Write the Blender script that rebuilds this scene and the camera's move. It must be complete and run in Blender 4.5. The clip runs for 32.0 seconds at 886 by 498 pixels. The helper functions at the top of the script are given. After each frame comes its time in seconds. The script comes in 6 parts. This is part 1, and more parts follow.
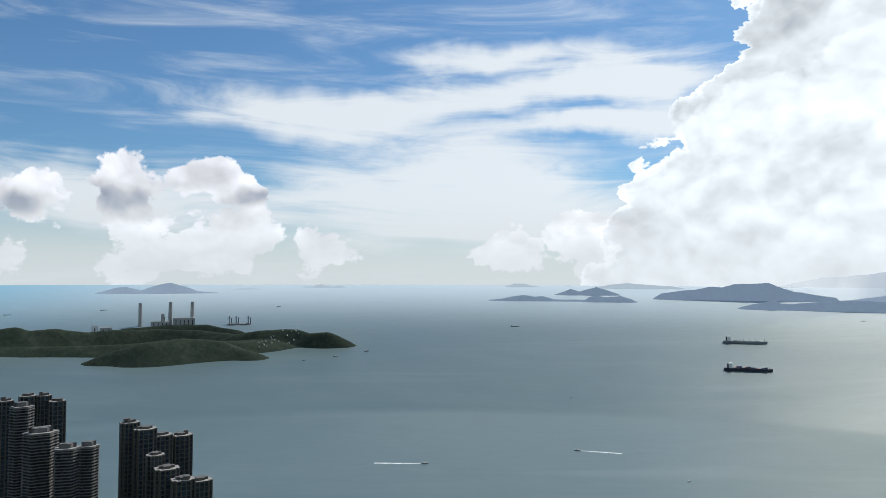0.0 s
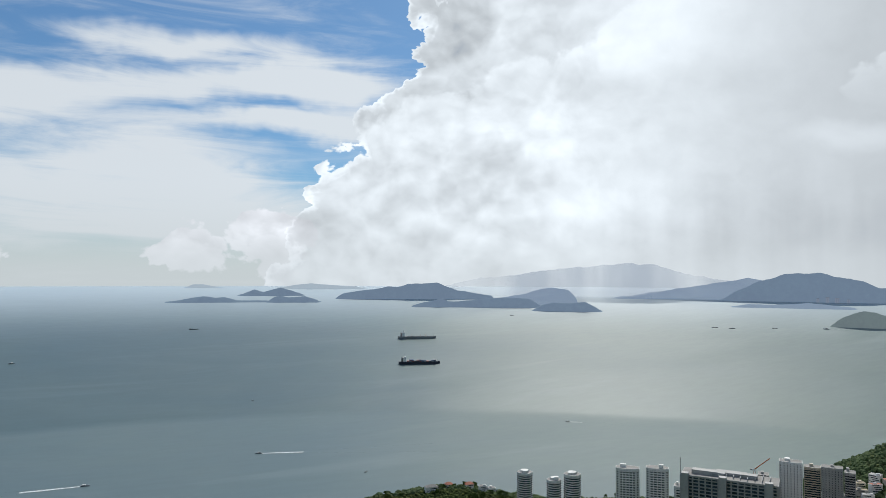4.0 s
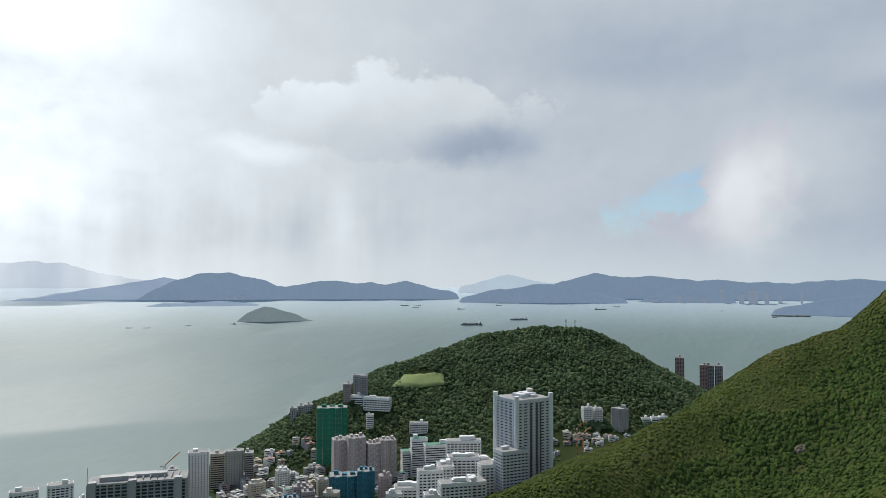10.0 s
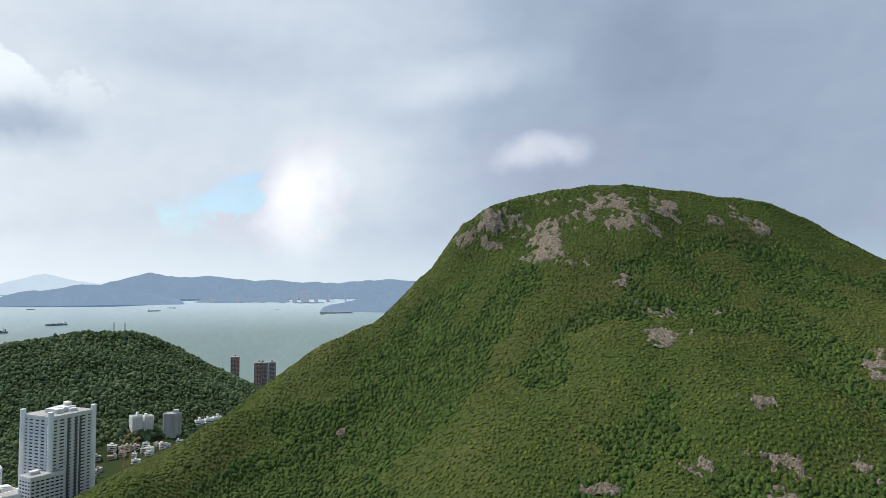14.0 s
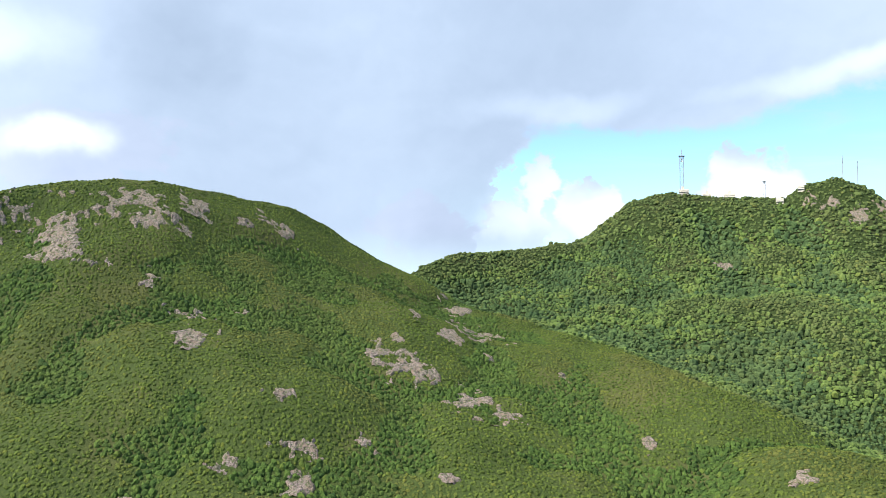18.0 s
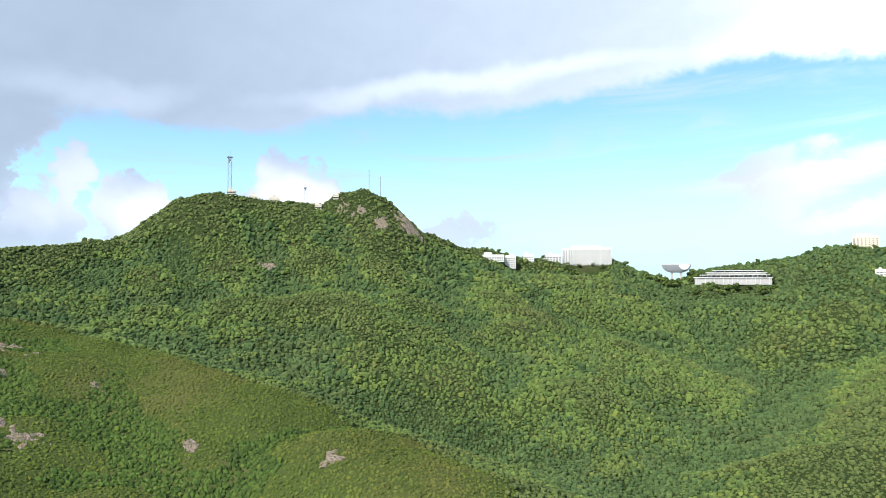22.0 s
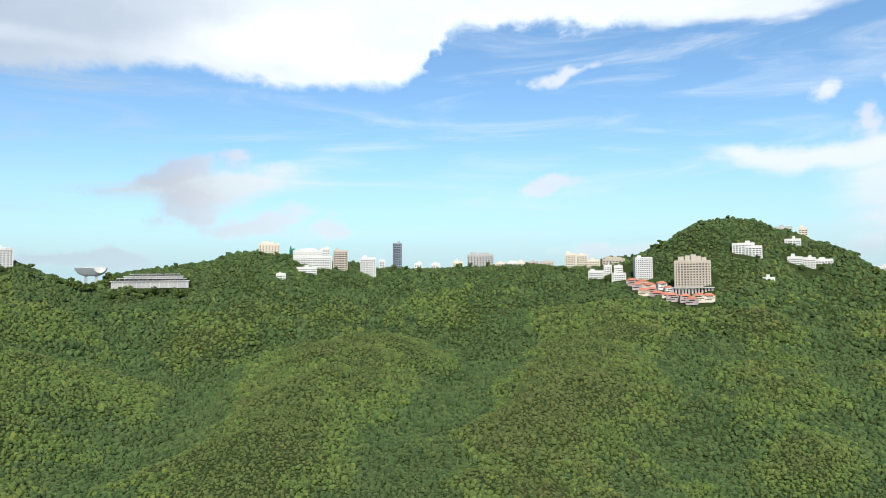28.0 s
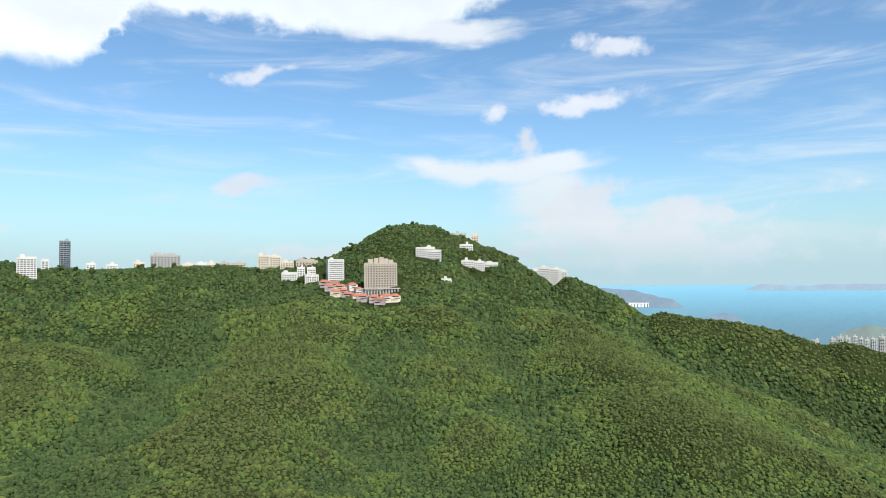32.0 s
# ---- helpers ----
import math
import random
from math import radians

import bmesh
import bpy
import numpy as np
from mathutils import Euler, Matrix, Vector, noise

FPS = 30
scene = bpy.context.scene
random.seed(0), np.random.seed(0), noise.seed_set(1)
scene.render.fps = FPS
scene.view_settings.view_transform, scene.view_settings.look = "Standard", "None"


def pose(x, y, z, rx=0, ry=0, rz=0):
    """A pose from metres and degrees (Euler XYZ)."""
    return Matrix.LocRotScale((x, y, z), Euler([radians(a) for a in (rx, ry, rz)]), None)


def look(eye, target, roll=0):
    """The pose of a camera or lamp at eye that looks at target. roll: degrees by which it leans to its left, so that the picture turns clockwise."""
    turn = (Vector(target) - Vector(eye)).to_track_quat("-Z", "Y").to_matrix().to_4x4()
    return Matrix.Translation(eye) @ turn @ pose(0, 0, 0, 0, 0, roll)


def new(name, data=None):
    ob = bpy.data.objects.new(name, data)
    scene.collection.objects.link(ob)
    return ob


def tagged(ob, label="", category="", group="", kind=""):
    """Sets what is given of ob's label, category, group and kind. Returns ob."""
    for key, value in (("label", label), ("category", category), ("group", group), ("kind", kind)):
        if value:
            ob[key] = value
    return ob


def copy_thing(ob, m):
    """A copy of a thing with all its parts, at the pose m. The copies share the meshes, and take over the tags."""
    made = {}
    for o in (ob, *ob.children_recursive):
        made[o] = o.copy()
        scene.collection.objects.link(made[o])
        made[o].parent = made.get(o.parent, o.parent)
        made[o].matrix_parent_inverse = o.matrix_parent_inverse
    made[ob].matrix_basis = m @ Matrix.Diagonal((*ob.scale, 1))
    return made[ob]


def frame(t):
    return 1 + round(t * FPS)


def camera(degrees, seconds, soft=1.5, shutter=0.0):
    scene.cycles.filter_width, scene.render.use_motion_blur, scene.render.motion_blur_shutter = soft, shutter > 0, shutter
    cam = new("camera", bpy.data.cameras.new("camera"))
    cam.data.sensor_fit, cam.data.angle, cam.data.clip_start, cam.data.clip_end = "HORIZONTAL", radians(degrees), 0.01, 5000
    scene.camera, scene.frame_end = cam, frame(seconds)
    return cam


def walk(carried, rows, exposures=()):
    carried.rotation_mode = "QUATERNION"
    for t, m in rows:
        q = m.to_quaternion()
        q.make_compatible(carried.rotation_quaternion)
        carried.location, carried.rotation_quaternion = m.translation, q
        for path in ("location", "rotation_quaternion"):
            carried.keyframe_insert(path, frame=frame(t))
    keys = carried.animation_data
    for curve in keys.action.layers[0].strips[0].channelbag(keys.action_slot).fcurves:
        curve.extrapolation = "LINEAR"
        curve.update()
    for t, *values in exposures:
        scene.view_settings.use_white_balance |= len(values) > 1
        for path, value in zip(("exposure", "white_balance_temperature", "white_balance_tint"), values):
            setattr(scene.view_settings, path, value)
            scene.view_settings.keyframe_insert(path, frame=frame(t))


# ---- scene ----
# A drone hovers 380 m above the sea and turns from the island in the south over the town,
# the bald hill and the radio peak to the wooded rim and its houses.
EYE = (0.0, 0.0, 380.0)
cam = camera(64.0, 32.0, soft=0.8)
TURN = [
    (0.0, 0.0, 2.1, -0.2), (0.5, -3.0, 2.1, -0.1), (1.0, -6.0, 2.2, -0.2), (1.5, -9.1, 2.2, -0.1), (2.0, -12.2, 2.2, -0.2),
    (2.5, -15.2, 2.2, -0.2), (3.0, -18.5, 2.2, -0.2), (3.5, -21.8, 2.2, -0.2), (5.5, -34.9, 2.3, -0.3), (6.0, -38.2, 2.3, -0.3),
    (6.5, -41.6, 2.3, -0.3), (7.0, -45.2, 2.3, -0.3), (7.5, -48.7, 2.3, -0.2), (8.0, -52.4, 2.3, -0.3), (8.5, -56.6, 2.3, -0.2),
    (9.0, -61.0, 2.3, -0.2), (9.5, -65.5, 2.3, -0.2), (10.0, -69.8, 2.3, -0.1), (10.5, -74.0, 2.3, -0.2), (11.0, -78.3, 2.3, -0.2),
    (11.5, -82.4, 2.4, -0.1), (12.0, -86.5, 2.4, -0.1), (12.5, -90.7, 2.4, -0.1), (13.0, -95.1, 2.4, -0.2), (13.5, -99.7, 2.3, -0.2),
    (14.0, -104.4, 2.4, -0.2), (14.5, -109.0, 2.4, -0.2), (16.5, -127.7, 2.5, -0.1), (17.0, -132.1, 2.5, -0.1), (17.5, -136.6, 2.5, 0.0),
    (18.0, -141.1, 2.5, 0.0), (18.5, -145.6, 2.5, 0.0), (19.0, -150.1, 2.5, 0.1), (19.5, -154.6, 2.5, 0.1), (20.0, -159.1, 2.5, 0.1),
    (20.5, -163.6, 2.5, 0.1), (21.0, -167.9, 2.4, 0.2), (21.5, -172.2, 2.4, 0.2), (22.0, -176.6, 2.4, 0.2), (22.5, -181.0, 2.4, 0.2),
    (23.0, -185.4, 2.3, 0.2), (23.5, -189.8, 2.3, 0.2), (24.0, -193.9, 2.3, 0.3), (24.5, -198.1, 2.4, 0.3), (25.0, -201.9, 2.4, 0.3),
    (25.5, -205.1, 2.4, 0.4), (27.5, -218.0, 2.4, 0.5), (28.0, -221.2, 2.4, 0.5), (28.5, -224.3, 2.4, 0.6), (29.0, -227.4, 2.4, 0.6),
    (29.5, -230.4, 2.4, 0.6), (30.0, -233.4, 2.4, 0.6), (30.5, -236.5, 2.4, 0.6), (31.0, -239.5, 2.3, 0.6), (31.5, -242.6, 2.3, 0.6),
    (32.0, -245.6, 2.3, 0.6),
]
EXPOSURES = [(0.0, -0.22), (2.0, -0.34), (6.0, -0.42), (8.0, -0.42), (9.0, -0.33), (10.0, -0.16), (11.5, -0.03), (13.0, 0.14), (14.5, 0.36), (17.0, 0.95), (19.0, 1.14), (21.0, 1.0), (25.0, 0.58), (28.0, 0.42), (32.0, 0.32)]
walk(cam, [(t, pose(*EYE, 90 + pitch, roll, yaw)) for t, yaw, pitch, roll in TURN], EXPOSURES)

SUN_AZ, SUN_EL = 38.0, 49.0   # clockwise from +y, and above the horizon


# ---- node helpers ----
class Nodes:
    """Short forms for the shader nodes of one tree."""

    def __init__(self, tree):
        self.tree = tree
        tree.nodes.clear()

    def add(self, kind, **inputs):
        node = self.tree.nodes.new(kind)
        for key, value in inputs.items():
            self.put(node.inputs[key.replace("_", " ")], value)
        return node

    def put(self, socket, value):
        if isinstance(value, bpy.types.NodeSocket):
            self.tree.links.new(value, socket)
        elif value is not None:
            if isinstance(value, (tuple, list)) and len(value) == 3 and socket.type == "RGBA":
                value = (*value, 1.0)
            socket.default_value = value

    def m(self, op, a, b=None, c=None, clamp=False):
        node = self.tree.nodes.new("ShaderNodeMath")
        node.operation, node.use_clamp = op, clamp
        for socket, value in zip(node.inputs, (a, b, c)):
            self.put(socket, value)
        return node.outputs[0]

    def v(self, op, a, b=None, scale=None):
        node = self.tree.nodes.new("ShaderNodeVectorMath")
        node.operation = op
        self.put(node.inputs[0], a)
        if b is not None:
            self.put(node.inputs[1], b)
        if scale is not None:
            self.put(node.inputs["Scale"], scale)
        return node.outputs["Value"] if op in ("DOT_PRODUCT", "LENGTH") else node.outputs["Vector"]

    def mix(self, f, a, b, blend="MIX"):
        node = self.tree.nodes.new("ShaderNodeMix")
        node.data_type, node.blend_type = "RGBA", blend
        self.put(node.inputs[0], f)
        self.put(node.inputs[6], a)
        self.put(node.inputs[7], b)
        return node.outputs[2]

    def step(self, x, lo, hi, a=0.0, b=1.0):
        node = self.tree.nodes.new("ShaderNodeMapRange")
        node.interpolation_type = "SMOOTHSTEP"
        for socket, value in zip(node.inputs, (x, lo, hi, a, b)):
            self.put(socket, value)
        return node.outputs[0]

    def noise(self, vector, scale, detail=4.0, rough=0.55, distortion=0.0, kind="FBM"):
        node = self.tree.nodes.new("ShaderNodeTexNoise")
        node.noise_type = kind
        for key, value in (("Vector", vector), ("Scale", scale), ("Detail", detail), ("Roughness", rough), ("Distortion", distortion)):
            self.put(node.inputs[key], value)
        return node.outputs

    def curve(self, x, lo, hi, points):
        """A smooth curve through points (x, y), y from -1 to 1 scaled by the caller."""
        node = self.tree.nodes.new("ShaderNodeFloatCurve")
        c = node.mapping.curves[0]
        node.mapping.use_clip = False
        for i, (px, py) in enumerate(points):
            q = ((px - lo) / (hi - lo), py)
            if i < 2:
                c.points[i].location = q
            else:
                c.points.new(*q)
        for p in c.points:
            p.handle_type = "AUTO"
        node.mapping.update()
        self.put(node.inputs["Value"], self.m("DIVIDE", self.m("SUBTRACT", x, lo), hi - lo))
        return node.outputs[0]


# ---- sky ----
world = bpy.data.worlds.new("sky")
scene.world = world
world.use_nodes = True
W = Nodes(world.node_tree)
way = W.add("ShaderNodeTexCoord").outputs["Generated"]
sep = W.add("ShaderNodeSeparateXYZ", Vector=way).outputs
RAD = 180 / math.pi
az0 = W.m("MULTIPLY", W.m("ARCTAN2", sep[0], sep[1]), RAD)
el0 = W.m("MULTIPLY", W.m("ARCSINE", sep[2]), RAD)
az = W.m("WRAP", az0, 300.0, -60.0)              # -60 to 300, so that the seam lies outside the turn
nish = W.tree.nodes.new("ShaderNodeTexSky")
nish.sky_type, nish.sun_disc = "NISHITA", False
nish.sun_elevation, nish.sun_rotation = radians(SUN_EL), radians(SUN_AZ)
nish.altitude, nish.air_density, nish.dust_density, nish.ozone_density = 300.0, 1.0, 0.9, 1.3
clear = W.mix(1.0, nish.outputs[0], W.mix(W.step(az, 15.0, 120.0), (0.056, 0.086, 0.108), (0.096, 0.123, 0.136)), "MULTIPLY")

# coordinates on the sky, bent by noise so that no outline is smooth
bend = W.noise(way, 4.0, 5.0, 0.55)[1]
bent = W.add("ShaderNodeSeparateXYZ", Vector=W.v("SUBTRACT", bend, (0.5, 0.5, 0.5))).outputs
az_w = W.m("MULTIPLY_ADD", bent[0], 13.0, az)
el_w = W.m("MULTIPLY_ADD", bent[1], 7.0, el0)

p = W.v("ADD", W.v("MULTIPLY", way, (1.0, 1.0, 1.25)), W.v("SCALE", W.v("SUBTRACT", bend, (0.5, 0.5, 0.5)), scale=0.10))


def billow(vector, detail, scale=11.0):
    """Heaped rounded knobs, each with smaller ones on it."""
    node = W.tree.nodes.new("ShaderNodeTexVoronoi")
    node.feature, node.normalize = "F1", True
    for key, value in (("Vector", vector), ("Scale", scale), ("Detail", detail), ("Roughness", 0.52), ("Lacunarity", 2.4), ("Randomness", 1.0)):
        W.put(node.inputs[key], value)
    return W.m("SUBTRACT", 1.0, W.m("MULTIPLY", node.outputs["Distance"], 1.7))


toward = (math.sin(radians(SUN_AZ)) * 0.010 - 0.004, math.cos(radians(SUN_AZ)) * 0.010, 0.016)
knob = billow(p, 3.0)
knob_lit = W.m("SUBTRACT", billow(p, 1.6, 13.0), billow(W.v("ADD", p, W.v("SCALE", toward, scale=1.5)), 1.6, 13.0))
puff = W.noise(p, 6.5, 7.0, 0.58)[0]
fine = W.noise(p, 24.0, 6.0, 0.6)[0]
soft = W.noise(W.v("MULTIPLY", way, (1.0, 1.0, 2.4)), 3.4, 6.0, 0.52, 0.4)[0]
soft_lit = W.m("SUBTRACT", puff, W.noise(W.v("ADD", p, W.v("SCALE", toward, scale=1.6)), 6.5, 7.0, 0.58)[0])
streak = W.noise(W.v("MULTIPLY", way, (1.0, 1.0, 7.5)), 3.4, 7.0, 0.6, 0.8)[0]


def veil(az_c, el_c, wa, we, tilt=0.0, bent_too=True):
    """1 in the middle of an ellipse on the sky, falling to 0 at its rim and below 0 outside."""
    da = W.m("SUBTRACT", az_w if bent_too else az, az_c)
    de = W.m("SUBTRACT", el_w if bent_too else el0, W.m("MULTIPLY_ADD", da, tilt, el_c) if tilt else el_c)
    q = W.m("ADD", W.m("POWER", W.m("DIVIDE", da, wa), 2.0), W.m("POWER", W.m("DIVIDE", de, we), 2.0))
    return W.m("SUBTRACT", 1.0, W.m("SQRT", q))


def union(values):
    out = values[0]
    for v in values[1:]:
        out = W.m("SMOOTH_MAX", out, v, 0.12)
    return out


def total(values):
    out = values[0]
    for v in values[1:]:
        out = W.m("ADD", out, v)
    return out


# streaks of high ice cloud over the southern sea and the eastern ridge
ice = total([W.m("MAXIMUM", veil(*b), 0.0) for b in (
    (-9.0, 12.4, 15.0, 2.6, -0.14), (8.0, 14.6, 17.0, 2.2, 0.10), (5.0, 17.6, 11.0, 1.7, 0.02), (12.0, 11.6, 13.0, 1.3, 0.04), (-1.0, 8.0, 17.0, 3.2, 0.0), (6.0, 4.5, 26.0, 4.0, 0.0),
    (-25.0, 5.5, 15.0, 3.2, 0.0), (17.0, 15.0, 9.0, 4.0, 0.0), (250.0, 8.8, 11.0, 1.1, -0.02), (262.0, 3.4, 18.0, 2.2, 0.0),
    (255.0, 6.8, 5.0, 3.0, 0.0), (244.0, 19.5, 9.0, 1.4, -0.05), (203.0, 7.0, 11.0, 1.6, 0.0))])
ice_a = W.step(W.m("MULTIPLY_ADD", ice, 0.85, W.m("MULTIPLY", W.m("SUBTRACT", streak, 0.5), 1.5)), -0.08, 0.66, 0.0, 0.95)

# the great cloud: bounded above by a rising tower front in the south-west, below by an edge in the north
az_e = W.m("ADD", az, W.m("ADD", W.m("MULTIPLY", W.m("SUBTRACT", knob, 0.42), 5.5), W.m("MULTIPLY", W.m("SUBTRACT", puff, 0.5), 5.0)))
tower = W.m("MULTIPLY", W.curve(az_e, -32.0, 328.0, ((-32.0, -0.5), (8.0, -0.12), (11.5, 0.02), (13.6, 0.14), (15.5, 0.32), (18.5, 0.42), (21.0, 0.56), (22.4, 0.76), (24.5, 0.95), (27.0, 1.6), (60.0, 1.6), (328.0, 1.6))), 25.0)
base = W.m("MULTIPLY", W.curve(W.m("MULTIPLY_ADD", W.m("SUBTRACT", knob, 0.42), 7.0, W.m("MULTIPLY_ADD", W.m("SUBTRACT", puff, 0.5), 14.0, az)), -32.0, 328.0, (
    (-32.0, -0.3), (80.0, -0.3), (136.0, -0.25), (143.0, 0.05), (147.5, 0.40), (152.0, 0.46), (160.0, 0.43), (168.0, 0.49), (178.0, 0.52), (190.0, 0.57), (203.0, 0.62),
    (216.0, 0.61), (221.5, 0.66), (226.5, 0.80), (236.0, 0.74), (243.0, 0.76), (252.0, 0.86), (266.0, 0.95), (290.0, 1.1), (328.0, 1.3))), 25.0)
rough_rim = W.step(az, 26.0, 130.0, 1.0, 0.10)
rim_n = W.m("ADD", W.m("MULTIPLY", W.m("MULTIPLY", W.m("SUBTRACT", knob, 0.42), 5.0), rough_rim),
            W.m("ADD", W.m("MULTIPLY", W.m("SUBTRACT", puff, 0.5), 5.0), W.m("MULTIPLY", W.m("SUBTRACT", fine, 0.5), 1.5)))
deck = W.m("ADD", W.m("MINIMUM", W.m("SUBTRACT", tower, el0), W.m("SUBTRACT", el0, base)), rim_n)
deck_a = W.step(deck, -0.15, W.step(az, 26.0, 140.0, 0.35, 1.1))
rent = W.m("ADD", W.m("MULTIPLY", W.m("SUBTRACT", fine, 0.5), 1.2), W.m("MULTIPLY_ADD", W.m("SUBTRACT", puff, 0.5), 2.4, veil(86.4, 4.8, 5.2, 2.6, 0.14)))
deck_a = W.m("MULTIPLY", deck_a, W.step(rent, 0.05, 0.55, 1.0, 0.42))

heaps = union([veil(*b) for b in (
    (-19.0, 2.0, 4.6, 2.4), (-15.5, 3.2, 2.4, 1.8), (-9.0, 2.2, 2.2, 2.0), (-23.2, 6.4, 2.6, 1.9), (-17.0, 7.2, 2.6, 1.3), (-31.0, 5.0, 3.4, 1.3), (-33.0, 1.2, 2.2, 1.2),
    (5.0, 1.4, 2.6, 1.4), (10.5, 2.0, 3.2, 2.6), (92.0, 5.2, 3.0, 4.2), (90.0, 3.0, 4.0, 2.0))])
heaps2 = union([veil(*b) for b in (
    (113.0, 9.2, 8.0, 1.9, 0.12), (141.5, 2.8, 5.5, 3.4), (146.5, 4.4, 2.6, 3.0), (153.0, 5.2, 3.2, 3.6), (165.0, 6.2, 4.4, 2.8), (148.5, 6.4, 1.6, 4.8),
    (200.0, 6.0, 4.0, 1.5, 0.2), (205.0, 8.8, 2.8, 0.9), (199.0, 8.0, 5.0, 0.9, 0.15), (206.5, 4.4, 6.0, 0.7), (212.0, 3.4, 4.0, 0.7), (177.5, 4.0, 4.0, 1.6),
    (193.0, 1.4, 9.0, 1.1), (232.0, 16.3, 3.2, 0.7), (258.0, 17.4, 3.0, 0.9), (257.5, 13.4, 4.0, 1.1, 0.16), (249.5, 12.6, 1.8, 1.0), (253.5, 10.6, 1.2, 1.6),
    (229.5, 7.4, 2.6, 0.7), (262.0, 2.4, 16.0, 2.2), (258.0, 4.8, 3.6, 2.2), (244.0, 3.2, 6.0, 1.4), (268.0, 5.0, 8.0, 1.2), (234.0, 2.4, 7.0, 0.9), (276.5, 6.2, 3.0, 1.0), (246.0, 2.0, 9.0, 1.2))])
heap_a = W.step(W.m("ADD", heaps, W.m("ADD", W.m("MULTIPLY", W.m("SUBTRACT", knob, 0.42), 2.3), W.m("MULTIPLY", W.m("SUBTRACT", fine, 0.5), 1.2))), 0.04, 0.26)
wisp = W.m("ADD", W.m("MULTIPLY", W.m("SUBTRACT", puff, 0.5), 3.0), W.m("ADD", W.m("MULTIPLY", W.m("SUBTRACT", knob, 0.42), 0.9), W.m("MULTIPLY", W.m("SUBTRACT", fine, 0.5), 1.6)))
heap_a = W.m("MAXIMUM", heap_a, W.step(W.m("ADD", heaps2, wisp), 0.0, W.step(az, 168.0, 192.0, 0.30, 0.75), 0.0, W.step(az, 170.0, 195.0, 0.95, 0.78)))

# how bright the clouds hang round the sky, then relief towards the sun and broad bellies
level = W.curve(az_w, -32.0, 328.0, (
    (-32.0, 0.98), (0.0, 1.04), (22.0, 1.08), (36.0, 1.08), (48.0, 0.92), (60.0, 0.80), (75.0, 0.64), (90.0, 0.60), (103.0, 0.52), (115.0, 0.38), (126.0, 0.36), (136.0, 0.38),
    (147.0, 0.34), (160.0, 0.37), (180.0, 0.44), (198.0, 0.58), (212.0, 0.76), (250.0, 0.78), (328.0, 0.86)))
calm = W.step(az, 28.0, 46.0, 1.0, 0.10)
lit = W.m("ADD", W.m("MULTIPLY", W.m("MULTIPLY", knob_lit, calm), 0.60), W.m("ADD", W.m("MULTIPLY", soft_lit, W.step(az, 30.0, 60.0, 0.55, 0.17)), W.m("MULTIPLY", W.m("SUBTRACT", soft, 0.5), W.step(az, 26.0, 56.0, 0.55, 0.13))))
# a nearer heap stands before the tower; the cloud behind its upper rim lies in its shade
front = W.m("MULTIPLY", W.curve(az, -32.0, 328.0, ((-32.0, 0.0), (12.0, 0.10), (14.6, 0.28), (19.0, 0.44), (23.8, 0.54), (28.3, 0.60), (32.6, 0.66), (36.9, 0.74), (41.0, 0.84), (50.0, 1.0), (328.0, 1.0))), 25.0)
behind = W.m("ADD", W.m("SUBTRACT", el0, front), W.m("MULTIPLY", W.m("SUBTRACT", knob, 0.42), -5.0))
shaded = W.m("MULTIPLY", W.step(behind, -0.3, 0.6, 0.0, -0.17), W.step(az, 34.0, 48.0, 1.0, 0.0))
# a grey lump with a bright crown over the strait
lump = W.m("ADD", veil(67.0, 13.0, 10.5, 3.7), W.m("MULTIPLY", W.m("SUBTRACT", knob, 0.42), 1.2))
crowned = W.m("MULTIPLY", W.step(lump, 0.02, 0.22), W.step(el_w, 10.0, 16.0, -0.06, 0.22))
shaft = W.noise(W.v("MULTIPLY", way, (1.0, 1.0, 0.12)), 16.0, 3.0, 0.5)[0]
rain = W.m("MULTIPLY", W.m("MULTIPLY", W.m("SUBTRACT", shaft, 0.5), 0.55), W.m("MULTIPLY", W.step(el0, 3.0, 11.0, 1.0, 0.0), W.step(W.m("ABSOLUTE", W.m("SUBTRACT", az, 52.0)), 10.0, 22.0, 1.0, 0.0)))
lit = W.m("ADD", lit, W.m("ADD", shaded, W.m("ADD", crowned, rain)))
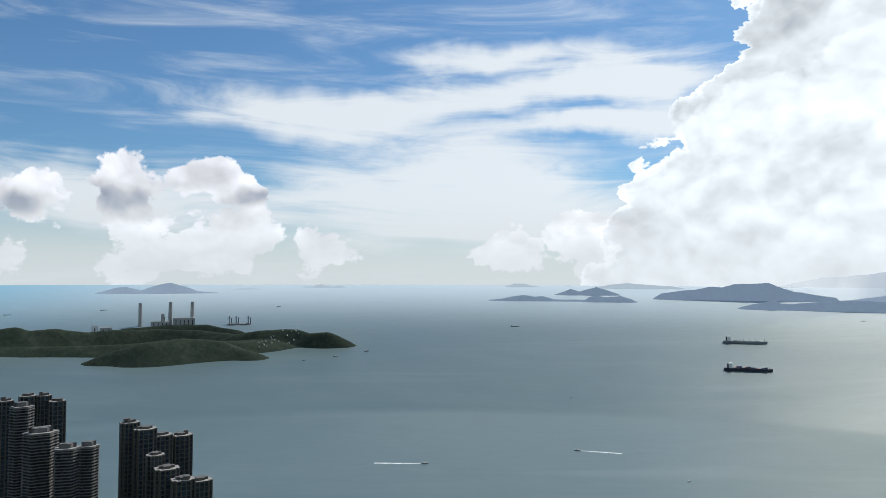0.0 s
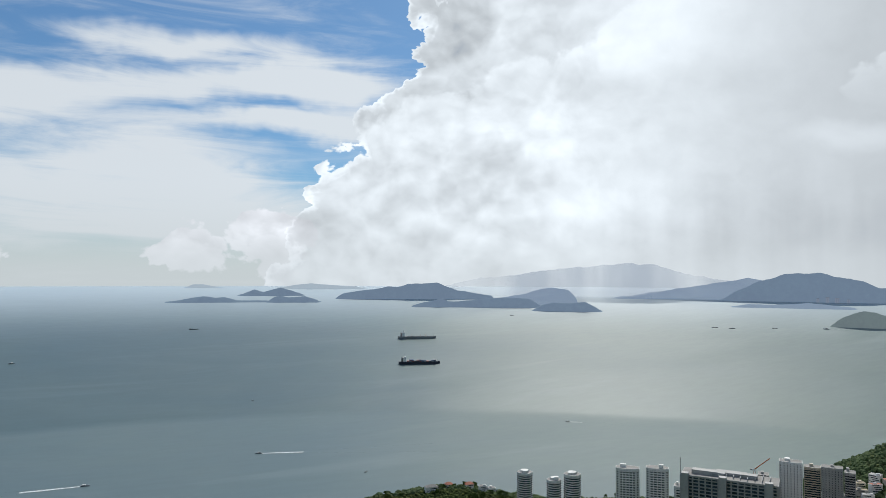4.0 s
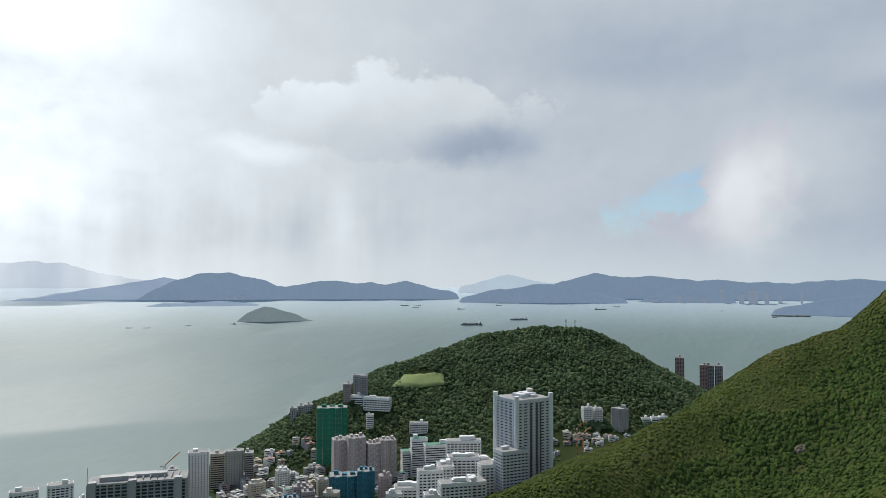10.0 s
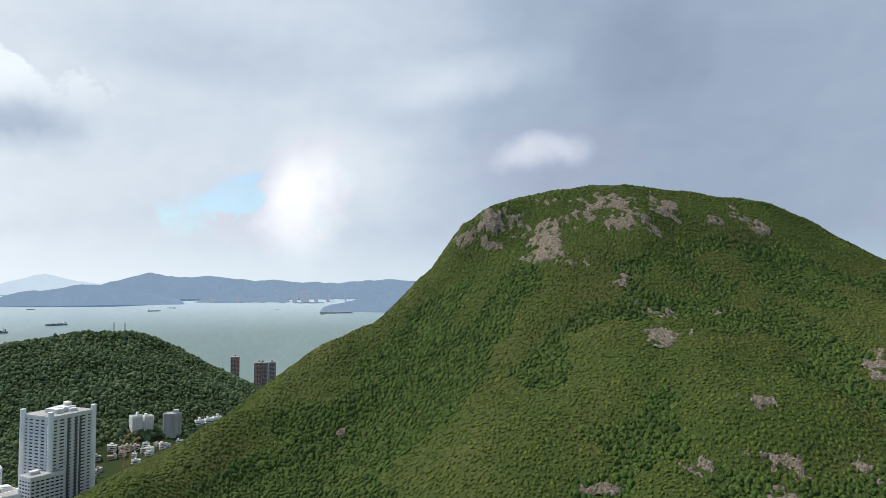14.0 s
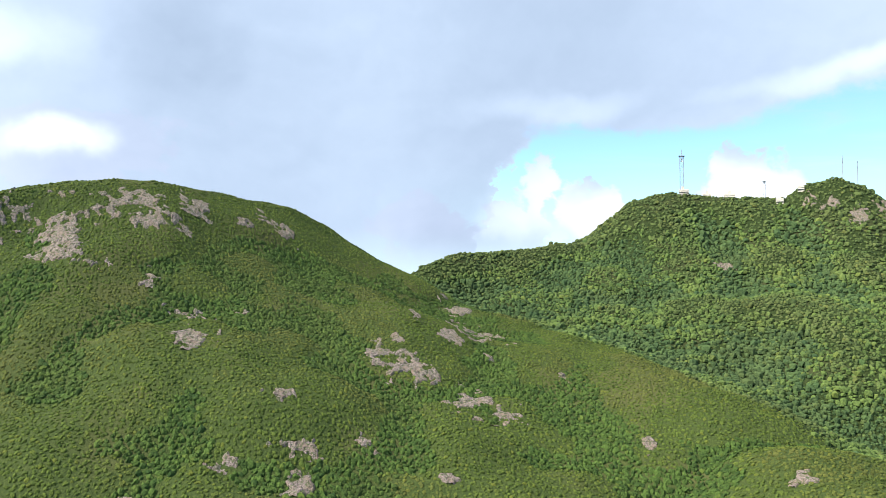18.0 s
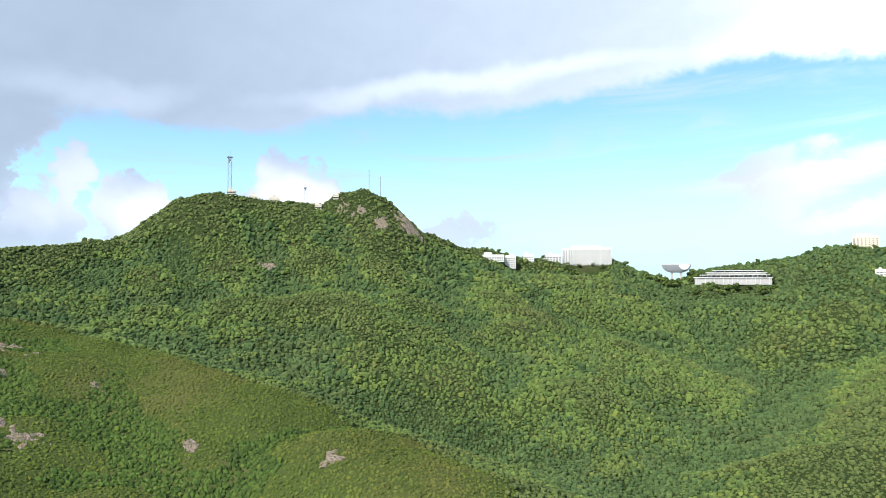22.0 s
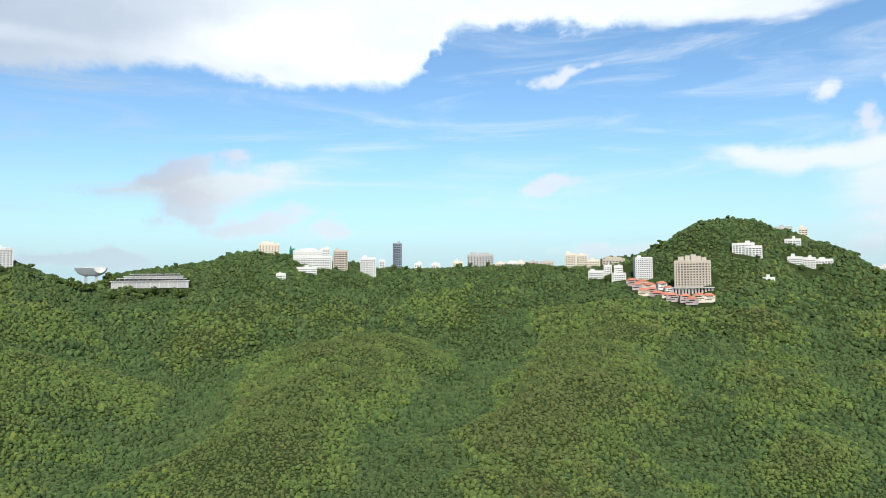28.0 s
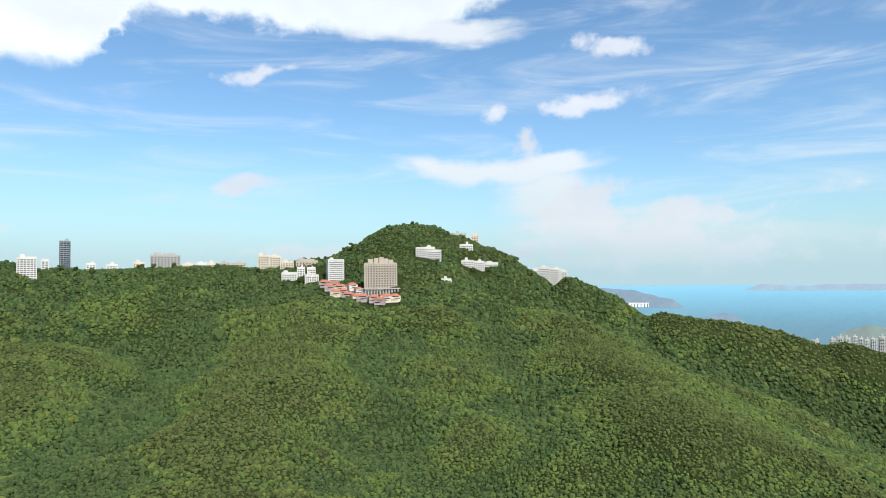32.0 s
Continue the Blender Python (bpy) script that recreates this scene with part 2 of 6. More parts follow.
spots = total([W.m("MULTIPLY", W.step(veil(*b), 0.0, 0.85), s) for b, s in (
    ((72.5, 10.7, 6.4, 2.6), -0.24), ((86.0, 17.0, 13.0, 4.5, -0.1), -0.12), ((50.0, 3.5, 20.0, 4.0), -0.10), ((34.0, 6.0, 10.0, 5.0), 0.10), 
    ((42.0, 19.0, 18.0, 6.0), 0.20), ((36.0, 11.0, 11.0, 4.0, -0.2), 0.12), ((55.0, 10.0, 7.0, 1.3), 0.16), ((16.0, 3.0, 4.0, 3.5), -0.20), ((22.0, 3.0, 8.0, 2.5), -0.14), ((61.0, 4.0, 3.0, 4.0), 0.10),
    ((-24.0, 5.2, 4.0, 1.8), -0.42), ((-16.0, 6.4, 3.4, 1.4), -0.36), ((-31.0, 4.4, 4.0, 1.4), -0.36), ((-18.0, 1.0, 5.0, 1.2), -0.12), ((12.0, 1.0, 5.0, 1.0), -0.14),
    ((92.5, 5.0, 4.6, 5.0), 0.42), ((96.0, 8.0, 9.0, 5.0), 0.16), ((112.0, 9.4, 5.0, 1.6, 0.12), 0.5), ((106.0, 16.0, 12.0, 3.0, 0.1), 0.22), ((120.0, 17.0, 7.0, 7.0), -0.12),
    ((141.5, 2.2, 6.0, 2.6), -0.10), ((146.0, 4.6, 2.6, 2.4), 0.30), ((149.0, 7.0, 4.0, 5.0), 0.52), ((154.0, 5.2, 4.5, 4.0), 0.75), ((165.0, 6.2, 5.5, 3.2), 0.75), ((150.0, 14.0, 10.0, 2.0), 0.22),
    ((178.0, 15.0, 20.0, 1.4, 0.12), 0.30), ((205.0, 18.0, 14.0, 2.6, 0.1), 0.24), ((214.0, 16.5, 8.0, 2.0), 0.20), ((250.0, 2.0, 14.0, 1.2), -0.16))])
glow = W.m("MULTIPLY", level, W.m("MAXIMUM", W.m("ADD", 1.0, W.m("ADD", lit, spots)), 0.3))
rim_glow = W.m("MULTIPLY", W.step(deck, 0.1, 2.4, 0.30, 0.0), W.step(az, 20.0, 140.0, 1.0, 0.2))
glow = W.m("MULTIPLY", glow, W.m("ADD", 1.0, rim_glow))
tint = W.mix(W.step(glow, 0.22, 0.80), (0.74, 0.95, 1.28), (0.92, 1.0, 1.07))
cloud = W.v("SCALE", tint, scale=glow)

air = W.mix(ice_a, clear, W.v("SCALE", (0.93, 1.0, 1.06), scale=W.m("MULTIPLY", level, 0.96)))
air = W.mix(deck_a, air, cloud)
dim = W.step(az, 172.0, 192.0, 1.0, 0.80)      # small distant heaps, greyed by the air
dim = W.m("MAXIMUM", dim, W.step(el0, 9.0, 13.0, 0.0, 0.92))
air = W.mix(heap_a, air, W.v("MULTIPLY", W.v("SCALE", cloud, scale=dim), (1.04, 0.99, 1.0)))
# milky air above the sea line, whitest towards the sun
milk = W.mix(W.step(az_w, 60.0, 150.0), (0.80, 0.87, 0.91), (0.44, 0.58, 0.66))
reach = W.step(az, 20.0, 60.0, 8.0, 4.5)
air = W.mix(W.m("MULTIPLY_ADD", W.step(el0, -0.5, reach), -0.88, 0.88), air, W.mix(deck_a, milk, W.mix(0.6, cloud, milk)))
air = W.mix(W.m("MULTIPLY", W.step(az, 130.0, 160.0), W.step(el0, 0.5, 11.0, 0.60, 0.0)), air, W.mix(heap_a, (0.38, 0.56, 0.62), air))
back = W.add("ShaderNodeBackground", Color=air, Strength=1.0)
W.put(W.add("ShaderNodeOutputWorld").inputs["Surface"], back.outputs[0])

sun = new("sun", bpy.data.lights.new("sun", "SUN"))
sun.data.energy, sun.data.angle, sun.data.color = 4.6, radians(0.6), (1.0, 0.965, 0.90)
sun_way = Vector((math.sin(radians(SUN_AZ)) * math.cos(radians(SUN_EL)), math.cos(radians(SUN_AZ)) * math.cos(radians(SUN_EL)), math.sin(radians(SUN_EL))))
sun.matrix_world = look((0, 0, 900), Vector((0, 0, 900)) - sun_way)


# ---- materials ----
def material(name):
    mat = bpy.data.materials.new(name)
    mat.use_nodes = True
    return mat, Nodes(mat.node_tree)


def finish(n, color, rough=0.7, metal=0.0, height=None, dist=0.1, strength=0.6, **more):
    """A principled surface with an optional relief."""
    b = n.add("ShaderNodeBsdfPrincipled", Base_Color=color, Roughness=rough, Metallic=metal)
    for key, value in more.items():
        n.put(b.inputs[key.replace("_", " ")], value)
    if height is not None:
        n.put(b.inputs["Normal"], n.add("ShaderNodeBump", Height=height, Distance=dist, Strength=strength).outputs[0])
    n.put(n.add("ShaderNodeOutputMaterial").inputs["Surface"], b.outputs[0])
    return b


def plain(name, color, rough=0.6, metal=0.0, grain=2.0, vary=0.16, bump=0.02):
    """Paint, concrete or metal: one colour with stains at two scales and a slight relief."""
    mat, n = material(name)
    pos = n.add("ShaderNodeTexCoord").outputs["Object"]
    big = n.noise(pos, grain * 0.08, 4.0)[0]
    small = n.noise(pos, grain, 5.0)[0]
    f = n.m("ADD", n.m("MULTIPLY", big, 0.6), n.m("MULTIPLY", small, 0.4))
    dark = tuple(c * (1 - vary * 1.6) for c in color)
    light = tuple(min(0.9, c * (1 + vary * 0.6)) for c in color)
    tone = n.mix(n.step(f, 0.3, 0.7), dark, light)
    rnd = n.add("ShaderNodeObjectInfo").outputs["Random"]
    tone = n.mix(0.18, tone, n.mix(rnd, dark, light))
    finish(n, tone, rough, metal, small, bump)
    return mat


def canopy_material(name, dark, light, dry, scale=1.0, mottle=0.55, patchy=0.35):
    """Leaves of shrubs and trees: a tone for each crown, sprays of leaves on it, and drier stands here and there."""
    mat, n = material(name)
    pos = n.add("ShaderNodeTexCoord").outputs["Object"]
    isle = n.add("ShaderNodeNewGeometry").outputs["Random Per Island"]
    leaf = n.noise(pos, 0.62 * scale, 3.0, 0.65)[0]
    stand = n.noise(pos, 0.022, 4.0, 0.6)[0]
    region = n.noise(pos, 0.0065, 4.0, 0.6)[0]
    f = n.m("ADD", n.m("MULTIPLY_ADD", isle, 0.5, 0.25), n.m("ADD", n.m("MULTIPLY", n.m("SUBTRACT", leaf, 0.5), 2.0 * mottle), n.m("MULTIPLY", n.m("SUBTRACT", stand, 0.5), 0.7)))
    tone = n.mix(n.step(f, -0.15, 1.15), dark, light)
    tone = n.mix(n.step(n.m("ADD", region, n.m("MULTIPLY", n.m("SUBTRACT", stand, 0.5), 0.6)), 0.48, 0.66, 0.0, patchy), tone, n.mix(n.step(f, -0.1, 1.2), tuple(c * 0.45 for c in dry), dry))
    hue = n.m("FRACT", n.m("MULTIPLY", isle, 37.7))
    tone = n.mix(n.step(hue, 0.90, 0.97, 0.0, 0.45), tone, tuple(c * k for c, k in zip(light, (1.25, 1.0, 0.85))))
    tone = n.mix(n.step(hue, 0.0, 0.14, 0.55, 0.0), tone, tuple(c * k for c, k in zip(dark, (1.2, 1.35, 1.4))))
    finish(n, tone, 0.9, 0.0, leaf, 1.4, 0.8, Specular_IOR_Level=0.06)
    return mat


MAT_WOOD = canopy_material("forest_leaves", (0.038, 0.061, 0.020), (0.122, 0.170, 0.042), (0.118, 0.134, 0.044))
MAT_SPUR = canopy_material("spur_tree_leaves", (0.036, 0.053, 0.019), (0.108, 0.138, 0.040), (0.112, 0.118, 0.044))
MAT_SHRUB = canopy_material("shrub_leaves", (0.032, 0.048, 0.011), (0.098, 0.128, 0.024), (0.118, 0.113, 0.033), 1.3, 0.7, 0.6)
MAT_BUSH = canopy_material("bush_leaves", (0.018, 0.034, 0.010), (0.078, 0.122, 0.025), (0.082, 0.098, 0.028), 1.2, 0.7)
# darker leaves: taller gully trees, with shade of the relief painted in
MAT_SHADED_WOOD = canopy_material("shade_toned_leaves", (0.026, 0.046, 0.019), (0.082, 0.124, 0.040), (0.084, 0.104, 0.040))
# lighter and greyer: haze over the hospital hill painted into the leaves
MAT_HAZED_WOOD = canopy_material("hazed_wood_leaves", (0.056, 0.086, 0.042), (0.132, 0.174, 0.076), (0.138, 0.148, 0.070))
# leaf colour darkened for the cloud shade that lies over the island
MAT_FARLEAF = canopy_material("shaded_island_leaves", (0.018, 0.028, 0.022), (0.056, 0.074, 0.050), (0.055, 0.06, 0.04), 0.12)


def ground_material(name, low, high, dry):
    """Undergrowth, grass and earth under the leaves."""
    mat, n = material(name)
    pos = n.add("ShaderNodeTexCoord").outputs["Object"]
    blade = n.noise(pos, 0.7, 4.0, 0.7)[0]
    clump = n.noise(pos, 0.12, 4.0, 0.6)[0]
    region = n.noise(pos, 0.012, 4.0, 0.6)[0]
    tone = n.mix(n.step(blade, 0.3, 0.72), low, high)
    tone = n.mix(n.step(clump, 0.40, 0.66, 0.0, 0.5), tone, tuple(c * 1.6 for c in low))
    tone = n.mix(n.step(region, 0.50, 0.68, 0.0, 0.6), tone, dry)
    finish(n, tone, 0.85, 0.0, n.m("ADD", blade, n.m("MULTIPLY", clump, 2.0)), 0.9, 0.8, Specular_IOR_Level=0.05)
    return mat


# floor darkened: shade in the gaps between crowns is part of its colour
MAT_GROUND = ground_material("shaded_forest_floor", (0.012, 0.020, 0.006), (0.042, 0.058, 0.016), (0.048, 0.050, 0.020))
MAT_HEATH = ground_material("hill_grass", (0.024, 0.036, 0.010), (0.068, 0.086, 0.022), (0.084, 0.078, 0.029))


def sea_material():
    mat, n = material("sea_water")
    pos = n.add("ShaderNodeTexCoord").outputs["Object"]
    patch = n.noise(n.v("MULTIPLY", pos, (1.0, 1.7, 1.0)), 0.0011, 4.0, 0.55, 0.8)[0]
    gust = n.noise(n.v("MULTIPLY", pos, (0.6, 1.6, 1.0)), 0.006, 4.0, 0.6, 0.5)[0]
    wave = n.noise(n.v("MULTIPLY", pos, (1.0, 1.5, 1.0)), 0.09, 4.0, 0.6)[0]
    silt = n.m("ADD", n.noise(pos, 0.0007, 4.0, 0.55, 0.6)[0], n.step(n.add("ShaderNodeSeparateXYZ", Vector=pos).outputs[0], 100.0, 1500.0, -0.16, 0.16))
    east = n.step(n.add("ShaderNodeSeparateXYZ", Vector=pos).outputs[0], -1200.0, -2800.0)
    tone = n.mix(n.step(silt, 0.30, 0.70), (0.096, 0.147, 0.156), (0.128, 0.182, 0.158))
    tone = n.mix(n.m("MULTIPLY", east, 0.6), tone, (0.07, 0.20, 0.27))
    tone = n.mix(n.step(gust, 0.35, 0.7, 0.0, 0.18), tone, (0.18, 0.23, 0.23))
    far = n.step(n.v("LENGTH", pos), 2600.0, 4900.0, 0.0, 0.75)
    tone = n.mix(far, tone, n.mix(east, (0.36, 0.44, 0.47), (0.09, 0.33, 0.47)))     # far haze painted into the water colour, bluer in the east
    # the shading of small ripples is put into the colour
    ripple_shade = n.noise(n.v("MULTIPLY", pos, (0.5, 1.6, 1.0)), 0.03, 5.0, 0.65, 0.4)[0]
    tone = n.mix(n.step(ripple_shade, 0.25, 0.75, 0.0, 0.30), tone, (0.08, 0.11, 0.12))
    slick = n.noise(n.v("MULTIPLY", pos, (0.35, 1.9, 1.0)), 0.0016, 5.0, 0.62, 1.2)[0]
    tone = n.mix(n.step(slick, 0.54, 0.70, 0.0, 0.10), tone, (0.34, 0.40, 0.41))
    # a second band of haze painted into the colour below the horizon
    horizon_haze = n.step(n.v("LENGTH", pos), 3000.0, 4700.0, 0.0, 0.85)
    tone = n.mix(horizon_haze, tone, n.mix(east, (0.60, 0.70, 0.74), (0.20, 0.46, 0.58)))
    rough = n.m("ADD", n.m("MULTIPLY", n.step(patch, 0.25, 0.75), 0.06), n.m("MULTIPLY_ADD", n.step(gust, 0.2, 0.8), 0.05, 0.33))
    finish(n, tone, rough, 0.0, wave, 1.0, 0.05, IOR=1.36, Specular_IOR_Level=0.38)
    return mat


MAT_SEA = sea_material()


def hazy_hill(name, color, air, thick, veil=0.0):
    """Woods of hills kilometres away: their own dark green, and haze added as a glow of the surface."""
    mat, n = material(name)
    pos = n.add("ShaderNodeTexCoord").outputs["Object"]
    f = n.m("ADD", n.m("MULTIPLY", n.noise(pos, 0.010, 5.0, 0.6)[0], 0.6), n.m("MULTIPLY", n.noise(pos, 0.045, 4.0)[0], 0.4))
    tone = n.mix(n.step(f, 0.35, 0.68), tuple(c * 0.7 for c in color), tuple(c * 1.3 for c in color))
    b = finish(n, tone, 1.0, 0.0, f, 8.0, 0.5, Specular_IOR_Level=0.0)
    if veil:      # rain veil: the hill surface itself is made partly transparent
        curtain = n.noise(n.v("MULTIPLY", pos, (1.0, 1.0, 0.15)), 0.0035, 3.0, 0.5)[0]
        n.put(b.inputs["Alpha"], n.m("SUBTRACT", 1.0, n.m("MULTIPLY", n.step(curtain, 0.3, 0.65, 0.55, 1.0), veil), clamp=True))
    # the lit air in between is put in as emission
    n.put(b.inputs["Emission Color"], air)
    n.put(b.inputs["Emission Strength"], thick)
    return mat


# ---- building blocks ----
def polar(az_deg, d, z=0.0):
    """A place at a bearing (clockwise from +y) and a distance from the point below the eye."""
    a = radians(az_deg)
    return Vector((d * math.sin(a), d * math.cos(a), z))


def part(name, bm, mat, parent=None, label="", smooth=False):
    """Links a bmesh as one mesh object under a thing or a part."""
    me = bpy.data.meshes.new(name)
    bm.to_mesh(me)
    bm.free()
    if smooth:
        me.polygons.foreach_set("use_smooth", [True] * len(me.polygons))
    for m in (mat if isinstance(mat, (list, tuple)) else [mat]):
        me.materials.append(m)
    ob = new(name, me)
    ob.parent = parent
    if label:
        ob["label"] = label
    return ob


def mesh_object(name, verts, faces, mat, parent=None, smooth=False):
    """A mesh from arrays; faces are an array of triangles or quads."""
    me = bpy.data.meshes.new(name)
    verts, faces = np.asarray(verts, np.float32), np.asarray(faces, np.int32)
    k = faces.shape[1]
    me.vertices.add(len(verts))
    me.vertices.foreach_set("co", verts.ravel())
    me.loops.add(faces.size)
    me.loops.foreach_set("vertex_index", faces.ravel())
    me.polygons.add(len(faces))
    me.polygons.foreach_set("loop_start", np.arange(0, faces.size, k, dtype=np.int32))
    me.polygons.foreach_set("use_smooth", np.full(len(faces), smooth, bool))
    me.update(calc_edges=True)
    me.materials.append(mat)
    ob = new(name, me)
    ob.parent = parent
    return ob


def lattice(x, y, seed):
    h = np.sin(x * 127.1 + y * 311.7 + seed * 74.7) * 43758.5453
    return h - np.floor(h)


def value_noise(x, y, seed=0.0):
    xi, yi = np.floor(x), np.floor(y)
    u, v = x - xi, y - yi
    u, v = u * u * u * (u * (u * 6 - 15) + 10), v * v * v * (v * (v * 6 - 15) + 10)
    a, b = lattice(xi, yi, seed), lattice(xi + 1, yi, seed)
    c, d = lattice(xi, yi + 1, seed), lattice(xi + 1, yi + 1, seed)
    return (a + (b - a) * u) * (1 - v) + (c + (d - c) * u) * v


def fbm(x, y, scale, octaves=4, seed=0.0):
    out, amp, total_amp = 0.0, 1.0, 0.0
    for i in range(octaves):
        out = out + amp * (value_noise(x / scale + 17.3 * i, y / scale - 9.1 * i, seed + i) - 0.5)
        total_amp += amp
        amp, scale = amp * 0.5, scale * 0.5
    return out / total_amp


def recede(v):
    """Draws places more than 2 km off towards the eye along their own line of sight: the lens ends at 5 km.
    The far sea so becomes a gentle cone that rises towards the horizon."""
    v = np.asarray(v, float)
    r = np.maximum(np.hypot(v[..., 0], v[..., 1]), 1.0)
    rise = EYE[2] / 2860.0
    near = np.where(r > 2000.0, (EYE[2] + rise * 2000.0) / (rise + EYE[2] / r), r)
    eye = np.array(EYE)
    return eye + (v - eye) * (near / r)[..., None]


# ---- the land ----
# ridges: slope of the flanks, roundness of the crest, then bearing, distance and height along the crest
RIDGES = [
    (1.60, 12.0, ((101.7, 725, 360), (103.1, 730, 383), (104.9, 740, 386), (106.7, 755, 442), (108.2, 765, 459), (110.6, 778, 466), (113.9, 792, 471), (119, 806, 477), (124, 836, 471), (128.5, 862, 459), (131.8, 900, 444), (135, 930, 410), (137.6, 965, 374))),
    (0.75, 14.0, ((113.9, 775, 452), (119, 785, 458), (124, 815, 452), (128.5, 840, 442), (131.8, 880, 425))),
    (0.80, 18.0, ((101.7, 725, 350), (100.85, 715, 334), (98.9, 700, 328), (96.3, 680, 316), (94.0, 660, 294), (91.8, 640, 279), (90.2, 620, 269), (88.1, 600, 265), (85.4, 560, 250), (82.6, 530, 243), (78.2, 500, 239), (73.8, 470, 231), (64, 420, 190))),
    (0.50, 30.0, ((99, 640, 290), (95, 580, 250), (88, 500, 210))),
    (0.42, 40.0, ((135, 915, 395), (141.8, 850, 350), (150.8, 740, 318), (159.8, 620, 285), (168.2, 520, 266), (175.9, 440, 255), (186, 380, 225))),
    (1.00, 14.0, ((137.6, 985, 376), (140.1, 1020, 397), (143.6, 1080, 418), (146.5, 1110, 430), (149.9, 1150, 433), (154, 1220, 318), (156.4, 1255, 518), (158.7, 1280, 532), (161.4, 1290, 525), (163.9, 1300, 521), (167, 1310, 514), (168.7, 1315, 539), (170, 1325, 546), (171.6, 1330, 529), (173.4, 1340, 400), (175.5, 1350, 466), (177.7, 1370, 439), (180, 1400, 439), (182.4, 1430, 419), (186, 1460, 404), (190.2, 1500, 400))),
    (0.45, 30.0, ((190.2, 1500, 398), (192.4, 1520, 380), (195.2, 1550, 319), (198, 1550, 393), (203, 1590, 409), (205.8, 1600, 433), (208.6, 1610, 430), (212.7, 1640, 416), (217.2, 1650, 399), (221.4, 1620, 393), (225.5, 1600, 396), (231, 1600, 403), (235.3, 1600, 415))),
    (0.80, 26.0, ((236, 1600, 417), (238.7, 1600, 456), (241.4, 1600, 492), (244.8, 1620, 490), (246.7, 1610, 479), (248.9, 1580, 445), (250.3, 1550, 79), (252.2, 1530, 203), (255.8, 1500, 374), (257.6, 1490, 353), (260, 1460, 278), (263, 1450, 308), (265.4, 1450, 288), (267.9, 1450, 282), (271.6, 1450, 262), (274.5, 1450, 252), (277.4, 1450, 234), (290, 1500, 160))),
    (0.60, 24.0, ((116.5, 690, 402), (118, 600, 345), (120, 500, 284), (122, 400, 225))),
    (0.55, 30.0, ((124.5, 790, 430), (127, 690, 368), (130, 560, 300), (134, 430, 240))),
    (0.50, 40.0, ((159, 1235, 492), (161.5, 1000, 360), (164, 820, 272), (168, 640, 190))),
    (0.50, 40.0, ((170, 1285, 500), (172.5, 1040, 352), (176.5, 830, 262), (181, 650, 190))),
    (0.45, 50.0, ((243, 1560, 470), (241.5, 1300, 342), (240.5, 1180, 290))),
    (0.42, 45.0, ((217.5, 1300, 268), (214.2, 1110, 292), (210.5, 850, 258), (206.6, 680, 238), (204, 540, 215))),
    (0.42, 45.0, ((235.6, 1380, 362), (235, 1150, 303), (231.6, 950, 274), (228.7, 720, 240), (226.5, 540, 215))),
    (0.42, 45.0, ((253, 1400, 322), (255.7, 1150, 285), (260.3, 900, 248), (263.8, 720, 238), (268, 560, 205))),
    (0.40, 50.0, ((244, 1250, 288), (246, 980, 246), (248, 760, 206))),
    (0.30, 70.0, ((184, 1350, 385), (187, 1050, 282), (190, 800, 226))),
    (0.55, 40.0, ((62.5, 1450, 140), (66.7, 1520, 190), (70.3, 1560, 215), (73.7, 1600, 246), (77.3, 1610, 262), (80.3, 1620, 258), (83.3, 1640, 132), (85.9, 1680, 25), (88.2, 1700, 4), (90.4, 1700, 70))),
    (0.35, 26.0, ((20.5, 1150, 24), (23.5, 1155, 33), (26.5, 1150, 35), (29.5, 1142, 27), (32.0, 1135, 16))),
    (0.20, 60.0, ((200, 420, 170), (235, 400, 165), (262, 420, 160))),
    (0.50, 40.0, ((121, 765, 425), (124, 640, 350), (127, 500, 280), (129, 400, 228))),
    (0.45, 50.0, ((131, 850, 412), (136, 720, 350), (141, 600, 300), (147, 480, 256))),
    (0.45, 50.0, ((147, 1080, 400), (150, 900, 328), (155, 740, 268))),
    (0.45, 50.0, ((153, 1170, 432), (156, 980, 345), (160, 800, 266))),
    (0.45, 50.0, ((165, 1245, 480), (167, 1020, 358), (170, 820, 268))),
    (0.42, 50.0, ((177, 1320, 415), (181, 1080, 335), (186, 860, 264))),
]
COAST = ((20, 1180), (30, 1235), (42, 1300), (50, 1400), (55, 1640), (56.6, 1840), (57.6, 2080), (64, 2300), (75, 2400), (95, 2500), (120, 2500),
         (150, 2700), (200, 3000), (240, 3000), (262, 2900), (280, 2900), (300, 2000), (320, 1350), (330, 1225), (342, 1190), (350, 1100), (5, 1080))


def ridge_height(x, y, slope, crest, nodes):
    out = np.full(x.shape, -1e4)
    pts = [polar(a, d, z) for a, d, z in nodes]
    for a, b in zip(pts, pts[1:]):
        dx, dy = b.x - a.x, b.y - a.y
        s = np.clip(((x - a.x) * dx + (y - a.y) * dy) / (dx * dx + dy * dy), 0, 1)
        dist = np.hypot(x - a.x - s * dx, y - a.y - s * dy)
        out = np.maximum(out, a.z + (b.z - a.z) * s - slope * (np.sqrt(dist * dist + crest * crest) - crest))
    return out


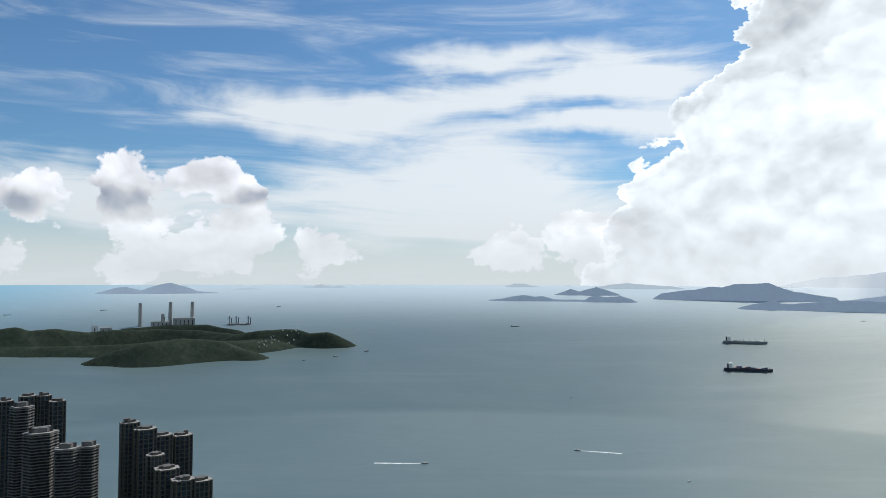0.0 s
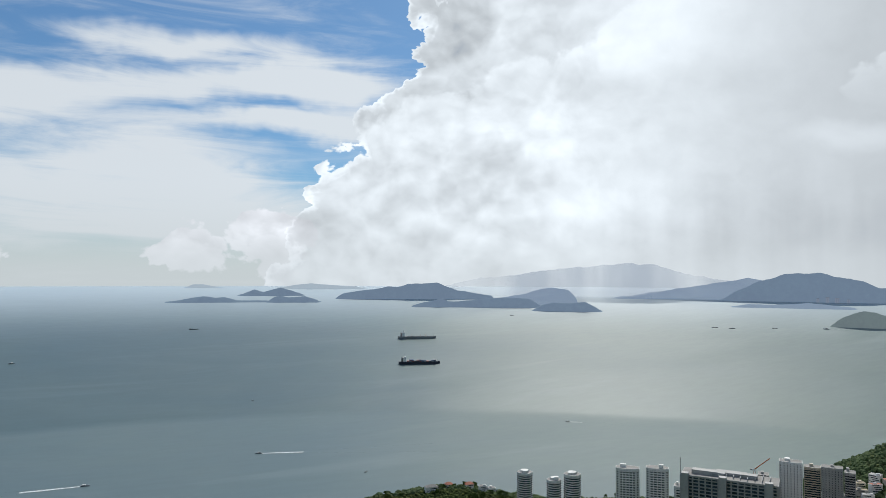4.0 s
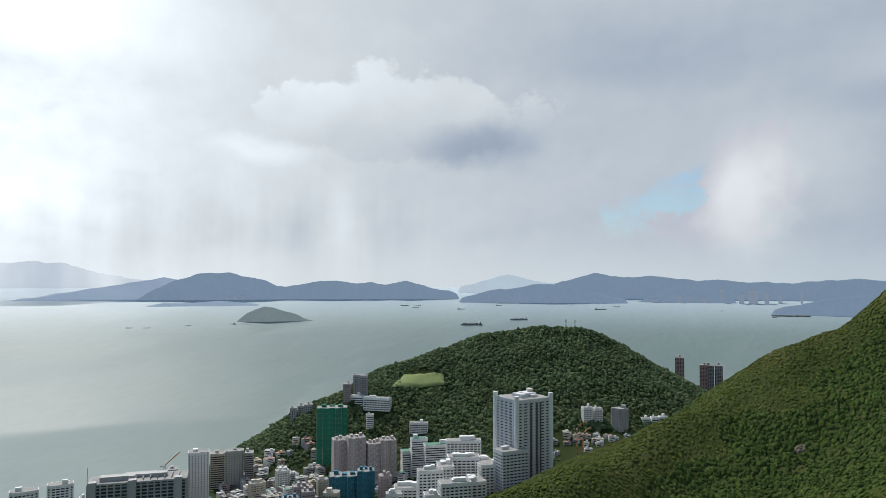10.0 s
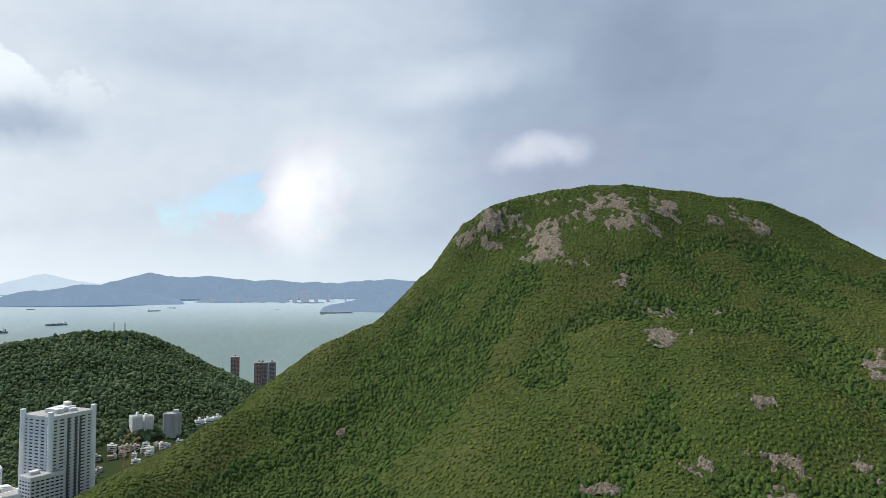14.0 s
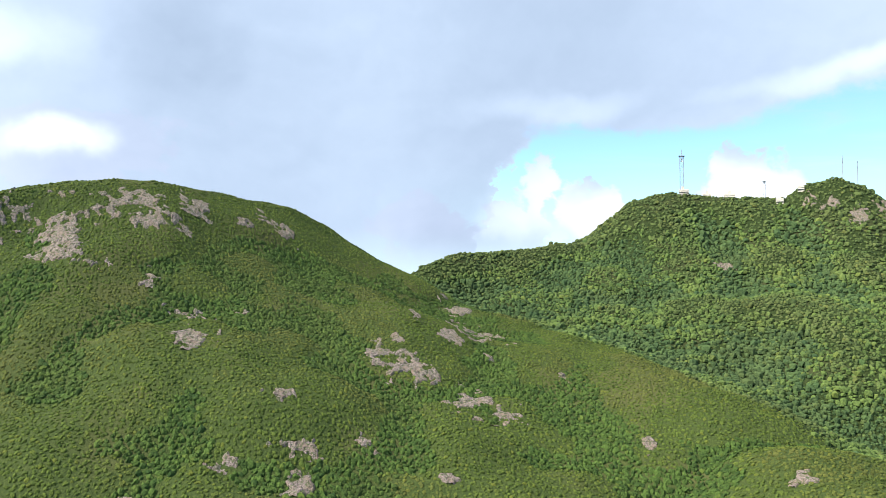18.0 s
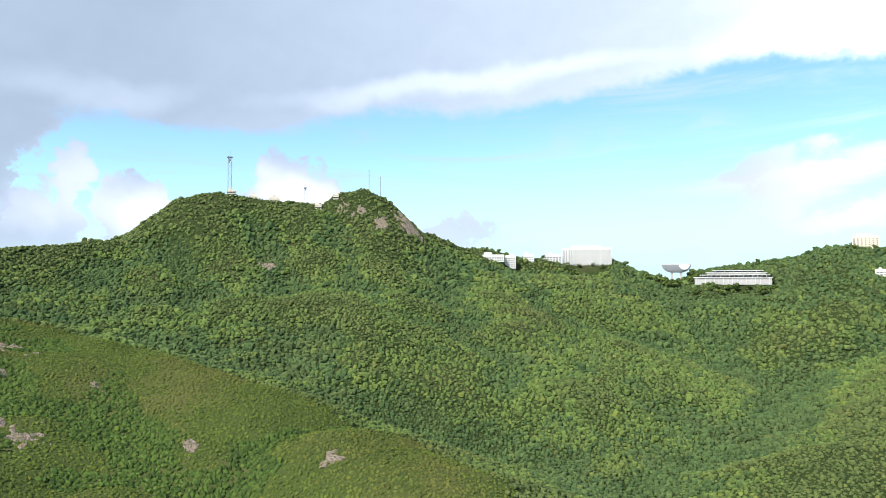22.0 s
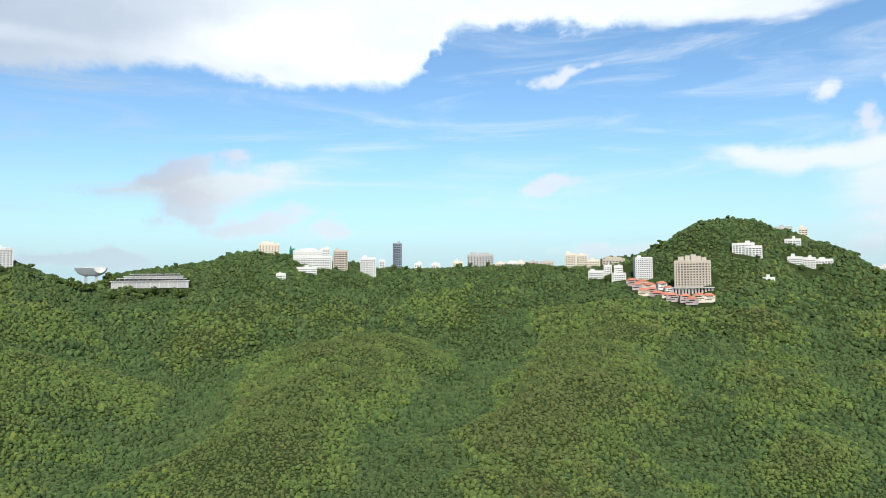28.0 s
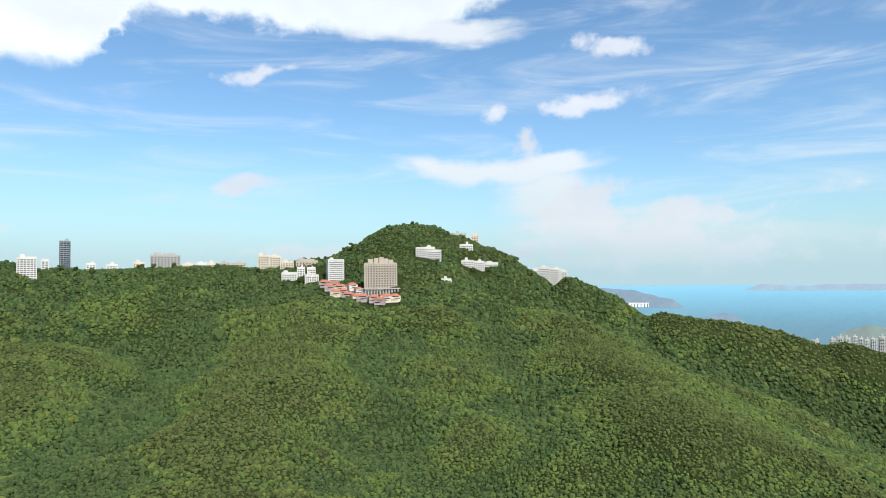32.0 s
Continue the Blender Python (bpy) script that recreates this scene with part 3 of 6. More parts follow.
def inland(x, y):
    """Metres from the shore, positive on land."""
    pts = [polar(a, d) for a, d in COAST]
    inside, best = np.zeros(x.shape, bool), np.full(x.shape, 1e9)
    for a, b in zip(pts, pts[1:] + pts[:1]):
        dx, dy = b.x - a.x, b.y - a.y
        s = np.clip(((x - a.x) * dx + (y - a.y) * dy) / (dx * dx + dy * dy), 0, 1)
        best = np.minimum(best, np.hypot(x - a.x - s * dx, y - a.y - s * dy))
        cross = (a.y > y) != (b.y > y)
        inside ^= cross & (x < a.x + (y - a.y) * dx / (dy if abs(dy) > 1e-6 else 1e-6))
    return np.where(inside, best, -best)


def land(x, y):
    """Height of the ground."""
    x, y = np.asarray(x, float), np.asarray(y, float)
    shore = inland(x, y) + 40 * fbm(x, y, 160.0, 3, 5.0)
    low = np.clip(shore * 0.16, -14.0, 22.0) + np.clip((shore - 110) * 0.11, 0.0, 75.0)
    k, acc = 9.0, np.exp(np.clip(low / 9.0, -60, 80))
    for slope, crest, nodes in RIDGES:
        acc = acc + np.exp(np.clip(ridge_height(x, y, slope, crest, nodes) / k, -60, 80))
    z = k * np.log(acc)
    above = np.clip((z - low) / 60.0, 0, 1)
    gully = np.abs(fbm(x, y, 240.0, 4, 2.0)) * 2
    z = z + above * (8.0 - 40.0 * np.clip(0.30 - gully, 0, 1) + 10.0 * fbm(x, y, 70.0, 4, 8.0))
    return np.where(shore < 0, np.minimum(z, np.clip(shore * 0.2, -14, -0.5)), z)


def land_z(v):
    return float(land(np.array([v[0]]), np.array([v[1]]))[0])


step_m = 11.0
gx, gy = np.meshgrid(np.arange(-2950, 2650, step_m), np.arange(-2750, 2500, step_m))
gz = land(gx, gy)
nrow, ncol = gx.shape
index = np.arange(nrow * ncol).reshape(nrow, ncol)
quads = np.stack([index[:-1, :-1], index[:-1, 1:], index[1:, 1:], index[1:, :-1]], -1).reshape(-1, 4)
dry = (gz.ravel()[quads] > -6).any(1) & (np.hypot(gx.ravel()[quads[:, 0]], gy.ravel()[quads[:, 0]]) < 3000)
ground = mesh_object("ground", np.stack([gx, gy, gz], -1).reshape(-1, 3), quads[dry], MAT_GROUND, smooth=True)
GRID_X, GRID_Y = gx[0, 0], gy[0, 0]


def on_grid(grid, x, y):
    """A value of the ground's grid between its knots."""
    u, v = (x - GRID_X) / step_m, (y - GRID_Y) / step_m
    i, j = np.clip(u.astype(int), 0, ncol - 2), np.clip(v.astype(int), 0, nrow - 2)
    u, v = u - i, v - j
    return (grid[j, i] * (1 - u) + grid[j, i + 1] * u) * (1 - v) + (grid[j + 1, i] * (1 - u) + grid[j + 1, i + 1] * u) * v


slope_y, slope_x = np.gradient(gz, step_m)


def relief(reach):
    """Positive in hollows, negative on crests, over that many knots of the grid."""
    p = np.pad(gz, reach, "edge")
    k = 2 * reach
    return (p[:-k, reach:-reach] + p[k:, reach:-reach] + p[reach:-reach, :-k] + p[reach:-reach, k:]) / 4 - gz


cup_small, cup_wide = relief(3), relief(9)


def scrubby(x, y):
    """From 0 (woods) to 1 (low scrub of the bald hill)."""
    d, a = np.hypot(x, y), np.degrees(np.arctan2(x, y)) % 360
    line = 137 + (965 - d) * 0.085
    return np.clip((line - a) / 8 + 0.5, 0, 1) * (a > 55) * (d < 1000)


ground.data.materials.append(MAT_HEATH)
middle = quads[dry][:, 0]
ground.data.polygons.foreach_set("material_index", (scrubby(gx.ravel()[middle], gy.ravel()[middle]) > 0.5).astype(np.int32))
tagged(ground, "green hilly ground of grass, scrub and earth above the sea", "ground", kind="structure")

# ---- the sea, one sheet to the horizon ----
ring = np.concatenate([np.linspace(200, 3000, 60), np.geomspace(3050, 27000, 90)])
turns = np.radians(np.arange(0, 360, 1.0))
sx, sy = ring[:, None] * np.sin(turns), ring[:, None] * np.cos(turns)
sea_v = recede(np.stack([sx, sy, np.zeros_like(sx)], -1))
idx = np.arange(sea_v.shape[0] * 360).reshape(-1, 360)
sq = np.stack([idx[:-1], idx[1:], np.roll(idx, -1, 1)[1:], np.roll(idx, -1, 1)[:-1]], -1).reshape(-1, 4)
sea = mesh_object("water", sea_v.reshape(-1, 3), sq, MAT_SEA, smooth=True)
tagged(sea, "grey-green calm sea with pale wind streaks and painted far haze under a cloudy sky", "sea", kind="structure")


# ---- woods and scrub ----
def dome(rings, sides, seed):
    """A lumpy open crown of leaves, unit radius, drawn in below its widest ring."""
    rnd = np.random.RandomState(seed)
    v, f = [], []
    for i in range(rings):
        tilt = -0.35 + 1.62 * i / max(1, rings - 1) * (0.82 if rings > 2 else 0.62)
        for j in range(sides):
            a = 2 * math.pi * (j + 0.5 * (i % 2)) / sides + rnd.uniform(-0.25, 0.25)
            r = rnd.uniform(0.80, 1.20)
            v.append((r * math.cos(tilt) * math.cos(a), r * math.cos(tilt) * math.sin(a), r * math.sin(tilt)))
    v.append((rnd.uniform(-0.2, 0.2), rnd.uniform(-0.2, 0.2), rnd.uniform(0.9, 1.1)))
    for i in range(rings - 1):
        for j in range(sides):
            a, b = i * sides + j, i * sides + (j + 1) % sides
            c, d = a + sides, b + sides
            f += [(a, b, c), (b, d, c)] if i % 2 == 0 else [(a, b, d), (a, d, c)]
    top = (rings - 1) * sides
    f += [(top + j, top + (j + 1) % sides, len(v) - 1) for j in range(sides)]
    return np.array(v), np.array(f)


def scatter_crowns(name, x, y, z, size, mat, rings, sides, seed, label, flat=1.0, lean=0.6):
    """Many crowns as one mesh: nobody could count them."""
    rnd = np.random.RandomState(seed)
    forms = [dome(rings, sides, seed * 20 + i) for i in range(12)]
    nv = len(forms[0][0])
    kind = rnd.randint(0, 12, len(x))
    shape = np.stack([f[0] for f in forms])[kind]
    turn = rnd.uniform(0, 2 * math.pi, len(x))
    c, s = np.cos(turn)[:, None], np.sin(turn)[:, None]
    wide = size * rnd.uniform(0.85, 1.2, len(x))
    tall = size * flat * rnd.uniform(0.7, 1.35, len(x))
    vx = (shape[..., 0] * c - shape[..., 1] * s) * wide[:, None] + x[:, None]
    vy = (shape[..., 0] * s + shape[..., 1] * c) * (size * rnd.uniform(0.85, 1.2, len(x)))[:, None] + y[:, None]
    gx_, gy_ = on_grid(slope_x, x, y), on_grid(slope_y, x, y)
    vz = shape[..., 2] * tall[:, None] + z[:, None] + lean * (gx_[:, None] * (vx - x[:, None]) + gy_[:, None] * (vy - y[:, None]))
    faces = forms[0][1][None] + (np.arange(len(x)) * nv)[:, None, None]
    ob = mesh_object(name, np.stack([vx, vy, vz], -1).reshape(-1, 3), faces.reshape(-1, 3), mat)
    return tagged(ob, label, "trees", kind="stuff")


def jittered(space, lo, hi, seed):
    """Places about `space` metres apart, between two distances from the middle."""
    rnd = np.random.RandomState(seed)
    x, y = np.meshgrid(np.arange(-hi, hi, space), np.arange(-hi, hi, space))
    x = x.ravel() + rnd.uniform(-0.5, 0.5, x.size) * space
    y = y.ravel() + rnd.uniform(-0.5, 0.5, y.size) * space
    d = np.hypot(x, y)
    keep = (d > lo) & (d <= hi)
    return x[keep], y[keep]


# how high the land stands in each bearing, ring by ring, to leave the far sides of the ridges bare
prof_d = np.arange(300, 2600, 12.0)
prof_a = np.radians(np.arange(0, 360, 0.5))
prof_z = land(prof_d[:, None] * np.sin(prof_a), prof_d[:, None] * np.cos(prof_a))
prof_s = np.maximum.accumulate((prof_z - EYE[2]) / prof_d[:, None], 0)


def open_to_view(x, y, z):
    d, a = np.hypot(x, y), np.degrees(np.arctan2(x, y)) % 360
    i = np.clip(((d - 300) / 12).astype(int) - 3, 0, len(prof_d) - 1)
    return (z + 18 - EYE[2]) / d > prof_s[i, (a * 2).astype(int) % 720] - 0.004


def town(x, y):
    """Where streets and houses stand instead of woods."""
    d, a = np.hypot(x, y), np.degrees(np.arctan2(x, y)) % 360
    n = 90 * fbm(x, y, 120.0, 3, 31.0)
    flat = (a > 44) & (a < 84) & (d + n > 880) & (d + n < 1300) & (land(x, y) < 118)
    return flat & ~((a > 60) & (d > 1210))


# bare rock: bearing, distance, half-length along the slope, half-length down it
SLABS = ((121.41, 616, 17.4, 13.5), (125.48, 632, 11.1, 4.5), (121.87, 573, 15.5, 18), (128.67, 495, 14.4, 9), (135.88, 596, 13.4, 19.5), (138.74, 579, 17.6, 21), (142.02, 812, 18.3, 32), (138.99, 684, 9.7, 18), (144.11, 718, 28.1, 38), (142.21, 660, 14.8, 15), (144.72, 640, 6.2, 10.5), (143.01, 548, 17.8, 25.5), (146.1, 532, 19.5, 16.5), (129.58, 453, 17.8, 6), (134.74, 471, 13.9, 9), (123.95, 440, 9.4, 7.5), (129.8, 429, 9.9, 9), (117.22, 423, 11.9, 3), (141.68, 438, 5.8, 3), (150.89, 621, 11, 9), (157.14, 522, 4.2, 12), (137.22, 621, 7, 6), (96.19, 572, 4.7, 4.5), (167.83, 471, 7.7, 9))
CRAGS = ((108.56, 750, 29.9, 15), (106.57, 732, 14.6, 9), (112.99, 711, 25.5, 27), (108.4, 723, 8.1, 3), (115.77, 754, 18.1, 13.5), (117.98, 758, 23, 22.5), (119.33, 732, 23.4, 12), (121.58, 780, 15.6, 18), (116.22, 732, 8.2, 6), (125.45, 780, 11.2, 6), (127.74, 806, 16.7, 16.5), (129.57, 790, 6.3, 4.5), (118.92, 663, 11.6, 12), (114.52, 672, 15, 6), (112.52, 768, 13.5, 6), (169.7, 1263, 28.4, 21), (171.63, 1250, 16, 22.5), (173.62, 1282, 24.6, 24.5), (162.79, 1096, 12.2, 16.5))
CLEAR = ((240.55, 1365, 46), (240.54, 1330, 40), (237.2, 1370, 42), (238.2, 1345, 42), (240.6, 1272, 36), (237.0, 1335, 30), (236.95, 1461, 22), (67.3, 1452, 24), (68.1, 1452, 26), (68.9, 1452, 24), (244.3, 1485, 30), (198.8, 1466, 34), (64.5, 1382, 24), (67.9, 1318, 20),
         (248.2, 1490, 36), (80.5, 1235, 70), (83.0, 1250, 60), (188.1, 1470, 40), (182.0, 1390, 22), (235.0, 1490, 40), (25.5, 1170, 10))


def rock_rim(x, y):
    """How far the rock reaches, ragged at two scales."""
    return 0.74 + 3.0 * fbm(x, y, 13.0, 4, 77.0) + 1.7 * fbm(x, y, 4.5, 2, 91.0)


def on_rock(x, y):
    out = np.zeros(x.shape, bool)
    wobble = rock_rim(x, y)
    for az_deg, d, a, b in SLABS + CRAGS:
        q = polar(az_deg, d)
        u = radians(az_deg)
        side = (x - q.x) * math.cos(u) - (y - q.y) * math.sin(u)
        down = (x - q.x) * math.sin(u) + (y - q.y) * math.cos(u)
        out |= (side / a) ** 2 + (down / b) ** 2 < wobble ** 2 * 0.85
    return out


def bare(x, y):
    """True on rock and on built-up ground."""
    out = on_rock(x, y)
    for az_deg, d, r in CLEAR:
        q = polar(az_deg, d)
        out |= np.hypot(x - q.x, y - q.y) < r
    return out


def plain_cover(x, y, seed, thin):
    """Keeps the places that no rock, house or street takes and that do not lie behind a ridge."""
    bearing = np.degrees(np.arctan2(x, y)) % 360
    keep = (bearing < 280) & (bearing > 18)
    x, y = x[keep], y[keep]
    z = on_grid(gz, x, y)
    rnd = np.random.RandomState(seed)
    chance = rnd.uniform(0, 1, len(x))
    keep = (z > 3) & open_to_view(x, y, z)
    x, y, z, chance = x[keep], y[keep], z[keep], chance[keep]
    rock = on_rock(x, y)
    keep = ~(town(x, y) & (chance < 0.90)) & ~(bare(x, y) & ~(rock & (chance < thin)))
    return x[keep], y[keep], z[keep], rock[keep], rnd


# trees, in rings of growing crowns
for lo, hi, space, form, seed in ((330, 760, 3.4, (2, 5), 3), (760, 1150, 4.3, (2, 5), 4), (1150, 1800, 5.9, (2, 4), 5)):
    x, y = jittered(space, lo, hi, seed)
    x, y, z, rock, rnd = plain_cover(x, y, seed + 50, 0.0)
    keep = scrubby(x, y) < rnd.uniform(0.3, 0.7, len(x))
    x, y, z = x[keep], y[keep], z[keep]
    bearing, away = np.degrees(np.arctan2(x, y)) % 360, np.hypot(x, y)
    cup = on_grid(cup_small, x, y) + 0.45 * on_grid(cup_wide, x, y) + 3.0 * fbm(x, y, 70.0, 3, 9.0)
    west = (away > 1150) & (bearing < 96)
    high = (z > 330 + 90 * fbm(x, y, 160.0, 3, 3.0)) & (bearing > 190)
    # hollows and the high rim take the darker leaves, shading relief by colour
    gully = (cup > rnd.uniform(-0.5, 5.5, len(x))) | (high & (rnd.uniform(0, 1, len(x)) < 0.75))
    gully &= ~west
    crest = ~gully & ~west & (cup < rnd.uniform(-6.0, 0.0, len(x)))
    lush = np.clip(0.55 + 1.4 * fbm(x, y, 90.0, 3, 44.0) + 0.2 * gully, 0.2, 1.1)
    size = space * (0.46 + 0.22 * lush) * np.exp(rnd.normal(0.0, 0.26, len(x))) * np.where(crest, 0.84, 1.0)
    stand = z + size * rnd.uniform(-0.15, 0.55, len(x))
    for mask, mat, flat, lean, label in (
            (west, MAT_HAZED_WOOD, 0.85, 0.22, "grey-green coastal woods on the hospital hill"), (~crest & ~gully & ~west, MAT_WOOD, 0.85, 0.22, "dense green subtropical woodland covering the hillside"), (gully, MAT_SHADED_WOOD, 0.85, 0.22, "dark green taller trees in the gullies"),
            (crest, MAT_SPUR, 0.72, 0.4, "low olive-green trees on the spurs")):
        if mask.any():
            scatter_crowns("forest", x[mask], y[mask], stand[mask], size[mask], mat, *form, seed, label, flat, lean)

# low scrub of the bald hill, with taller bushes in its folds
x, y = jittered(2.9, 330, 1000, 6)
x, y, z, rock, rnd = plain_cover(x, y, 56, 0.42)
keep = (scrubby(x, y) > rnd.uniform(0.3, 0.7, len(x)))
x, y, z, rock = x[keep], y[keep], z[keep], rock[keep]
cup = on_grid(cup_small, x, y) + 0.3 * on_grid(cup_wide, x, y) + 9.0 * fbm(x, y, 46.0, 4, 12.0)
# more dark bushes on the west flank stand in for its shade
cup = cup + 1.4 * np.clip((119 - np.degrees(np.arctan2(x, y)) % 360) / 8, 0, 1)
bush = ~rock & (cup > rnd.uniform(0.6, 1.9, len(x)))
open_grass = ~bush & (fbm(x, y, 60.0, 4, 23.0) > rnd.uniform(0.14, 0.8, len(x)))
size = np.where(bush, rnd.uniform(1.2, 2.7, len(x)), rnd.uniform(0.9, 1.8, len(x))) * np.where(rock, 0.7, 1.0)
for mask, mat, flat, label in ((bush, MAT_BUSH, 0.80, "dark green bushes in the folds of the bald hill"), (~bush & ~open_grass, MAT_SHRUB, 0.58, "low green and olive scrub on the rocky hillside")):
    scatter_crowns("scrub", x[mask], y[mask], z[mask] + 0.1, size[mask], mat, 2, 4, 6, label, flat, 0.85)


# ---- islands and mountains across the sea ----
def far_land(name, distance, depth, crest, mat, label, seed):
    """An island or range: crest is bearing and height along the skyline."""
    at = np.unwrap(np.radians([p[0] for p in crest]))
    a = np.linspace(at[0] - 0.004, at[-1] + 0.004, 48 + 10 * len(crest))
    d = np.linspace(-1, 1, 22)
    aa, dd = np.meshgrid(a, d)
    top = max(p[1] for p in crest)
    h = np.interp(a, np.concatenate([[at[0] - 0.004], at, [at[-1] + 0.004]]), np.concatenate([[-0.05 * top], [p[1] for p in crest], [-0.05 * top]]))
    h = np.convolve(np.pad(h, 1, "edge"), (0.2, 0.6, 0.2), "valid")[None, :]
    across = np.clip(1 - np.abs(dd) ** 1.4, 0, 1)
    n = fbm(aa * distance, dd * depth, 0.06 * distance, 5, seed) * 2
    small = fbm(aa * distance, dd * depth, 0.012 * distance, 3, seed + 3) * 2
    h = h * (across + 0.35 * n * across * (1 - across) * 2) + 0.05 * top * small * across - 0.04 * top * (1 - across)
    depth = min(depth, 0.035 * distance)
    r = distance + (dd - 0.1) * depth
    v = recede(np.stack([r * np.sin(aa), r * np.cos(aa), h], -1)).reshape(-1, 3)
    i = np.arange(aa.size).reshape(aa.shape)
    f = np.stack([i[:-1, :-1], i[1:, :-1], i[1:, 1:], i[:-1, 1:]], -1).reshape(-1, 4)[:, ::-1]
    ob = mesh_object(name, v, f, mat, smooth=True)
    return tagged(ob, label, "island", kind="structure")


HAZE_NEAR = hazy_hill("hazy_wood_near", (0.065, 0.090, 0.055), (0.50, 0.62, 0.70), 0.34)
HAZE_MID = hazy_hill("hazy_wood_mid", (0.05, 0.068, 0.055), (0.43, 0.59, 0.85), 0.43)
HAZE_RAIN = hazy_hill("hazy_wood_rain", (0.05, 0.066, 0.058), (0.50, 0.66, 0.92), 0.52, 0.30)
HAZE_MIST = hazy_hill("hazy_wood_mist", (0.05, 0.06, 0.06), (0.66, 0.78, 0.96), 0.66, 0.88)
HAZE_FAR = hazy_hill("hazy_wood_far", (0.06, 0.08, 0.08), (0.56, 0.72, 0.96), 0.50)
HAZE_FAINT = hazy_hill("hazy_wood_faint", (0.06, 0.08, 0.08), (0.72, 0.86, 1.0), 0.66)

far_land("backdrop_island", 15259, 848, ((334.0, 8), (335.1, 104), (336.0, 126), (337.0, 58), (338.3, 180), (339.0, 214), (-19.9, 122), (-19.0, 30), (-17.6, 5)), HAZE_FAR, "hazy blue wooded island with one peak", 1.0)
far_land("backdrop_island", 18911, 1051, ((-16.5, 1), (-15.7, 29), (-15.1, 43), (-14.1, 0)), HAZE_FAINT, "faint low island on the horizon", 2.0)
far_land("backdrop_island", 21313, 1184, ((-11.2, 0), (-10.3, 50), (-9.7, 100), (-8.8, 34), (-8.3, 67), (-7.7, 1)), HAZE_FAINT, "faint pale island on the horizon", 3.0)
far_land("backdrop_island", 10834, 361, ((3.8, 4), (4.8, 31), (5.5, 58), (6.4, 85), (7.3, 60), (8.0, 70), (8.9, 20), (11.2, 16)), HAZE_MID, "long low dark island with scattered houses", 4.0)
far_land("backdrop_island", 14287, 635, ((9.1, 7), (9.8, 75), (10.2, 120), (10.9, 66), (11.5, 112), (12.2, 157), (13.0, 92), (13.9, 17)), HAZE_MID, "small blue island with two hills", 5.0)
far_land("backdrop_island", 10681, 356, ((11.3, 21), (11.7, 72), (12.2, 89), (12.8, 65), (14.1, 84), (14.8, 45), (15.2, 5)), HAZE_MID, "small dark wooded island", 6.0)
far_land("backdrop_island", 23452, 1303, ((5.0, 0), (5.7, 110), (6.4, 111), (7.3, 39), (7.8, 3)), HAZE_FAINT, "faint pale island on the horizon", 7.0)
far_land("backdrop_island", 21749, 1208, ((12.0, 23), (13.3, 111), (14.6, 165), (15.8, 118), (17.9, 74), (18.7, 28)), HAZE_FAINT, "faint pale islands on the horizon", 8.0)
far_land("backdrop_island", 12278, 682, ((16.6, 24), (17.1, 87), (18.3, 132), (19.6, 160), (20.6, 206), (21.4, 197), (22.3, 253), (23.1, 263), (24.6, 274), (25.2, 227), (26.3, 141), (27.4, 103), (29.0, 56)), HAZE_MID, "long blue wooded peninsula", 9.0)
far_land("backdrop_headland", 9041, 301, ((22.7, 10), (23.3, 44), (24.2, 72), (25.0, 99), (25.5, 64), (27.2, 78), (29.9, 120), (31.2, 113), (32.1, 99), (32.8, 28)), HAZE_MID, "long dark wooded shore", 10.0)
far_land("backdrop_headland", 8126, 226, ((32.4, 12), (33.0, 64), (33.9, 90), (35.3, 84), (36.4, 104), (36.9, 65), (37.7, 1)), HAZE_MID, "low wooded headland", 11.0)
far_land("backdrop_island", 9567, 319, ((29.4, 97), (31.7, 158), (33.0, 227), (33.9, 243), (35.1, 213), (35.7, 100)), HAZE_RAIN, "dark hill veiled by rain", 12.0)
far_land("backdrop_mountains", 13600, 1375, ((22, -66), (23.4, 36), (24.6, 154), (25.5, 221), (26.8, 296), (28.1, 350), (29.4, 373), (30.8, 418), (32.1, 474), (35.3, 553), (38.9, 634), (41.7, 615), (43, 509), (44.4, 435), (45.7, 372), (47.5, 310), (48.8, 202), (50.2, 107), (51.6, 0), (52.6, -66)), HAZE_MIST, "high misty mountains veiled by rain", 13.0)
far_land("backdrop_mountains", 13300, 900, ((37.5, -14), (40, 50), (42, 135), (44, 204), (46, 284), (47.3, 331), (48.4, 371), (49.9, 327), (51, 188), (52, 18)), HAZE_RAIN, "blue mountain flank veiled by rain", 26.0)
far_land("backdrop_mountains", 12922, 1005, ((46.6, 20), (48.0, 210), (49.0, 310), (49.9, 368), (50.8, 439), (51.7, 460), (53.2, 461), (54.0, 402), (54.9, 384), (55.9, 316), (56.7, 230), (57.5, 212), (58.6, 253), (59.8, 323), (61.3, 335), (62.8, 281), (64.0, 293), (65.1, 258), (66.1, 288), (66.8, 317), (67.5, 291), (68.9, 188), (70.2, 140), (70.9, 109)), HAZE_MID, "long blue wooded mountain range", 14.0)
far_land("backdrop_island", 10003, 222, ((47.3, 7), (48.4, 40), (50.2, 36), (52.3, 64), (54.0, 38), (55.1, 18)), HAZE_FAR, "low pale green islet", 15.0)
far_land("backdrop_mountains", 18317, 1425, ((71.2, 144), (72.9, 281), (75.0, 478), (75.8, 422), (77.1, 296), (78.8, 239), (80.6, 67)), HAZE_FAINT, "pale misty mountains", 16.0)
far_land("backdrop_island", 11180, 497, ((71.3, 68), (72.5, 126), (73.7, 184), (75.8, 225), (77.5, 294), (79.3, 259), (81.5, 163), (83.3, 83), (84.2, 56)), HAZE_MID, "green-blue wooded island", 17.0)
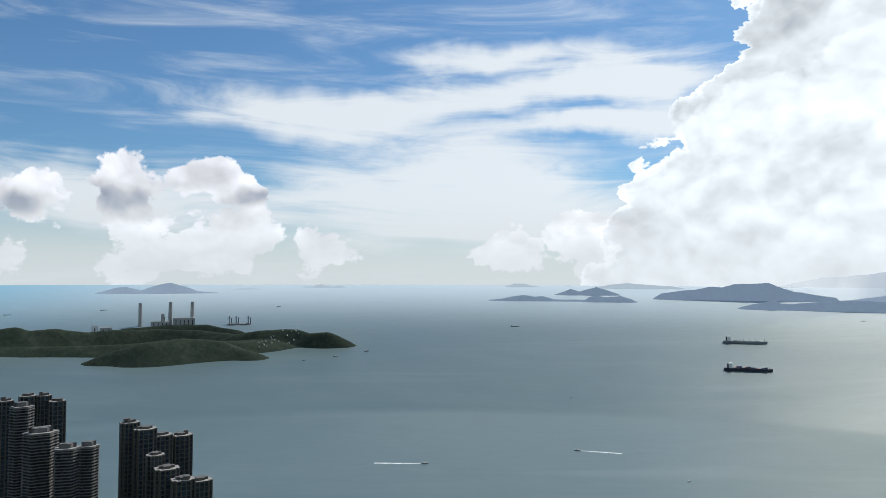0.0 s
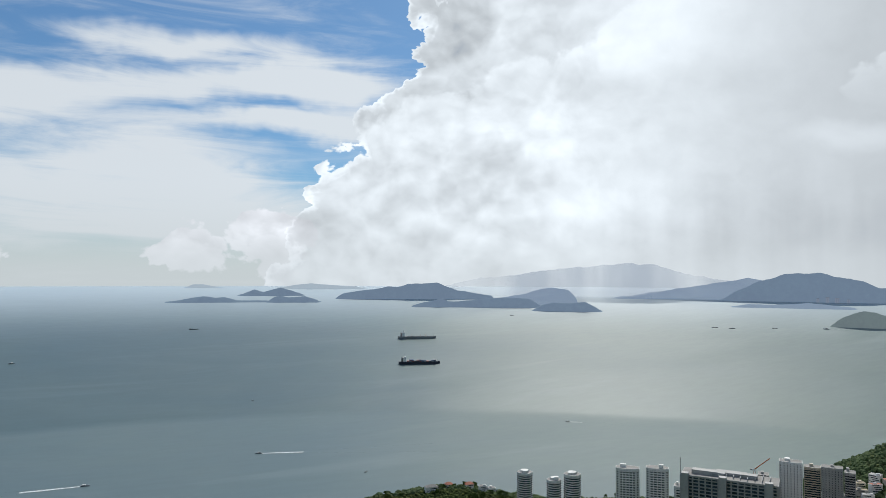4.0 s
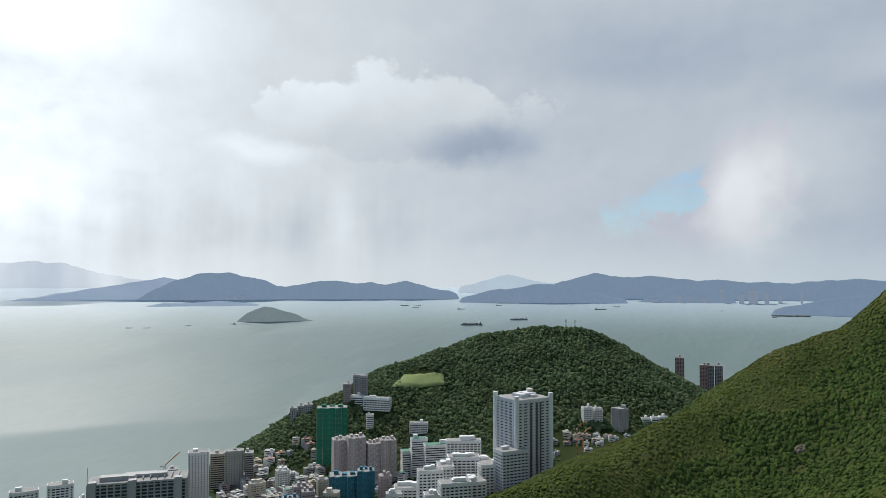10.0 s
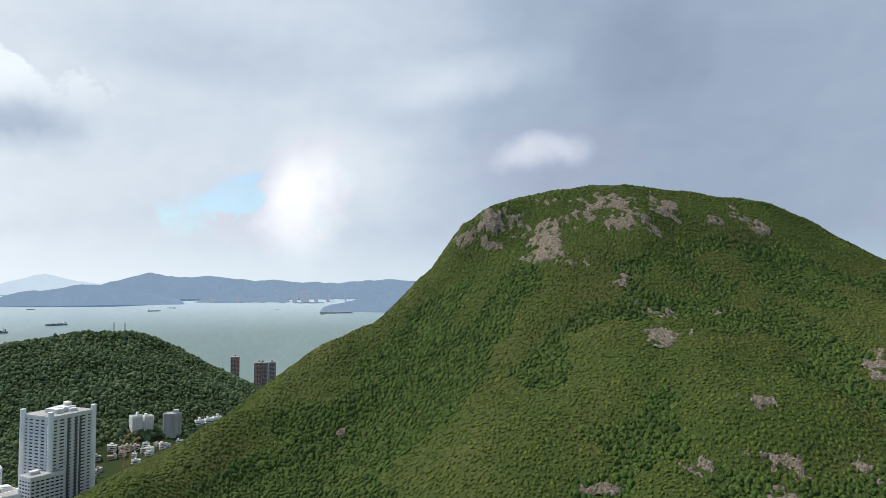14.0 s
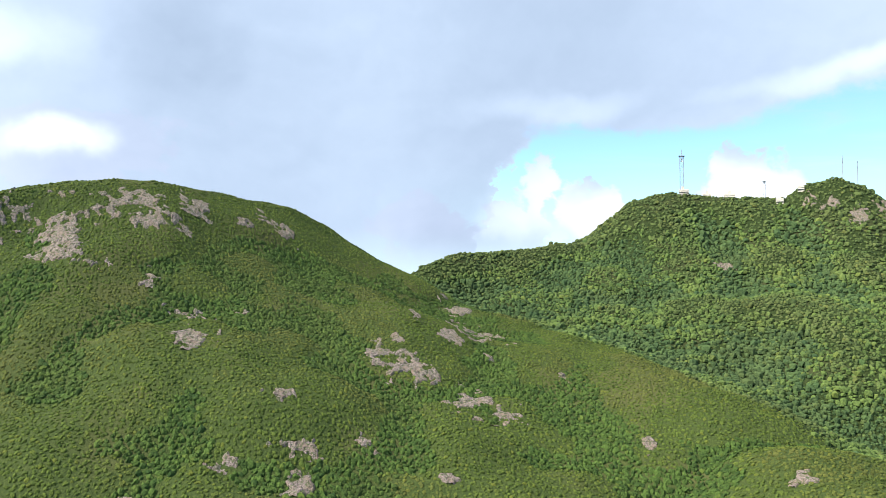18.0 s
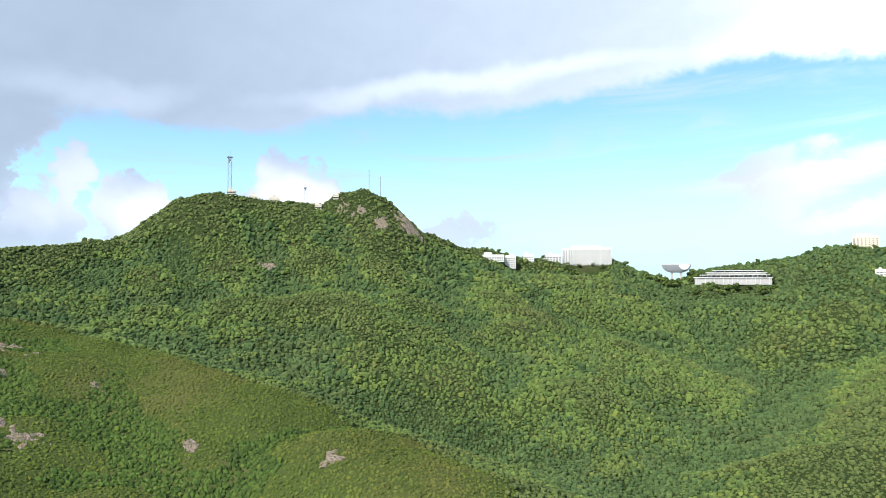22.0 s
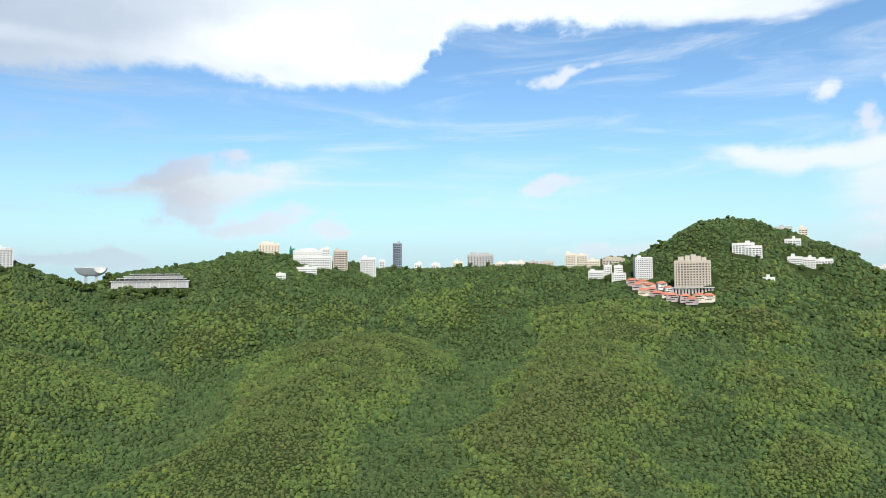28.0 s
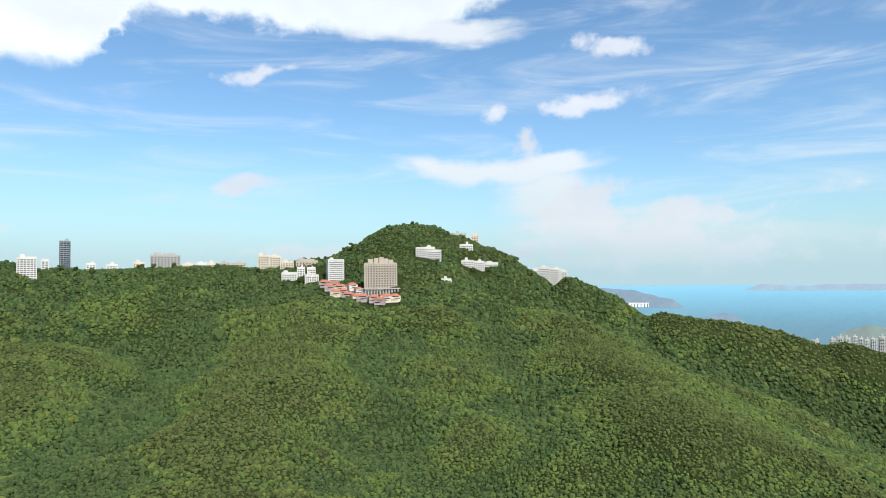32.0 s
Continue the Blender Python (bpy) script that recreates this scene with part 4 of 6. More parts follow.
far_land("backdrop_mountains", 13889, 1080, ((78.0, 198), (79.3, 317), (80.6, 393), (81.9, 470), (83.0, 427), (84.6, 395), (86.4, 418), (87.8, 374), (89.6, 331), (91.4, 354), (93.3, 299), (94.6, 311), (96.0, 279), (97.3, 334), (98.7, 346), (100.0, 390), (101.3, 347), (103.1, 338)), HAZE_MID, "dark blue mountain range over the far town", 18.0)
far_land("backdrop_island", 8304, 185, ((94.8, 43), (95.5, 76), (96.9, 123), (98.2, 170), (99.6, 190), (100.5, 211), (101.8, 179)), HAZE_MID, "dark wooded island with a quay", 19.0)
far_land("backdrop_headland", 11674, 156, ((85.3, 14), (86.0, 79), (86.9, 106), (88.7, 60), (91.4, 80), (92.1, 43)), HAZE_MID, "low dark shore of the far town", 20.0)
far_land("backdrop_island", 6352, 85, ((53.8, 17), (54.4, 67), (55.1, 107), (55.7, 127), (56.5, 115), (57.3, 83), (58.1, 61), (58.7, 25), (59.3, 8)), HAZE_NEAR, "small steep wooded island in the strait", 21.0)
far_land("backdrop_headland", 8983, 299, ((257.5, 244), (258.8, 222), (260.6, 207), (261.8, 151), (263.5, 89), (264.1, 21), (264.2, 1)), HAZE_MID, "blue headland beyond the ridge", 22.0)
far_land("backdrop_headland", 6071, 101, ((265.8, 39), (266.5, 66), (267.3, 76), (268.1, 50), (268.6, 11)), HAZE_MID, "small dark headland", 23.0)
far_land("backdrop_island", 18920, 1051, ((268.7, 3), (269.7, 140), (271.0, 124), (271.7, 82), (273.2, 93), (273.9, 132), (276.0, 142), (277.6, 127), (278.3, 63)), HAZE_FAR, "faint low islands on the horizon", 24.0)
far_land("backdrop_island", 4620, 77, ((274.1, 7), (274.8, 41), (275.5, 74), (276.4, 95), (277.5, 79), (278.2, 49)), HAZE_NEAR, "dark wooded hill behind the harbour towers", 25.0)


# the power-station island, a heightfield of its own
LAMMA = [
    (0.55, 30.0, ((320.0, 4100, 90), (327.8, 4100, 104), (328.9, 4100, 112), (329.8, 4100, 92), (331.5, 4150, 98), (333.5, 4200, 78), (335.5, 4250, 72), (337.5, 4300, 66), (341.4, 4300, 60), (343.8, 4000, 66), (345.5, 3900, 78), (347.0, 3950, 86), (348.5, 3950, 78), (349.3, 3900, 62), (350.8, 3850, 74), (351.6, 3850, 40))),
    (0.50, 40.0, ((336.0, 4700, 50), (338.3, 4750, 62), (340.2, 4750, 70), (341.5, 4700, 74), (343.6, 4600, 46))),
    (0.50, 40.0, ((335.0, 3350, 46), (337.5, 3350, 84), (340.0, 3450, 98), (342.5, 3450, 84), (344.8, 3350, 40))),
    (0.35, 60.0, ((328.0, 3950, 30), (333.0, 3800, 40), (338.0, 3700, 60), (343.0, 3650, 50), (346.0, 3800, 40))),
]


def lamma_height(x, y):
    z = np.full(x.shape, -30.0)
    for slope, crest, nodes in LAMMA:
        z = np.maximum(z, ridge_height(x, y, slope, crest, nodes))
    return z + 30 * fbm(x, y, 300.0, 6, 61.0) + 7 * np.abs(fbm(x, y, 70.0, 3, 19.0)) - 5


lx, ly = np.meshgrid(np.arange(-3200, -250, 16.0), np.arange(2300, 5400, 16.0))
lz = lamma_height(lx, ly)
li = np.arange(lx.size).reshape(lx.shape)
lq = np.stack([li[:-1, :-1], li[:-1, 1:], li[1:, 1:], li[1:, :-1]], -1).reshape(-1, 4)
lq = lq[(lz.ravel()[lq] > -6).any(1)]
island = mesh_object("island", recede(np.stack([lx, ly, lz], -1)).reshape(-1, 3), lq, MAT_FARLEAF, smooth=True)
tagged(island, "green wooded island, shade darkened into its colour, with a power station behind its hills", "island", kind="structure")


# ---- rock outcrops ----
def rock_material():
    mat, n = material("granite")
    pos = n.add("ShaderNodeTexCoord").outputs["Object"]
    grain = n.noise(pos, 1.1, 5.0, 0.7)[0]
    stain = n.noise(n.v("MULTIPLY", pos, (1.0, 1.0, 0.4)), 0.16, 4.0, 0.6)[0]
    crack = n.noise(pos, 0.45, 3.0, 0.6, 1.5)[0]
    tone = n.mix(n.step(grain, 0.3, 0.7), (0.085, 0.060, 0.047), (0.34, 0.262, 0.222))
    tone = n.mix(n.step(stain, 0.45, 0.62, 0.0, 0.7), tone, (0.21, 0.145, 0.10))
    moss = n.noise(pos, 0.5, 4.0, 0.7)[0]
    tone = n.mix(n.step(moss, 0.50, 0.57, 0.0, 0.9), tone, (0.070, 0.088, 0.028))
    tone = n.mix(n.step(n.m("ABSOLUTE", n.m("SUBTRACT", crack, 0.5)), 0.0, 0.03, 0.75, 0.0), tone, (0.07, 0.06, 0.05))
    finish(n, tone, 0.9, 0.0, n.m("ADD", grain, crack), 1.0, 0.9, Specular_IOR_Level=0.25)
    return mat


GRANITE = rock_material()


def outcrop(az_deg, d, a, b, seed):
    """A sheet of broken rock that breaks out of the slope."""
    q = polar(az_deg, d)
    u = radians(az_deg)
    n1, n2 = min(max(13, int(a * 1.9)), 52), min(max(12, int(b * 1.9)), 48)
    s, t = np.meshgrid(np.linspace(-1.25, 1.25, n1), np.linspace(-1.25, 1.25, n2))
    rnd = np.random.RandomState(seed)
    s, t = s + rnd.uniform(-0.5, 0.5, s.shape) * 1.4 / n1, t + rnd.uniform(-0.5, 0.5, t.shape) * 1.4 / n2
    x = q.x + s * a * math.cos(u) + t * b * math.sin(u)
    y = q.y - s * a * math.sin(u) + t * b * math.cos(u)
    edge = np.hypot(s, t) - rock_rim(x, y)
    rough = np.abs(fbm(x, y, 9.0, 3, seed + 1.0)) * 5.0 + rnd.uniform(-0.4, 0.7, x.shape)
    z = land(x, y) + np.where(edge < 0, 0.5 + 0.75 * rough * np.clip(-edge * 3, 0.2, 1), -2.5 * np.clip(edge * 3, 0.3, 2))
    i = np.arange(x.size).reshape(x.shape)
    f = np.stack([i[:-1, :-1], i[:-1, 1:], i[1:, 1:], i[1:, :-1]], -1).reshape(-1, 4)
    ob = mesh_object("rock_outcrop", np.stack([x, y, z], -1).reshape(-1, 3), f, GRANITE)
    return tagged(ob, "weathered pinkish-grey granite outcrop breaking through the scrub", "rock", "rock outcrops")


for k, (az_deg, d, a, b) in enumerate(SLABS + CRAGS):
    outcrop(az_deg, d, a, b, k)


# ---- buildings ----
CONCRETE = plain("concrete", (0.42, 0.41, 0.39), 0.8, 0.0, 0.6, 0.18)
# white render darkened in colour against glare on the sun-facing rim walls
RIM_WHITE = plain("dimmed_white_render", (0.63, 0.62, 0.59), 0.75, 0.0, 0.5, 0.2)
WHITE_WALL = plain("white_render", (0.80, 0.79, 0.76), 0.7, 0.0, 0.5, 0.12)
CREAM_WALL = plain("cream_render", (0.62, 0.55, 0.44), 0.75, 0.0, 0.5, 0.14)
GREY_WALL = plain("grey_tile_wall", (0.38, 0.375, 0.36), 0.6, 0.0, 0.5, 0.14)
PINK_WALL = plain("pink_grey_wall", (0.40, 0.33, 0.32), 0.75, 0.0, 0.5, 0.16)
BEIGE_WALL = plain("beige_stone_wall", (0.44, 0.38, 0.31), 0.75, 0.0, 0.5, 0.14)
RED_WALL = plain("red_tile_wall", (0.46, 0.30, 0.26), 0.7, 0.0, 0.5, 0.14)
DARK_WALL = plain("dark_bronze_wall", (0.10, 0.095, 0.09), 0.5, 0.0, 0.5, 0.14)
STEEL = plain("painted_steel", (0.34, 0.36, 0.38), 0.45, 0.5, 1.0, 0.12)
ORANGE_STEEL = plain("orange_paint", (0.50, 0.17, 0.06), 0.5, 0.2, 1.0, 0.12)
ROOF_GREY = plain("roof_felt", (0.30, 0.29, 0.27), 0.9, 0.0, 0.4, 0.22)
ROOF_RED = plain("terracotta_tiles", (0.42, 0.15, 0.09), 0.8, 0.0, 1.5, 0.22)
ROOF_GREEN = plain("green_roof_paint", (0.05, 0.20, 0.13), 0.6, 0.0, 0.5, 0.14)
BARK = plain("tree_bark", (0.11, 0.085, 0.06), 0.9, 0.0, 3.0, 0.25)
SAND = plain("pale_earth", (0.42, 0.36, 0.26), 0.95, 0.0, 0.3, 0.22)
LAWN = plain("mown_grass", (0.21, 0.26, 0.08), 0.9, 0.0, 0.3, 0.22)


def glass_material(name, color, rough):
    mat, n = material(name)
    pos = n.add("ShaderNodeTexCoord").outputs["Object"]
    cell = n.add("ShaderNodeTexWhiteNoise")
    n.put(cell.inputs["Vector"], n.v("FLOOR", n.v("MULTIPLY", pos, (0.3, 0.3, 0.33))))
    tone = n.mix(cell.outputs["Value"], tuple(c * 0.5 for c in color), tuple(c * 1.8 for c in color))
    finish(n, tone, n.m("MULTIPLY_ADD", cell.outputs["Value"], 0.15, rough), 0.0, IOR=1.35)
    return mat


GLASS = glass_material("window_glass", (0.020, 0.024, 0.028), 0.15)
BLUE_GLASS = glass_material("blue_glass", (0.035, 0.055, 0.07), 0.12)


def net_material(name, color):
    """Scaffold netting in panels, sagging between poles."""
    mat, n = material(name)
    pos = n.add("ShaderNodeTexCoord").outputs["Object"]
    fold = n.noise(n.v("MULTIPLY", pos, (1.0, 1.0, 0.35)), 0.5, 4.0, 0.6)[0]
    sheet = n.noise(pos, 0.09, 3.0)[0]
    tone = n.mix(n.step(fold, 0.3, 0.7), tuple(c * 0.6 for c in color), tuple(c * 1.25 for c in color))
    tone = n.mix(n.step(sheet, 0.45, 0.7, 0.0, 0.45), tone, tuple(c * 0.5 for c in color))
    finish(n, tone, 0.85, 0.0, fold, 0.4, 0.8)
    return mat


NET_GREEN = net_material("green_netting", (0.02, 0.19, 0.11))
NET_TEAL = net_material("teal_netting", (0.025, 0.16, 0.22))
NET_GREY = net_material("grey_pink_netting", (0.50, 0.43, 0.41))

MESHES = {}


def prism_mesh(key, pts, z0, z1, mat, shrink=0.0):
    """An upright prism over a plan, shared between alike pieces."""
    key = (key, len(pts), round(z0, 3), round(z1, 3), mat.name, tuple(round(c, 2) for p in pts for c in p))
    if key not in MESHES:
        n = len(pts)
        bm = bmesh.new()
        low = [bm.verts.new((x, y, z0)) for x, y in pts]
        top = [bm.verts.new((x, y, z1)) for x, y in pts]
        bm.faces.new(low[::-1])
        bm.faces.new(top)
        for i in range(n):
            bm.faces.new((low[i], low[(i + 1) % n], top[(i + 1) % n], top[i]))
        me = bpy.data.meshes.new(key[0])
        bm.to_mesh(me)
        bm.free()
        me.materials.append(mat)
        MESHES[key] = me
    return MESHES[key]


def piece(name, me, parent, x=0.0, y=0.0, z=0.0, turn=0.0, label=""):
    ob = new(name, me)
    ob.parent = parent
    ob.matrix_basis = Matrix.Translation((x, y, z)) @ Matrix.Rotation(turn, 4, "Z")
    if label:
        ob["label"] = label
    return ob


def box_mesh(name, w, d, h, mat):
    """A box standing on z = 0, with chamfered upright edges when it is large."""
    c = min(0.06 * min(w, d), 0.12)
    x, y = w / 2, d / 2
    pts = [(-x + c, -y), (x - c, -y), (x, -y + c), (x, y - c), (x - c, y), (-x + c, y), (-x, y - c), (-x, -y + c)]
    return prism_mesh(name, pts, 0.0, h, mat)


def inset(pts, by):
    """The plan drawn in by some metres."""
    n, out = len(pts), []
    for i in range(n):
        p, a, b = Vector(pts[i]), Vector(pts[i - 1]), Vector(pts[(i + 1) % n])
        u, v = (p - a).normalized(), (b - p).normalized()
        nu, nv = Vector((-u.y, u.x)), Vector((-v.y, v.x))
        m = nu + nv
        m = m / max(0.3, m.dot(nu)) if m.length > 1e-6 else nu
        out.append(tuple(p + m * by))
    return out


def plan_rect(w, d):
    x, y = w / 2, d / 2
    return [(-x, -y), (x, -y), (x, y), (-x, y)]


def plan_cross(w, d, notch=0.26):
    x, y = w / 2, d / 2
    a, b = x * (1 - notch), y * (1 - notch)
    return [(-a, -y), (a, -y), (a, -b), (x, -b), (x, b), (a, b), (a, y), (-a, y), (-a, b), (-x, b), (-x, -b), (-a, -b)]


def plan_scallop(w, d, lobes, deep=0.10, sides=36):
    return [((w / 2) * (1 - deep + deep * math.cos(lobes * t)) * math.cos(t), (d / 2) * (1 - deep + deep * math.cos(lobes * t)) * math.sin(t))
            for t in (2 * math.pi * i / sides for i in range(sides))]


def plan_bays(w, d, bays, out=1.8):
    """A slab with projecting bays along its long sides."""
    pts, step = [], w / (2 * bays + 1)
    for i in range(2 * bays + 1):
        y = -d / 2 - (out if i % 2 else 0)
        pts += [(-w / 2 + i * step, y), (-w / 2 + (i + 1) * step, y)]
    return pts + [(-x, -y) for x, y in pts]


def thing(name, place, turn, label, category, group=""):
    ob = new(name)
    ob.empty_display_size = 2.0
    ob.matrix_basis = Matrix.Translation(place) @ Matrix.Rotation(turn, 4, "Z")
    return tagged(ob, label, category, group)


def storeys(root, pts, z0, floors, fh, wall, glass, band=0.45, deep=0.5, piers=0.0, pier_w=0.9, slab_name="floor_band", wide=0.0):
    """Windows behind floor bands and piers."""
    piece("glazing", prism_mesh("glazing", inset(pts, deep), z0, z0 + floors * fh, glass), root)
    slab = prism_mesh(slab_name, inset(pts, -wide) if wide else pts, 0.0, fh * band, wall)
    for i in range(floors + 1):
        piece(slab_name, slab, root, 0, 0, z0 + i * fh - (fh * band if i == floors else 0.02) + 0.02)
    if piers:
        post = box_mesh("pier", pier_w, deep * 1.6, floors * fh, wall)
        n = len(pts)
        for i in range(n):
            a, b = Vector(pts[i]), Vector(pts[(i + 1) % n])
            run = (b - a).length
            k = max(1, round(run / piers))
            u = (b - a).normalized()
            out = Vector((u.y, -u.x)) * 0.06
            if u.x < -0.3:      # rear sides get no piers, as the camera never sees them
                continue
            for j in range(k + 1 if run > piers * 0.7 else 0):
                q = a + (b - a) * min(max(j / k, pier_w / 2 / run), 1 - pier_w / 2 / run) - Vector((u.y, -u.x)) * deep * 0.75 + out
                piece("pier", post, root, q.x, q.y, z0, math.atan2(u.y, u.x))


def roof_works(root, pts, z, wall, rnd, huts=2, tank=False):
    """Parapet, lift houses and water tanks."""
    xs, ys = [p[0] for p in pts], [p[1] for p in pts]
    w, d = max(xs) - min(xs), max(ys) - min(ys)
    piece("parapet", prism_mesh("parapet", pts, 0.0, 1.1, wall), root, 0, 0, z)
    piece("roof", prism_mesh("roof", inset(pts, 0.5), 0.0, 0.05, ROOF_GREY), root, 0, 0, z + 1.1)
    for i in range(huts):
        bw, bd, bh = w * rnd.uniform(0.16, 0.32), d * rnd.uniform(0.25, 0.45), rnd.uniform(2.6, 5.5)
        piece("lift_house", box_mesh("lift_house", round(bw, 1), round(bd, 1), round(bh, 1), wall), root, rnd.uniform(-0.28, 0.28) * w, rnd.uniform(-0.2, 0.2) * d, z + 1.12 + 0.01 * i)
    if tank:
        piece("water_tank", box_mesh("water_tank", 3.0, 2.4, 2.2, CONCRETE), root, rnd.uniform(-0.35, 0.35) * w, rnd.uniform(-0.3, 0.3) * d, z + 1.16)


def tower(az_deg, d, width, top, plan, wall, label, depth=None, off=0.0, fh=3.5, band=0.42, deep=0.6, piers=0.0, pier_w=0.9, glass=None, name="tower_block", group="", wide=0.0, huts=1, crown=0.0, sink=4.0, base=None):
    """A multi-storey building of that height above the sea."""
    place = polar(az_deg, d)
    z = (land_z(place) if base is None else base) - sink
    depth = depth or width * 0.8
    root = thing(name, (place.x, place.y, z), -radians(az_deg) + radians(off), label, "building", group)
    pts = plan(width, depth)
    floors = max(2, round((top - z) / fh))
    rnd = random.Random(round(az_deg * 100 + d))
    storeys(root, pts, 0.0, floors, (top - z) / floors, wall, glass or GLASS, band, deep, piers, pier_w, wide=wide)
    roof_works(root, pts, top - z + 0.02, wall, rnd, huts)
    if crown:
        piece("roof_crown", prism_mesh("roof_crown", inset(pts, min(width, depth) * 0.22), 0.0, crown, wall), root, 0, 0, top - z + 1.2)
    return root


def house(place, turn, w, d, h, wall, roof, label, rnd, name="house", group="", pitched=False):
    """A low house with its windows, door band and roof clutter."""
    root = thing(name, place, turn, label, "house", group)
    piece("wall", box_mesh("wall", w, d, h + 3.0, wall), root, 0, 0, -3.0)
    n_floor = max(1, round(h / 3.0))
    win = box_mesh("window", round(w * 0.62, 1), 0.14, 1.3, GLASS)
    for f in range(n_floor):
        piece("window", win, root, (-0.12, 0.14, 0.0)[f % 3] * w, -d / 2, f * 3.0 + 0.9)
    if pitched:
        bm = bmesh.new()
        o = 0.5
        base_v = [bm.verts.new(v) for v in ((-w / 2 - o, -d / 2 - o, 0), (w / 2 + o, -d / 2 - o, 0), (w / 2 + o, d / 2 + o, 0), (-w / 2 - o, d / 2 + o, 0))]
        low_v = [bm.verts.new((v.co.x, v.co.y, -0.25)) for v in base_v]
        r1, r2 = bm.verts.new((-w * 0.22, 0, d * 0.32)), bm.verts.new((w * 0.22, 0, d * 0.32))
        a, b, c2, e = base_v
        for f in ((a, b, r2, r1), (b, c2, r2), (c2, e, r1, r2), (e, a, r1), tuple(low_v[::-1])):
            bm.faces.new(f)
        for i in range(4):
            bm.faces.new((low_v[i], low_v[(i + 1) % 4], base_v[(i + 1) % 4], base_v[i]))
        r = part("roof", bm, roof, root)
        r.location.z = h + 0.26
    else:
        piece("parapet", prism_mesh("parapet", plan_rect(w + 0.3, d + 0.3), 0.0, 0.8, wall), root, 0, 0, h)
        piece("roof", prism_mesh("roof", plan_rect(w - 0.5, d - 0.5), 0.0, 0.05, roof), root, 0, 0, h + 0.8)
        if w > 6:
            piece("roof_hut", box_mesh("roof_hut", round(w * 0.3, 1), round(d * 0.35, 1), 2.3, wall), root, rnd.uniform(-0.25, 0.25) * w, rnd.uniform(-0.2, 0.2) * d, h + 0.86)
            if rnd.random() < 0.6:
                piece("water_tank", box_mesh("water_tank", 1.8, 1.4, 1.4, STEEL), root, rnd.uniform(-0.35, 0.35) * w, rnd.uniform(-0.35, 0.35) * d, h + 0.87)
    return root


def mast(place, h, w, label, lattice_mast=True, mat=None):
    """A radio mast: four legs and braces, or one pole with rungs."""
    mat = mat or STEEL
    root = thing("radio_mast", place, 0.3, label, "mast")
    if not lattice_mast:
        piece("pole", prism_mesh("pole", [(w * math.cos(t), w * math.sin(t)) for t in (i * math.pi / 4 for i in range(8))], -2.0, h, mat), root)
        for i in range(3):
            piece("antenna", box_mesh("antenna", w * 6, w, w, mat), root, 0, 0, h * (0.55 + 0.18 * i), i * 1.1)
        return root
    for sx, sy in ((-1, -1), (1, -1), (1, 1), (-1, 1)):
        piece("leg", box_mesh("leg", w * 0.13, w * 0.13, h + 2, mat), root, sx * w / 2, sy * w / 2, -2.0)
    n = int(h / (w * 1.6))
    for i in range(n):
        z = (i + 0.5) * h / n
        for k in range(4):
            a = k * math.pi / 2
            bm = bmesh.new()
            bmesh.ops.create_cube(bm, size=1.0, matrix=Matrix.Diagonal((math.hypot(w, h / n), w * 0.07, w * 0.07, 1)))
            key = ("brace", round(w, 2), round(h / n, 2), mat.name)
            if key not in MESHES:
                me = bpy.data.meshes.new("brace")
                bm.to_mesh(me)
                me.materials.append(mat)
                MESHES[key] = me
            bm.free()
            ob = new("brace", MESHES[key])
            ob.parent = root
            ob.matrix_basis = Matrix.Translation((w / 2 * math.sin(a), -w / 2 * math.cos(a), z)) @ Matrix.Rotation(a, 4, "Z") @ Matrix.Rotation((-1) ** (i + k) * math.atan2(h / n, w), 4, "Y")
    piece("platform", box_mesh("platform", w * 1.6, w * 1.6, w * 0.2, mat), root, 0, 0, h)
    piece("antenna", box_mesh("antenna", w * 0.5, w * 0.5, w * 1.2, WHITE_WALL), root, 0, 0, h * 0.86, label="white drum antenna")
    piece("tip", box_mesh("tip", w * 0.16, w * 0.16, w * 1.8, mat), root, 0, 0, h + w * 0.2)
    return root


def leaf_clump(rnd, r):
    """A ragged ball of leaf sprays."""
    bm = bmesh.new()
    for _ in range(32):
        v = Vector((rnd.gauss(0, 1), rnd.gauss(0, 1), rnd.gauss(0.25, 0.8)))
        v = v.normalized() * r * rnd.uniform(0.55, 1.05)
        v.z *= 0.75
        s = r * rnd.uniform(0.26, 0.48)
        q = Euler((rnd.uniform(0, 6.3), rnd.uniform(0, 6.3), rnd.uniform(0, 6.3))).to_matrix()
        ring = [bm.verts.new(v + q @ Vector(c) * s) for c in ((-1, -0.5, 0), (0, -0.8, 0.25), (1, -0.2, 0), (0.6, 0.8, 0.2), (-0.6, 0.7, -0.1))]
        bm.faces.new(ring)
    return bm


